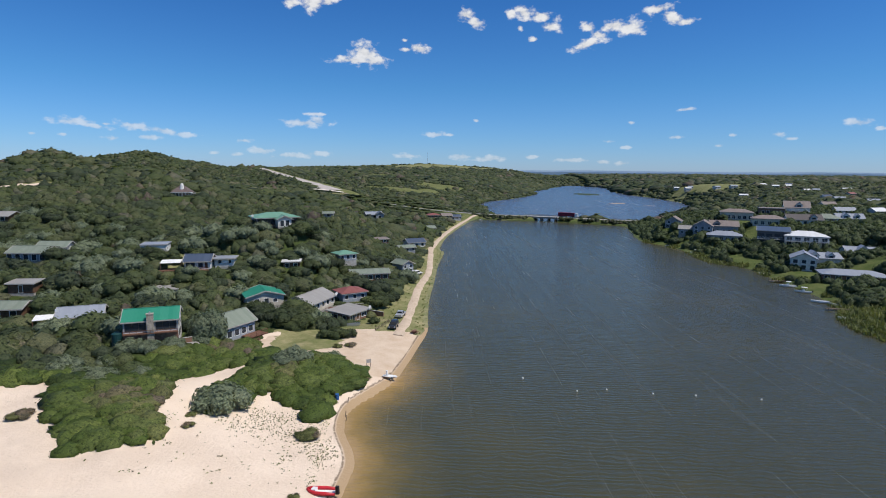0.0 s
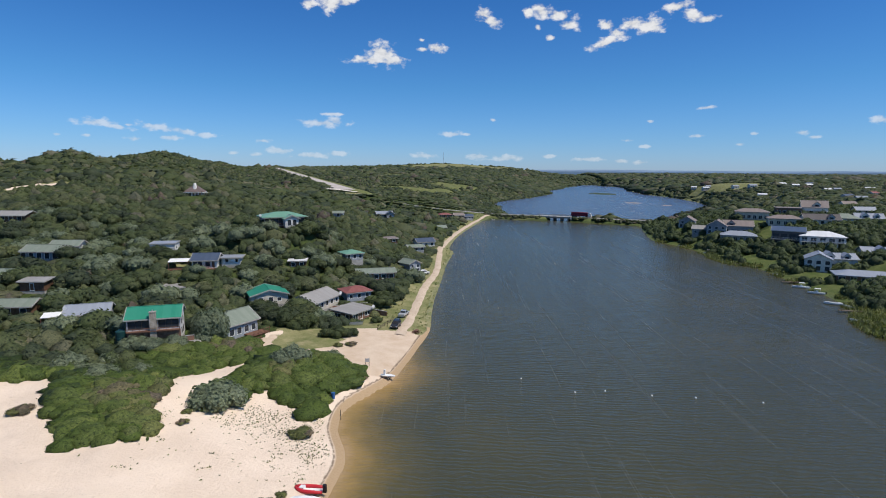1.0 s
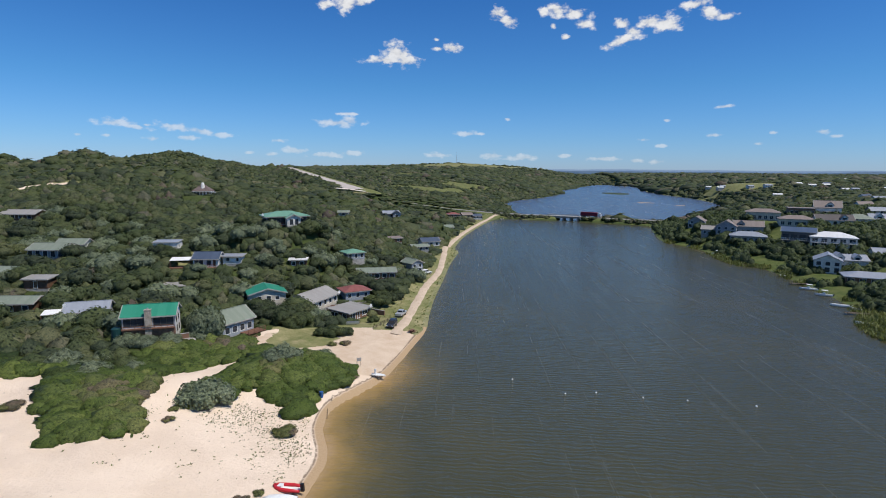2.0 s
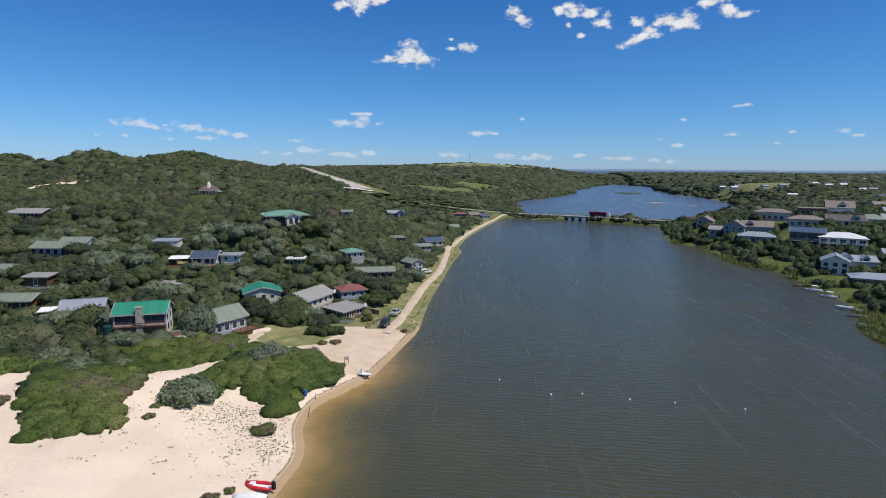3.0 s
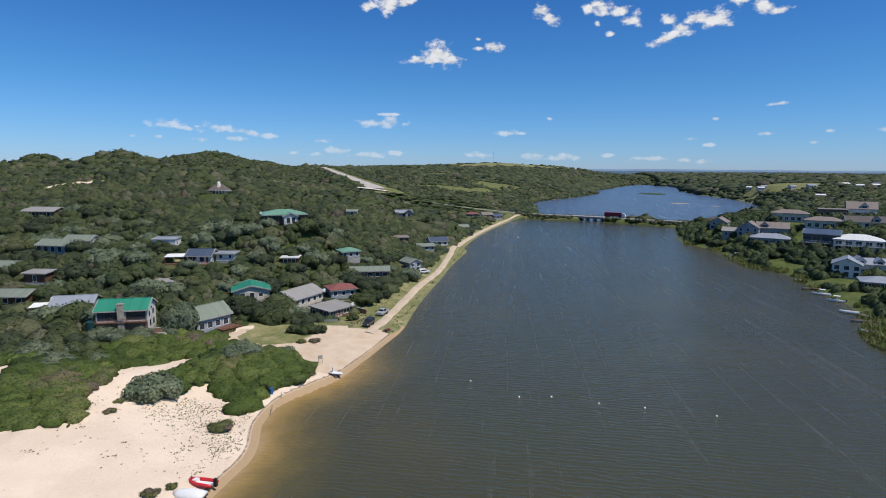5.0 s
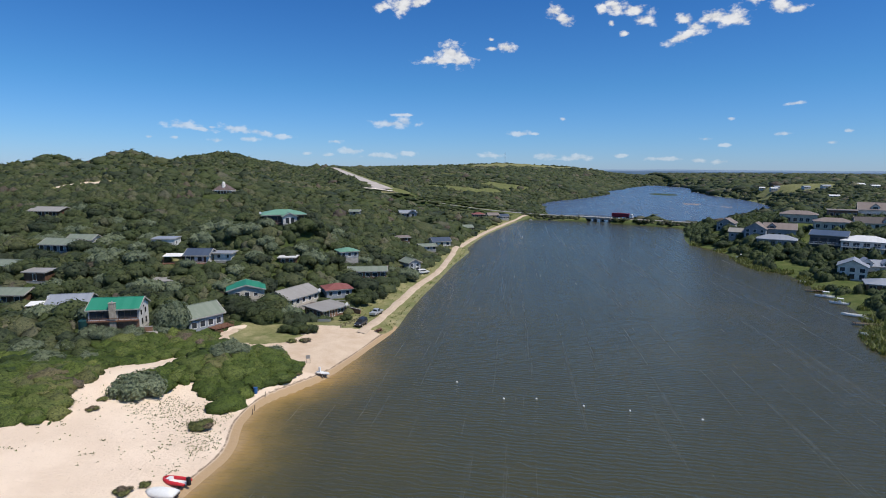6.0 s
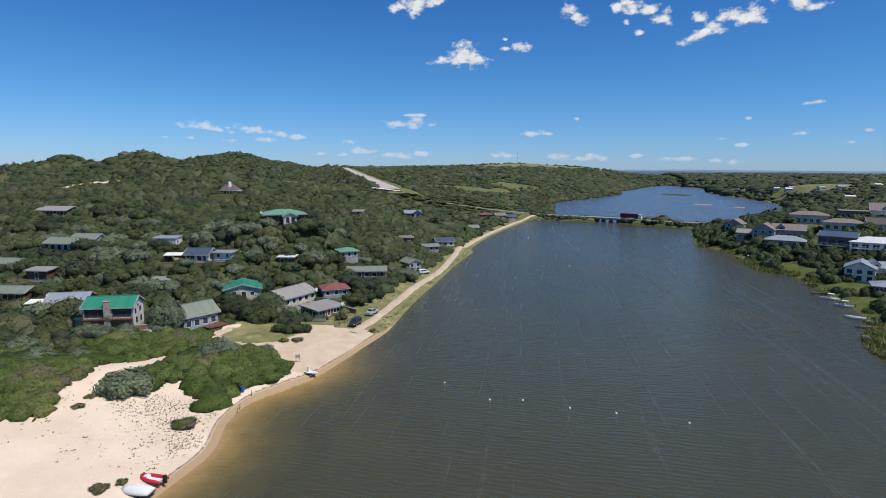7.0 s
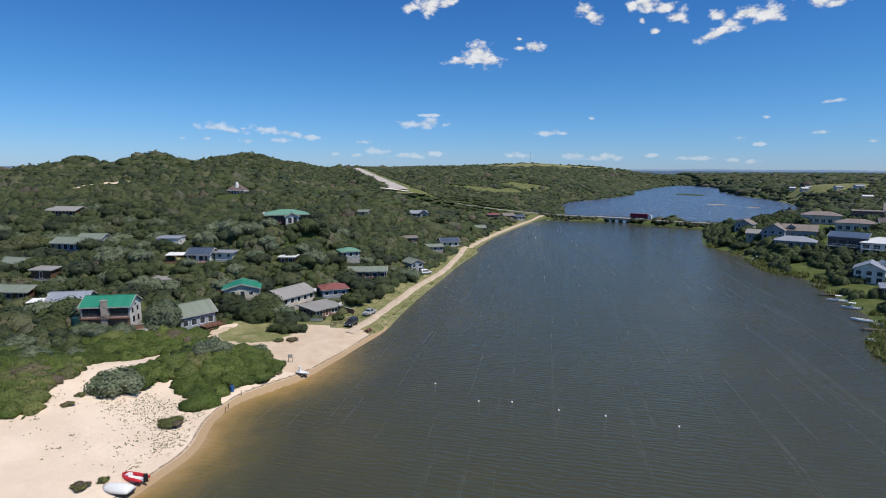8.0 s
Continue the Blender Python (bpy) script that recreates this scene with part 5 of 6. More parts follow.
def grown(name, protos, x, y, z, r, h, tint, mat, label, category="scrub"):
    """Many clumps in one mesh: what nobody could count."""
    rng = np.random.RandomState(len(x))
    cos, tris, tints, o = [], [], [], 0
    which = rng.randint(0, len(protos), len(x))
    turn = rng.rand(len(x)) * 6.283
    for j, (co, tri) in enumerate(protos):
        m = np.nonzero(which == j)[0]
        if not len(m):
            continue
        c, s = np.cos(turn[m])[:, None], np.sin(turn[m])[:, None]
        px = (co[None, :, 0] * c - co[None, :, 1] * s) * r[m, None] + x[m, None]
        py = (co[None, :, 0] * s + co[None, :, 1] * c) * r[m, None] + y[m, None]
        pz = co[None, :, 2] * h[m, None] + z[m, None]
        cos.append(np.stack([px, py, pz], -1).reshape(-1, 3))
        tris.append((tri[None] + (np.arange(len(m)) * len(co))[:, None, None] + o).reshape(-1, 3))
        tints.append(np.repeat(tint[m], len(co)))
        o += len(m) * len(co)
    ob = new(name, raw_mesh(name, np.concatenate(cos), np.concatenate(tris), mat, True, tint=np.concatenate(tints)))
    return tagged(ob, label, category, kind="stuff")


def sown(x0, x1, y0, y1, step, seed):
    """Places on a jittered grid."""
    rng = np.random.RandomState(seed)
    gx_, gy_ = np.meshgrid(np.arange(x0, x1, step), np.arange(y0, y1, step))
    x, y = gx_.ravel() + (rng.rand(gx_.size) - 0.5) * step * 1.1, gy_.ravel() + (rng.rand(gx_.size) - 0.5) * step * 1.1
    view = np.degrees(np.arctan2(x - 18, y + 12))
    m = np.abs(view + 5) < 52
    return x[m], y[m], rng


def clear(x, y, margin=0.0):
    ok = np.ones(x.shape, bool)
    for a, b, r in KEEP_CLEAR:
        ok &= np.hypot(x - a, y - b) > r + margin
    return ok & (along(x, y, TRACK)[0] > 3.2 + margin)


NEAR = [clump(10 + i, 2, 90, 0.06, 0.40, 0.98, 0.18) for i in range(5)]
MID = [clump(20 + i, 1, 44, 0.12, 0.36, 0.95, 0.2) for i in range(7)]
BANK = [clump(26 + i, 1, 46, 0.18) for i in range(4)]
FAR = [clump(30 + i, 1, 8, 0.2, 0.4) for i in range(6)]
DISTANT = [clump(40 + i, 1, 0, 0.3, 0.38) for i in range(5)]


def sow(name, protos, area, step, radius, tall, mat, label, keep, seed, dark=0.0, clear_by=0.0):
    x, y, rng = sown(*area, step, seed)
    closed, z, s, west = scrub_at(x, y)
    m = closed & clear(x, y, clear_by) & keep(x, y, s, west)
    x, y, z, s = x[m], y[m], z[m], s[m]
    patch = np.clip(0.5 + 0.42 * waves2(x, y, 26, seed + 1), 0, 1)
    r = radius * (0.7 + 0.75 * rng.rand(len(x)))
    h = tall * (0.6 + 0.6 * rng.rand(len(x)) + 0.35 * patch)
    big = rng.rand(len(x)) < 0.16
    r, h = np.where(big, r * 1.55, r), np.where(big, h * 1.4, h)
    for a, b, c_ in LOW:
        near_ = np.hypot(x - a, y - b) < c_
        h[near_] *= 0.62
    d, at = along(x, y, HILL_ROAD)
    h *= np.where(at > 4.2, np.clip((d - 6) / 45, 0.2, 1), 1)
    tint = np.clip(0.6 * patch + 0.5 * rng.rand(len(x)) - dark * smooth((-50 - x) / 14), 0, 1)
    return grown(name, protos, x, y, z - 0.15 * h, r, h, tint, mat, label)


# low mats of dune scrub on and behind the beach
sow("dune_scrub", NEAR, (-130, -8, 64, 122), 1.34, 1.5, 1.2, M["leaf_dune"], "low bright green dune scrub spilling onto white sand", lambda x, y, s, w: w & (y < np.where(x > -54, 119, 96) + 2 * np.sin(x * 0.3)) & (along(x, y, SCRUB_EDGE)[0] > 1.0) & (along(x, y, BEACH_SCRUB + BEACH_SCRUB[:1])[0] > 1.0), 51, dark=0.4)
# closed scrub on the dunes
sow("coastal_scrub", MID, (-310, 0, 92, 296), 2.75, 2.15, 2.5, M["leaf"], "dense dark green coastal scrub over the dunes", lambda x, y, s, w: w & (y > np.where(x > -54, 120, 97) + 2 * np.sin(x * 0.3)) & (y < 295), 52)
sow("hill_scrub", FAR, (-620, 165, 294, 900), 5.3, 4.1, 3.6, M["leaf"], "dense scrub on the far dune slopes", lambda x, y, s, w: w & (y >= 295), 53)
sow("valley_scrub", DISTANT, (-1400, 700, 900, 2420), 11.5, 8.0, 5.5, M["leaf"], "thick bush on the valley sides", lambda x, y, s, w: w & (y >= 900), 54)
sow("bank_scrub", BANK, (108, 300, 120, 420), 3.6, 2.3, 3.1, M["leaf_garden"], "dark green garden trees and bushes on the bank", lambda x, y, s, w: ~w & ((waves2(x, y, 22, 4) < 0.55) | (s > 40)) & (y < 420) & ((y > 158) | (s > 9)), 55)
def causeway_side(x, y):
    d, at = along(x, y, HILL_ROAD)
    return (at < 4.3) & (d > 4.8) & (d < 10) & ~inside(x, y, CHANNEL) & ((x < 79) | (x > 101))


x, y, rng = sown(15, 172, 405, 500, 1.9, 58)
m = causeway_side(x, y) & (shore(x, y) > 0.1)
x, y = x[m], y[m]
grown("causeway_scrub", BANK, x, y, land(x, y)[0] - 0.3, 1.3 + 1.2 * rng.rand(len(x)), 1.0 + 1.3 * rng.rand(len(x)) ** 2, rng.rand(len(x)), M["leaf"], "bushes along the causeway embankment")
sow("town_trees", FAR, (120, 900, 330, 1000), 7.0, 4.8, 3.8, M["leaf"], "trees between the houses of the far town", lambda x, y, s, w: ~w & ((y >= 420) | (x > 300)), 56, clear_by=-4)
sow("plateau_scrub", DISTANT, (250, 2300, 1000, 2500), 16.0, 10.5, 6.5, M["leaf"], "dark bush on the far eastern plateau", lambda x, y, s, w: ~w & (y >= 1000), 57)


# ---------------------------------------------------------------- single shrubs and garden trees
def crown(seed, lumps, count, size, tint, flat=1.0):
    """A crown of several leafy heads round a few limbs."""
    rng = np.random.RandomState(seed)
    cos, tris, tints, o = [], [], [], 0
    for i in range(lumps):
        co, tri = clump(seed * 31 + i, 1, count // lumps, size / 0.6, 0.3, 0.86)
        a, d = 2.4 * i + rng.rand(), 0.0 if i == 0 else 0.42 + 0.2 * rng.rand()
        r = 0.62 - 0.1 * rng.rand() if i else 0.68
        co = co * [r, r, r * flat] + [d * math.cos(a), d * math.sin(a), flat * (0.62 - 0.25 * d + 0.12 * rng.rand())]
        cos.append(co)
        tris.append(tri + o)
        tints.append(np.full(len(co), np.clip(tint + 0.3 * (rng.rand() - 0.5), 0, 1)))
        o += len(co)
    return np.concatenate(cos), np.concatenate(tris), np.concatenate(tints)


def shrub(name, seed, mat, tint, label, category="shrub", flat=1.0, count=420, lumps=6, size=0.10):
    co, tri, tn = crown(seed, lumps, count, size, tint, flat)
    ob = new(name)
    cr = new("crown", raw_mesh("crown", co, tri, mat, True, tint=tn))
    cr.parent = ob
    s = Shape().tube((0, 0, -0.35), (0.02, 0.01, 0.45 * flat), 0.09, 0.05, 6)
    tr = part("trunk", s, M["bark"], ob)
    for i in range(3):
        a = 2.1 * i + seed
        part("limb", Shape().tube((0, 0, 0.15 * flat), (0.42 * math.cos(a), 0.42 * math.sin(a), 0.55 * flat), 0.05, 0.02, 5), M["bark"], tr)
    return tagged(ob, label, category)


SILVER = [shrub("shrub", 60 + i, M["leaf_silver"], 0.4, "rounded silvery grey-green coastal shrub", flat=0.9, count=3000, size=0.055) for i in range(2)]
GREEN = [shrub("shrub", 70 + i, M["leaf"], 0.25 + 0.16 * i, "rounded dark green coastal shrub", flat=1.0, count=420, size=0.075) for i in range(4)]
LEAFY = [shrub("shrub", 75 + i, M["leaf"], 0.3 + 0.2 * i, "dense dark green shrub beside lawns", flat=0.85, count=2400, size=0.06) for i in range(2)]
GREY = [shrub("shrub", 65, M["leaf_silver"], 0.3, "grey-green shrub on the dune slope", flat=1.0, count=560, size=0.085)]
DUNE = [shrub("shrub", 80 + i, M["leaf_dune"], 0.9, "low olive dune bush on bare sand", flat=0.5, count=1500, size=0.06) for i in range(2)]
GARDEN = [shrub("garden_tree", 90 + i, M["leaf_garden"], 0.2 + 0.25 * i, "round dark green garden tree", "tree", flat=1.0, count=330, size=0.095) for i in range(3)]
planted = set()


def plant(kinds, i, x, y, r, turn, sink=0.12, group=""):
    ob = kinds[i % len(kinds)]
    m = pose(x, y, ground_z(x, y) - sink * r, 0, 0, turn) @ Matrix.Scale(r, 4)
    if ob.name in planted:
        loc, rot, _ = m.decompose()
        ob = copy_thing(ob, Matrix.LocRotScale(loc, rot, None))
        ob.scale = (r, r, r)
    else:
        planted.add(ob.name)
        ob.matrix_world = m
    return tagged(ob, group=group) if group else ob


for i, (x_, y_, r_) in enumerate([(-32.9, 84.9, 4.8), (-26.0, 102.5, 3.8), (-56.5, 91.5, 3.6), (-51.2, 95.0, 2.4), (-48.2, 114.0, 3.0), (-58.5, 106.0, 2.9), (-55.0, 106.0, 2.8), (-51.0, 108.2, 2.6), (-61.0, 94.0, 2.6), (-66.0, 98.0, 3.4),
                                  (-20.0, 107.5, 2.8), (-62.5, 118.5, 2.5), (-60, 100, 2.2)]):
    plant(SILVER, i, x_, y_, r_, 50 * i, 0.33, group="silvery shrubs")
tall_silver = [shrub("shrub", 63, M["leaf_silver"], 0.25, "tall silvery grey-green tree beside a green-roofed house", "tree", flat=1.6, count=4200, size=0.055)]
plant(tall_silver, 0, -47.6, 116.6, 4.3, 20)
for i, (x_, y_, r_) in enumerate([(-36.5, 133.0, 4.6), (-31.5, 132.0, 3.6), (-40.5, 133.5, 4.0), (-33.0, 137.0, 4.2), (-27.5, 134.0, 2.8), (-22.0, 125.5, 2.6), (-19.5, 127.0, 2.0), (-24.5, 124.5, 1.9), (-43.5, 136.5, 4.0), (-15.5, 155.0, 3.4), (-13.5, 159.0, 3.0),
                                  (-17.0, 164.0, 3.2), (-12.0, 165.0, 2.6), (-14.5, 170.0, 3.0), (-29.0, 165.0, 3.2), (-15.0, 141.0, 1.7), (-26.5, 138.5, 2.0), (-29.8, 188.2, 4.5), (-34.0, 187.4, 4.0), (-26.2, 190.4, 4.4), (-24.0, 193.6, 4.0), (-81.9, 167.0, 3.4), (-85.6, 167.6, 3.3), (-78.4, 168.8, 2.8), (-68.0, 116.0, 4.0), (-72.0, 113.0, 3.6), (-66.0, 121.0, 4.0), (-69.0, 108.0, 3.2), (-78.0, 114.0, 3.0)]):
    plant(LEAFY, i, x_, y_, r_, 70 * i, group="dark green shrubs")
for i, (x_, y_, r_) in enumerate([(-18.0, 78.0, 2.0), (-58.5, 77.0, 1.9), (-16.2, 62.6, 0.8), (-17.8, 60.6, 1.2), (-36.0, 80.5, 0.9), (-35.0, 76.8, 1.0), (-37.5, 73.5, 1.1), (-13.2, 105.0, 1.2), (-12.0, 101.0, 0.8), (-17.8, 120.0, 1.4), (-20.5, 118.5, 1.2), (-69, 79, 1.6), (-16.4, 92.8, 0.7)]):
    plant(DUNE, i, x_, y_, r_, 40 * i, 0.05, group="bushes on the sand")
rng = np.random.RandomState(5)
x, y, _ = sown(-175, -8, 112, 240, 7.4, 61)
ok = scrub_at(x, y)[0] & clear(x, y, 1.6) & ((x < -64) | (y > 122))
for i, (x_, y_) in enumerate(list(zip(x[ok], y[ok]))[:290]):
    plant(GREY if rng.rand() < 0.26 else GREEN, i, x_, y_, 2.4 + 2.6 * rng.rand(), 360 * rng.rand(), group="shrubs of the dune slope")
x, y, _ = sown(112, 250, 125, 345, 8.6, 62)
ok = (shore(x, y) > np.where(y < 160, 9, 3)) & clear(x, y, -0.6) & scrub_at(x, y)[0]
for i, (x_, y_) in enumerate(list(zip(x[ok], y[ok]))[:230]):
    plant(GARDEN, i, x_, y_, 2.2 + 2.3 * rng.rand() ** 2, 360 * rng.rand(), group="garden trees on the eastern bank")


# ---------------------------------------------------------------- small growth: sand plants, verge grass and reeds
def tufts(name, x, y, size, blades, mat, label, category, tall=1.0, seed=3):
    """Small bunches of upright blades."""
    rng = np.random.RandomState(seed)
    n = len(x)
    z = land(x, y)[0]
    a = rng.rand(n, blades) * 6.283
    lean = 0.25 + 0.75 * rng.rand(n, blades)
    s = (size * (0.6 + 0.8 * rng.rand(n)))[:, None] * (0.6 + 0.6 * rng.rand(n, blades))
    base = np.stack([x[:, None] + 0.3 * s * np.cos(a * 3), y[:, None] + 0.3 * s * np.sin(a * 3), np.repeat(z[:, None] - 0.02, blades, 1)], -1)
    tip = base + np.stack([np.cos(a) * lean * s, np.sin(a) * lean * s, tall * s], -1)
    w = 0.22 * s[..., None] * np.stack([-np.sin(a), np.cos(a), 0 * a], -1)
    co = np.stack([base - w, base + w, tip], 2).reshape(-1, 3)
    tri = np.arange(len(co)).reshape(-1, 3)
    ob = new(name, raw_mesh(name, co, tri, mat, False, tint=np.repeat(rng.rand(n), blades * 3)))
    return tagged(ob, label, category, kind="stuff")


x, y, rng = sown(-44, -11, 64, 92, 0.34, 71)
patch = 0.5 * waves2(x, y, 6, 72) + 1.1 * np.exp(-(((x + 24) / 8) ** 2 + ((y - 82) / 4.5) ** 2)) - 0.35 + 1.1 * np.exp(-(((x + 16) / 4) ** 2 + ((y - 74) / 5) ** 2))
closed, _, s_, _ = scrub_at(x, y)
ok = ~closed & (s_ > 2.2) & (rng.rand(len(x)) < 0.7 * np.clip(patch + 0.2, 0.0, 1) ** 0.8 + 0.01)
tufts("sand_plants", x[ok], y[ok], 0.24, 8, M["leaf_dune"], "tiny scattered plants on white sand", "plants", 0.5)
x, y, rng = sown(-90, -12, 55, 95, 1.6, 73)
closed, _, s_, _ = scrub_at(x, y)
ok = ~closed & (s_ > 2.5) & (rng.rand(len(x)) < 0.06)
tufts("sand_litter", x[ok], y[ok], 0.24, 7, M["leaf_dune"], "dry bits of plants strewn over the beach", "plants", 0.25, 4)
x, y, rng = sown(-20, 36, 118, 480, 1.5, 74)
s_ = shore(x, y)
ok = (s_ > 0.2) & (s_ < 14) & ~scrub_at(x, y)[0] & (along(x, y, TRACK)[0] > 2.3) & ~inside(x, y, CAR_PARK) & (rng.rand(len(x)) < 0.75)
tufts("verge_grass", x[ok], y[ok], 0.5, 8, M["reed"], "rough dry grass on the verge of the track", "grass", 0.6, 5)
x, y, rng = sown(105, 150, 120, 330, 0.9, 75)
s_ = shore(x, y)
ok = (s_ > -2.2) & (s_ < np.where(y < 158, 9.5, 2.8)) & ((y < 158) | ((y > 236) & (y < 275)) | (waves2(x, y, 16, 76) > 0.2)) & (x > 100)
tufts("reed_bed", x[ok], y[ok], 1.0, 7, M["reed"], "pale green reeds along the waterline", "reeds", 1.1, 6)


# ---------------------------------------------------------------- causeway bridge, lorry and mast
def on_road(t):
    a, b = Vector((80, 470)), Vector((108, 456))
    p = a + (b - a) * t
    return p.x, p.y


yaw_road = math.degrees(math.atan2(456 - 470, 108 - 80))
bx_, by_ = on_road(0.34)
bridge = empty("bridge", pose(bx_, by_, 3.55, 0, 0, yaw_road), "low concrete road bridge with pale railings on piers", "bridge")
part("deck", Shape().box(-14, 14, -4.6, 4.6, -0.7, 0.02), M["concrete"], bridge)
for sgn in (-1, 1):
    part("beam", Shape().box(-14, 14, sgn * 4.0 - 0.3, sgn * 4.0 + 0.3, -1.5, -0.7), M["concrete"], bridge)
    pr = part("parapet", Shape().box(-14, 14, sgn * 4.4 - 0.12, sgn * 4.4 + 0.12, 0.95, 1.15), M["concrete"], bridge)
    for i in range(15):
        px = -14 + 2 * i
        part("post", Shape().box(max(px - 0.15, -14), min(px + 0.15, 14), sgn * 4.4 - 0.1, sgn * 4.4 + 0.1, 0.0, 0.95), M["concrete"], pr)
for i in range(5):
    px = -12 + 6 * i
    part("pier", Shape().box(px - 0.4, px + 0.4, -4.0, 4.0, -6.0, -1.45), M["concrete"], bridge)


def wheel(parent, x, y, r, wid, mat="black_plastic"):
    w = part("wheel", Shape().tube((x, y - wid / 2, r), (x, y + wid / 2, r), r, r, 14), M[mat], parent)
    part("rim", Shape().tube((x, y - wid / 2 - 0.02, r), (x, y + wid / 2 + 0.02, r), r * 0.55, r * 0.55, 10), M["steel"], w)


lx, ly = 109.0, 454.8
lorry = empty("lorry", pose(lx, ly, 3.57, 0, 0, yaw_road), "articulated lorry with dark red trailer and white cab", "lorry")
part("trailer", Shape().rings([[(x_, -1.25, 1.25), (x_, 1.25, 1.25), (x_, 1.25, 3.85), (x_, 1.1, 4.0), (x_, -1.1, 4.0), (x_, -1.25, 3.85)] for x_ in (-8.2, 5.0)]), M["truck_red"], lorry)
part("chassis", Shape().box(-8.0, 7.6, -0.5, 0.5, 0.85, 1.25), M["black_plastic"], lorry)
cab = part("cab", Shape().rings([[(x_, -1.2, 0.6), (x_, 1.2, 0.6), (x_, 1.2, t_), (x_, -1.2, t_)] for x_, t_ in ((5.5, 3.5), (6.6, 3.6), (7.7, 3.1), (7.9, 2.2), (8.0, 1.9))]), M["car_white"], lorry)
part("windscreen", Shape().add([(7.83, -1.05, 2.3), (7.83, 1.05, 2.3), (7.75, 1.05, 3.0), (7.75, -1.05, 3.0), (7.86, -1.05, 2.3), (7.86, 1.05, 2.3), (7.78, 1.05, 3.0), (7.78, -1.05, 3.0)], [(0, 1, 2, 3), (7, 6, 5, 4), (0, 4, 5, 1), (2, 6, 7, 3), (1, 5, 6, 2), (0, 3, 7, 4)]), M["glass"], cab)
for x_ in (-7.0, -5.7, -4.4, 3.4, 4.7, 6.9):
    for y_ in (-1.05, 1.05):
        wheel(lorry, x_, y_, 0.5, 0.3)

mz = ground_z(-31, 2318)
mast = empty("radio_mast", pose(-31, 2318, mz - 1), "slender lattice radio mast on a far hilltop", "mast")
for a in range(3):
    c_, s_ = math.cos(2.094 * a), math.sin(2.094 * a)
    part("leg", Shape().tube((1.6 * c_, 1.6 * s_, 0), (0.35 * c_, 0.35 * s_, 46), 0.28, 0.2, 6), M["steel"], mast)
for i in range(9):
    z_ = 2 + 5 * i
    r_ = 1.6 - 1.25 * z_ / 46
    part("brace", Shape().tube((r_, 0, z_), (-0.5 * r_, 0.866 * r_, z_ + 2), 0.12, 0.12, 5), M["steel"], mast)


# ---------------------------------------------------------------- cars, boats and beach things
def car(x, y, yaw, mat, label, kind="suv"):
    ob = empty("car", pose(x, y, ground_z(x, y) + 0.02, 0, 0, yaw), label, "car")
    prof = {"suv": [(-2.2, 0.5, 1.0), (-2.1, 0.45, 1.75), (-0.6, 0.4, 1.85), (0.5, 0.4, 1.75), (1.15, 0.4, 1.15), (2.0, 0.45, 1.0), (2.25, 0.5, 0.75)],
            "bakkie": [(-2.5, 0.5, 1.05), (-2.45, 0.45, 1.1), (-0.9, 0.4, 1.1), (-0.8, 0.4, 1.7), (0.4, 0.4, 1.7), (1.15, 0.4, 1.15), (2.2, 0.45, 1.0), (2.5, 0.5, 0.75)]}[kind]
    secs = []
    for px, lo, hi in prof:
        top = 0.62 if hi > 1.4 else 0.85
        secs.append([(px, -0.8, lo), (px, -0.9, lo + 0.2), (px, -0.9, min(hi, 1.05)), (px, -top, hi), (px, top, hi), (px, 0.9, min(hi, 1.05)), (px, 0.9, lo + 0.2), (px, 0.8, lo)])
    body = part("body", Shape().rings(secs), mat, ob)
    x0, x1 = (-1.9, 0.45) if kind == "suv" else (-0.75, 0.4)
    for sgn in (-1, 1):
        part("side_window", Shape().add([(x0, sgn * 0.885, 1.12), (x1 + 0.5, sgn * 0.885, 1.12), (x1, sgn * 0.70, 1.58), (x0 + 0.1, sgn * 0.70, 1.58), (x0, sgn * 0.905, 1.12), (x1 + 0.5, sgn * 0.905, 1.12), (x1, sgn * 0.72, 1.58), (x0 + 0.1, sgn * 0.72, 1.58)],
                                        [(0, 1, 2, 3), (7, 6, 5, 4), (0, 4, 5, 1), (2, 6, 7, 3), (1, 5, 6, 2), (0, 3, 7, 4)]), M["black_plastic"], body)
        part("headlight", Shape().box(2.18 if kind == "suv" else 2.42, 2.28 if kind == "suv" else 2.52, sgn * 0.7 - 0.15, sgn * 0.7 + 0.15, 0.72, 0.88), M["white_plastic"], ob)
    part("windscreen", Shape().slab([(x1 + 0.06, -0.6, 1.74), (x1 + 0.68, -0.78, 1.2), (x1 + 0.68, 0.78, 1.2), (x1 + 0.06, 0.6, 1.74)], 0.03), M["black_plastic"], body)
    back_x = prof[0][0]
    part("rear_window", Shape().box(back_x - 0.02 if kind == "suv" else -0.9, back_x + 0.1 if kind == "suv" else -0.84, -0.6, 0.6, 1.15, 1.55), M["black_plastic"], body)
    for px in (-1.35, 1.35):
        for sgn in (-0.82, 0.82):
            wheel(ob, px, sgn, 0.36, 0.22)
    return ob


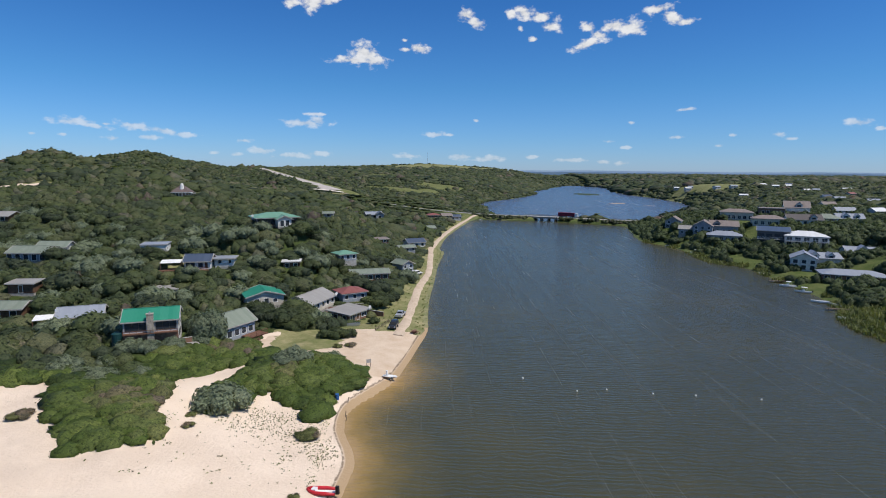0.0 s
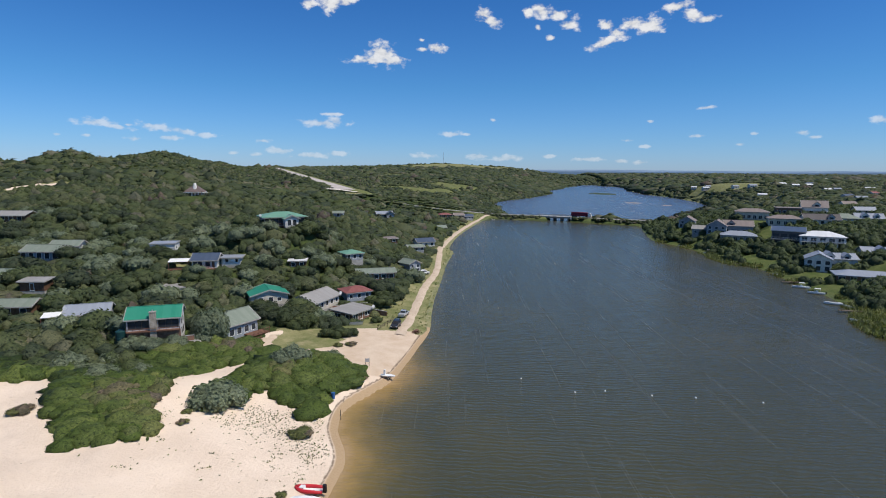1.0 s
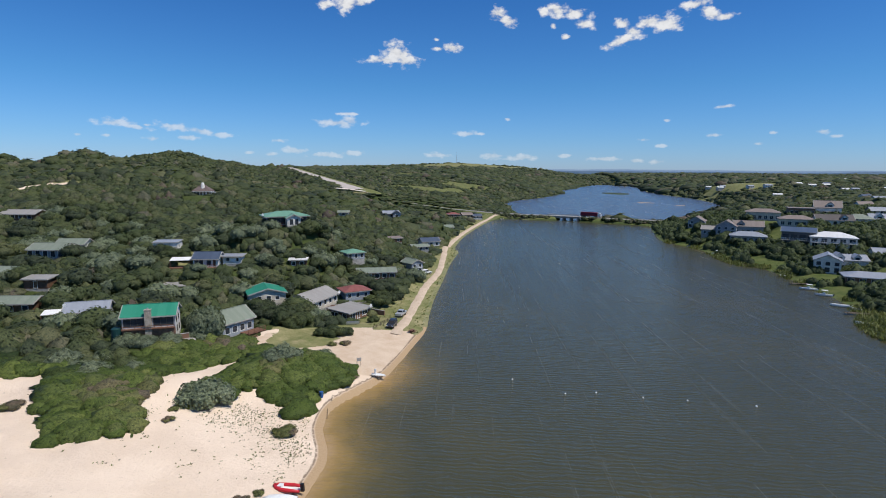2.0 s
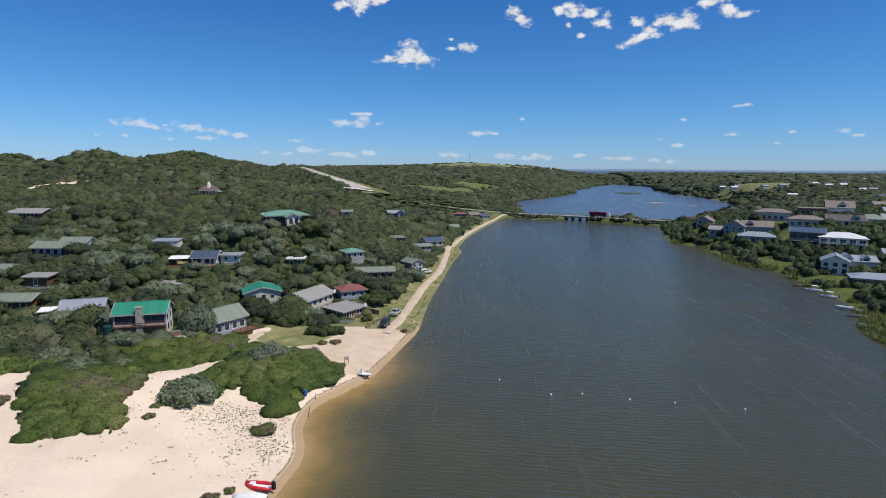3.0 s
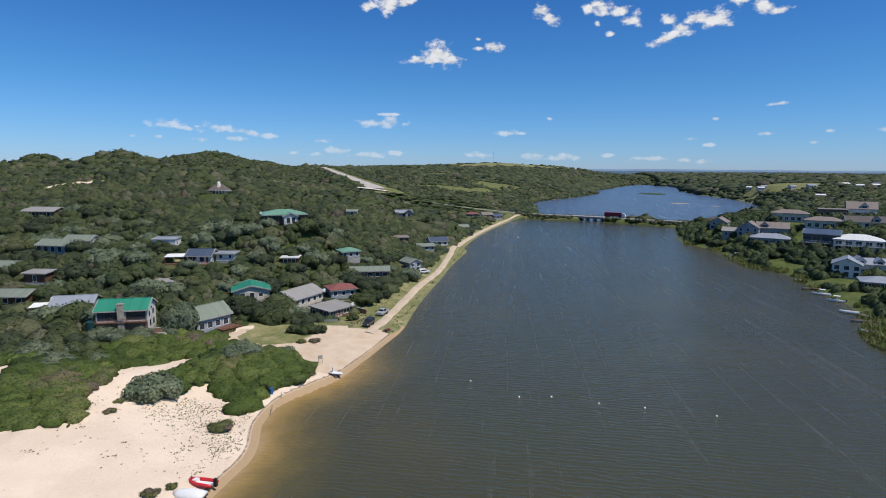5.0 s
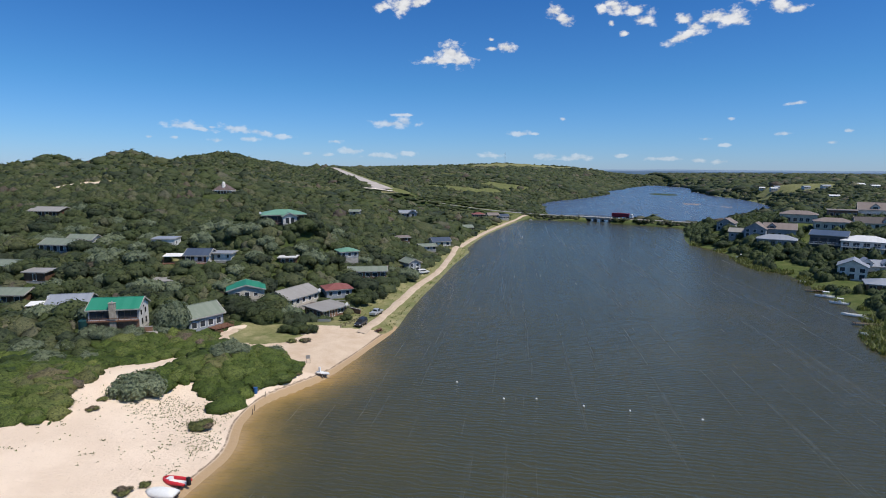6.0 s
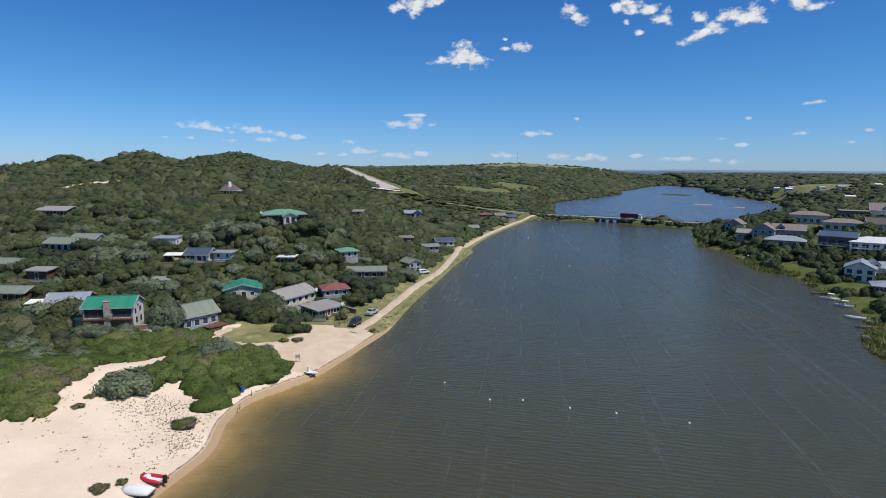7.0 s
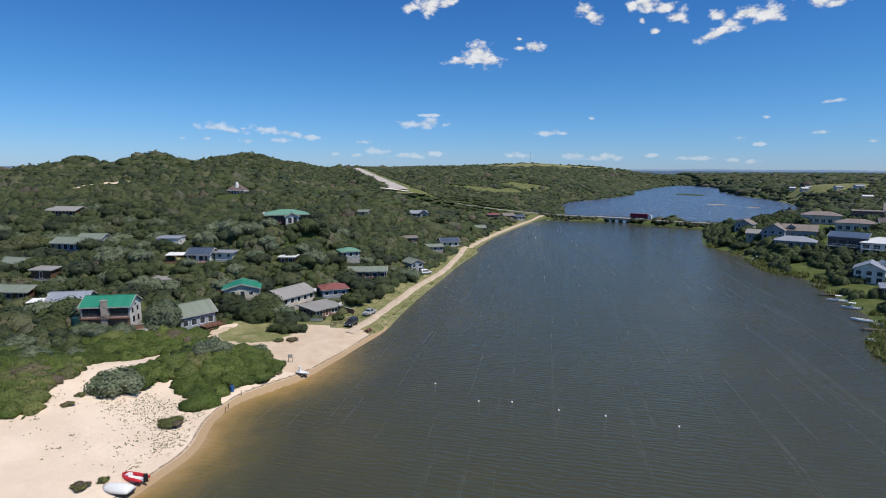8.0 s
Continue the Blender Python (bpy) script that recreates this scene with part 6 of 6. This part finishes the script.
def boat(x, y, yaw, length, label, hull="white_plastic", z=0.0, cabin=True, outboard=True):
    ob = empty("boat", pose(x, y, z, 0, 0, yaw) @ Matrix.Scale(0.92 if z == 0 else 1.0, 4), label, "boat", "moored boats" if z == 0 else "")
    secs = []
    for t, w, keel, rail in ((0.0, 0.17, -0.18, 0.55), (0.3, 0.19, -0.22, 0.55), (0.65, 0.16, -0.18, 0.62), (0.88, 0.08, -0.05, 0.72), (1.0, 0.012, 0.25, 0.8)):
        px, hw = (t - 0.5) * length, w * length
        secs.append([(px, -hw * 0.4, keel), (px, -hw, 0.15), (px, -hw, rail), (px, -hw * 0.84, rail), (px, -hw * 0.8, 0.12), (px, hw * 0.8, 0.12), (px, hw * 0.84, rail), (px, hw, rail), (px, hw, 0.15), (px, hw * 0.4, keel)])
    part("hull", Shape().rings(secs), M[hull], ob)
    if cabin:
        part("console", Shape().rings([[(px, -0.4, 0.1), (px, 0.4, 0.1), (px, 0.35, hi), (px, -0.35, hi)] for px, hi in ((-0.5, 1.1), (0.0, 1.25), (0.35, 0.9))]), M["white_plastic"], ob)
        cp = part("canopy", Shape().slab([(-1.2, -0.8, 2.0), (0.7, -0.8, 2.0), (0.7, 0.8, 2.0), (-1.2, 0.8, 2.0)], 0.08), M["white_plastic"], ob)
        for px in (-1.1, 0.6):
            for py in (-0.7, 0.7):
                part("pole", Shape().tube((px, py, 0.4), (px, py, 1.95), 0.03, 0.03, 5), M["steel"], cp)
    if outboard:
        part("outboard_motor", Shape().rings([[(-length / 2 - 0.35, -0.15, z_), (-length / 2 - 0.02, -0.15, z_), (-length / 2 - 0.02, 0.15, z_), (-length / 2 - 0.35, 0.15, z_)] for z_ in (-0.2, 0.3, 0.9, 1.05)]), M["black_plastic"], ob)
    return ob


car(-9.6, 135.8, 262, M["car_dark"], "dark grey off-road car parked on the sandy car park")
car(-8.6, 147.2, 78, M["car_silver"], "silver pick-up parked on the grass verge", "bakkie")
car(-6.2, 208.5, 40, M["car_white"], "white car parked on the verge below a house")
for x_, y_, yaw_, len_, lab in [(130.0, 306.5, 200, 4.5, "small white open boat moored at the bank"), (132.6, 279.5, 170, 5.5, "white motor boat with a canopy at the bank"), (133.2, 221.0, 190, 4.5, "small white boat at a grassy bank"),
                                (127.4, 196.0, 160, 6.0, "white motor boat moored by the bank"), (126.6, 186.2, 150, 5.5, "white boat with raised canopy by the bank"), (122.6, 171.0, 155, 6.5, "long white speedboat at the bank"),
                                (125.2, 165.8, 150, 6.0, "white speedboat beside a jetty"), (115.5, 151.0, 170, 4.5, "small pale boat pulled into reeds"), (38.5, 469.5, 100, 6.0, "white boat moored near the causeway")]:
    boat(x_, y_, yaw_, len_, lab, cabin="canopy" in lab or "motor" in lab)

# inflatable on the sand
rib = empty("inflatable_boat", pose(-13.2, 64.3, ground_z(-13.2, 64.3) + 0.05, 0, 4, 168), "red inflatable boat with black outboard on the sand", "boat")
for sgn in (-1, 1):
    pts_ = [(-1.9, 0.62), (-0.5, 0.66), (0.7, 0.6), (1.5, 0.36), (1.95, 0.04)]
    secs = []
    for (px, py), r_ in zip(pts_, (0.17, 0.24, 0.24, 0.22, 0.16)):
        secs.append([(px, sgn * py + r_ * math.cos(a_), 0.3 + (0.2 if px > 1 else 0) * (px - 1) + r_ * math.sin(a_)) for a_ in np.linspace(0, 6.2832, 10, endpoint=False)][:: sgn])
    part("tube", Shape().rings(secs), M["red_rubber"], rib, smooth_shade=True)
part("floor", Shape().box(-1.7, 1.2, -0.5, 0.5, 0.1, 0.18), M["white_plastic"], rib)
part("seat", Shape().box(0.7, 1.3, -0.35, 0.35, 0.2, 0.6), M["white_plastic"], rib, "white bow locker")
mo = part("outboard_motor", Shape().rings([[(-2.25, -0.17, z_), (-1.85, -0.17, z_), (-1.85, 0.17, z_), (-2.25, 0.17, z_)] for z_ in (0.0, 0.45, 0.9, 1.0)]), M["black_plastic"], rib)
covered = empty("covered_boat", pose(-13.4, 61.6, ground_z(-13.4, 61.6) + 0.02, 0, 3, 176), "boat under a white cover on the sand", "boat")
part("cover", Shape().rings([[(px, hw * math.cos(a_), 0.25 + hi * max(0.0, math.sin(a_)) - (0.12 if math.sin(a_) < 0 else 0)) for a_ in np.linspace(0, 6.2832, 12, endpoint=False)] for px, hw, hi in ((-2.1, 0.75, 0.45), (-1.2, 0.95, 0.62), (0, 0.98, 0.7), (1.2, 0.8, 0.62), (2.0, 0.3, 0.4))]), M["white_plastic"], covered, smooth_shade=True)
part("hull", Shape().rings([[(px, -hw, 0.02), (px, hw, 0.02), (px, hw * 1.1, 0.22), (px, -hw * 1.1, 0.22)] for px, hw in ((-2.1, 0.62), (0, 0.8), (1.3, 0.6), (2.0, 0.2))]), M["black_plastic"], covered)

# trailer with a small catamaran at the water's edge
jz = ground_z(-8.2, 103.2)
tr = empty("boat_trailer", pose(-8.0, 103.2, max(jz, 0.05), 0, 0, -12) @ Matrix.Scale(0.8, 4), "white sail-craft on a small two-wheeled trailer", "trailer")
hl = part("hull", Shape().rings([[(px, -hw, 0.62), (px, hw, 0.62), (px, hw * 1.2, 0.85), (px, -hw * 1.2, 0.85)] for px, hw in ((-1.7, 0.25), (-0.8, 0.6), (0.6, 0.6), (1.5, 0.4), (1.9, 0.1))]), M["white_plastic"], tr)
part("seat_back", Shape().box(-0.9, -0.5, -0.25, 0.25, 0.85, 2.1), M["white_plastic"], hl)
part("drawbar", Shape().box(-2.2, 1.2, -0.05, 0.05, 0.42, 0.52), M["steel"], tr)
part("axle", Shape().box(0.55, 0.65, -0.8, 0.8, 0.32, 0.42), M["steel"], tr)
for sgn in (-0.85, 0.85):
    wheel(tr, 0.6, sgn, 0.34, 0.24)

bz = ground_z(-16.1, 92.0)
bin_ = empty("litter_bin", pose(-16.1, 92.0, bz), "blue plastic litter bin on the sand", "bin")
part("drum", Shape().rings([[(r_ * math.cos(a_), r_ * math.sin(a_), z_) for a_ in np.linspace(0, 6.2832, 14, endpoint=False)] for z_, r_ in ((-0.05, 0.30), (0.45, 0.33), (0.95, 0.33), (1.0, 0.35))]), M["blue_plastic"], bin_)
part("post", Shape().box(-0.45, -0.37, -0.04, 0.04, -0.3, 1.4), M["bark"], bin_)
for x_, y_ in ((-13.6, 85.6), (-13.9, 87.0), (-14.2, 91.6)):
    p_ = part("wooden_post", Shape().rings([[(r_ * math.cos(a_), r_ * math.sin(a_), z_) for a_ in np.linspace(0, 6.2832, 7, endpoint=False)] for z_, r_ in ((-0.5, 0.06), (1.0, 0.05), (1.08, 0.03))]), M["bark"])
    p_.matrix_world = pose(x_, y_, ground_z(x_, y_), 3, 4, 20)
    tagged(p_, "weathered wooden post at the water's edge", "post", "posts at the waterline")
sign = empty("notice_board", pose(-12.5, 107.5, ground_z(-12.5, 107.5), 0, 0, 20), "small grey notice board on two posts", "sign")
part("board", Shape().box(-0.45, 0.45, -0.03, 0.03, 0.9, 1.6), M["steel"], sign)
for sgn in (-0.38, 0.38):
    part("post", Shape().box(sgn - 0.04, sgn + 0.04, 0.03, 0.1, -0.3, 1.65), M["bark"], sign)

bench = empty("picnic_bench", pose(-4.3, 133.2, ground_z(-4.3, 133.2), 0, 0, 75), "brown wooden picnic bench on the grass", "bench")
part("tabletop", Shape().box(-0.9, 0.9, -0.4, 0.4, 0.7, 0.76), M["deck"], bench)
for sgn in (-1, 1):
    part("seat", Shape().box(-0.9, 0.9, sgn * 0.75 - 0.14, sgn * 0.75 + 0.14, 0.42, 0.47), M["deck"], bench)
    part("leg", Shape().box(sgn * 0.65 - 0.05, sgn * 0.65 + 0.05, -0.8, 0.8, 0.34, 0.42).box(sgn * 0.65 - 0.05, sgn * 0.65 + 0.05, -0.3, 0.3, 0.0, 0.7), M["deck"], bench)
dinghy = boat(-20.0, 138.0, 10, 3.6, "grey dinghy standing on a lawn beside bushes", "steel", ground_z(-20.0, 138.0) + 0.1, False, False)

# buoys in a row
buoy0 = empty("buoy", pose(17.9, 104.8, -0.04), "small white mooring buoy floating on the lagoon", "buoy", "row of mooring buoys")
part("float", Shape().rings([[(r_ * math.cos(a_), r_ * math.sin(a_), z_) for a_ in np.linspace(0, 6.2832, 12, endpoint=False)] for z_, r_ in ((-0.16, 0.06), (-0.08, 0.15), (0.06, 0.19), (0.17, 0.15), (0.24, 0.06))]), M["white_plastic"], buoy0, smooth_shade=True)
part("eye", Shape().tube((0, 0, 0.23), (0, 0, 0.33), 0.04, 0.04, 6), M["steel"], buoy0)
for x_, y_ in ((26.9, 98.2), (32.6, 99.0), (40.5, 97.1), (48.0, 96.3), (59.0, 94.5)):
    copy_thing(buoy0, pose(x_, y_, 0, 0, 0, x_ * 9))


# tanks, awnings and jetties
def tank(x, y, z, r, h, mat, label):
    ob = empty("water_tank", pose(x, y, z), label, "tank")
    part("barrel", Shape().rings([[(q * math.cos(a_), q * math.sin(a_), z_) for a_ in np.linspace(0, 6.2832, 18, endpoint=False)] for z_, q in ((-1.0, r), (h * 0.3, r), (h * 0.32, r * 0.96), (h * 0.36, r), (h * 0.62, r), (h * 0.64, r * 0.96), (h * 0.68, r), (h, r), (h + 0.25, r * 0.55))]), M[mat], ob)
    part("lid", Shape().tube((0, 0, h + 0.22), (0, 0, h + 0.34), r * 0.3, r * 0.3, 12), M[mat], ob)


tank(-61.9, 107.6, 4.6, 0.95, 3.2, "green_plastic", "tall dark green water tank beside a house")
tank(-60.5, 118.8, 6.2, 0.9, 2.6, "teal_plastic", "teal water tank behind a house")


def awning(x, y, z, yaw, w, d, drop, label):
    ob = empty("awning", pose(x, y, z, 0, 0, yaw), label, "awning")
    part("canopy", Shape().slab([(-w / 2, -d / 2, -drop), (w / 2, -d / 2, -drop), (w / 2, d / 2, 0), (-w / 2, d / 2, 0)], 0.1), M["trim_white"], ob)
    for px in (-w / 2 + 0.1, w / 2 - 0.1):
        for py in (-d / 2 + 0.1, d / 2 - 0.1):
            part("post", Shape().box(px - 0.06, px + 0.06, py - 0.06, py + 0.06, -3.2, -drop * (0.5 - py / d) - 0.08), M["deck"], ob)
    part("platform", Shape().box(-w / 2 - 0.3, w / 2 + 0.3, -d / 2 - 0.6, d / 2, -3.0, -2.6), M["deck"], ob)


awning(-84.0, 120.3, 7.9, 22, 5.0, 3.4, 0.4, "white sloping awning over a timber terrace")
awning(-75.4, 160.6, 13.9, 15, 5.4, 3.4, 0.5, "white awning over the deck of a house")
for x_, y_, yaw_, len_ in ((121.5, 160.5, 170, 9.0), (131.5, 246.5, 200, 7.0), (128.5, 204.0, 175, 6.0)):
    jt = empty("jetty", pose(x_, y_, 0.55, 0, 0, yaw_), "short weathered timber jetty at the bank", "jetty", "jetties on the eastern bank")
    for i in range(int(len_ / 0.5)):
        part("plank", Shape().box(-len_ / 2 + 0.5 * i, -len_ / 2 + 0.5 * i + 0.45, -0.8, 0.8, -0.06, 0.02), M["bark"], jt)
    for px in (-len_ / 2 + 0.4, 0, len_ / 2 - 0.4):
        for py in (-0.75, 0.75):
            part("pile", Shape().tube((px, py, -2.0), (px, py, 0.35), 0.09, 0.09, 7), M["bark"], jt)


# ---------------------------------------------------------------- yards
def low_wall(x0, y0, x1, y1, h, mat, label):
    a, b = Vector((x0, y0)), Vector((x1, y1))
    z_ = min(ground_z(x0, y0), ground_z(x1, y1))
    ob = empty("garden_wall", pose((x0 + x1) / 2, (y0 + y1) / 2, z_, 0, 0, math.degrees(math.atan2(y1 - y0, x1 - x0))), label, "wall")
    half = (b - a).length / 2
    part("masonry", Shape().box(-half, half, -0.12, 0.12, -0.6, h), M[mat], ob)
    part("coping", Shape().box(-half - 0.05, half + 0.05, -0.17, 0.17, h, h + 0.08), M["concrete"], ob)
    return ob


low_wall(-28.5, 150.5, -19.5, 154.8, 1.5, "wall_brick", "brown brick wall round a paved terrace")
low_wall(-17.0, 150.0, -13.2, 147.8, 1.2, "wall_brick", "low brown brick wall beside a lawn")
low_wall(-53.0, 109.6, -49.2, 112.0, 1.3, "wall_brick", "low brown brick wall beside a path")
terrace = part("terrace", Shape().box(-4.2, 4.2, -2.4, 2.4, -1.5, 0.25), painted("pink_paving", (0.50, 0.36, 0.29), 0.85, 0.25))
terrace.matrix_world = pose(-25.2, 150.8, 1.9, 0, 0, 27)
tagged(terrace, "pink paved terrace between two houses", "terrace")
slip = part("terrace", Shape().box(-2.2, 2.2, -1.4, 1.4, -0.8, 0.12), M["concrete"])
slip.matrix_world = pose(-49.6, 110.6, ground_z(-49.6, 110.6), 0, 0, 30)
tagged(slip, "pale concrete yard beside the green-roofed house", "terrace")

stairs = empty("deck_steps", pose(-38.9, 121.0, 2.2, 0, 0, 64), "steep brown timber steps down from a deck", "steps")
for i in range(6):
    part("tread", Shape().box(-0.6, 0.6, -0.3 * i - 0.3, -0.3 * i, 0.55 - 0.2 * i, 0.6 - 0.2 * i), M["deck"], stairs)
for sgn in (-0.62, 0.62):
    part("stringer", Shape().slab([(sgn - 0.05, -1.9, -0.45), (sgn + 0.05, -1.9, -0.45), (sgn + 0.05, 0.1, 0.75), (sgn - 0.05, 0.1, 0.75)], 0.22), M["deck"], stairs)


def dish(x, y, z, yaw):
    ob = empty("satellite_dish", pose(x, y, z, 0, 0, yaw), "small white satellite dish on a short mast", "dish", "satellite dishes")
    part("reflector", Shape().rings([[(r_ * math.cos(a_), -0.12 + d_, 0.5 + r_ * math.sin(a_)) for a_ in np.linspace(0, 6.2832, 14, endpoint=False)] for r_, d_ in ((0.42, -0.08), (0.3, 0.0), (0.1, 0.05))]), M["white_plastic"], ob)
    part("mast", Shape().tube((0, 0, -0.6), (0, 0, 0.5), 0.03, 0.03, 6), M["steel"], ob)


dish(-82.6, 121.6, 8.4, 10)
dish(-27.0, 154.0, 5.4, 40)
dish(-61.2, 190.2, 24.0, 20)
dish(-16.9, 147.2, 3.3, 40)

# wooden rail fence along the lawn by the parked cars
fence = empty("rail_fence", pose(-12.2, 137.0, ground_z(-12.2, 137.0), 0, 0, 72), "weathered wooden rail fence beside parked cars", "fence")
for i in range(6):
    part("post", Shape().box(-5 + 2 * i - 0.05, -5 + 2 * i + 0.05, -0.05, 0.05, -0.5, 0.9), M["bark"], fence)
for z_ in (0.45, 0.8):
    part("rail", Shape().box(-5, 5, -0.09, -0.05, z_, z_ + 0.1), M["bark"], fence)
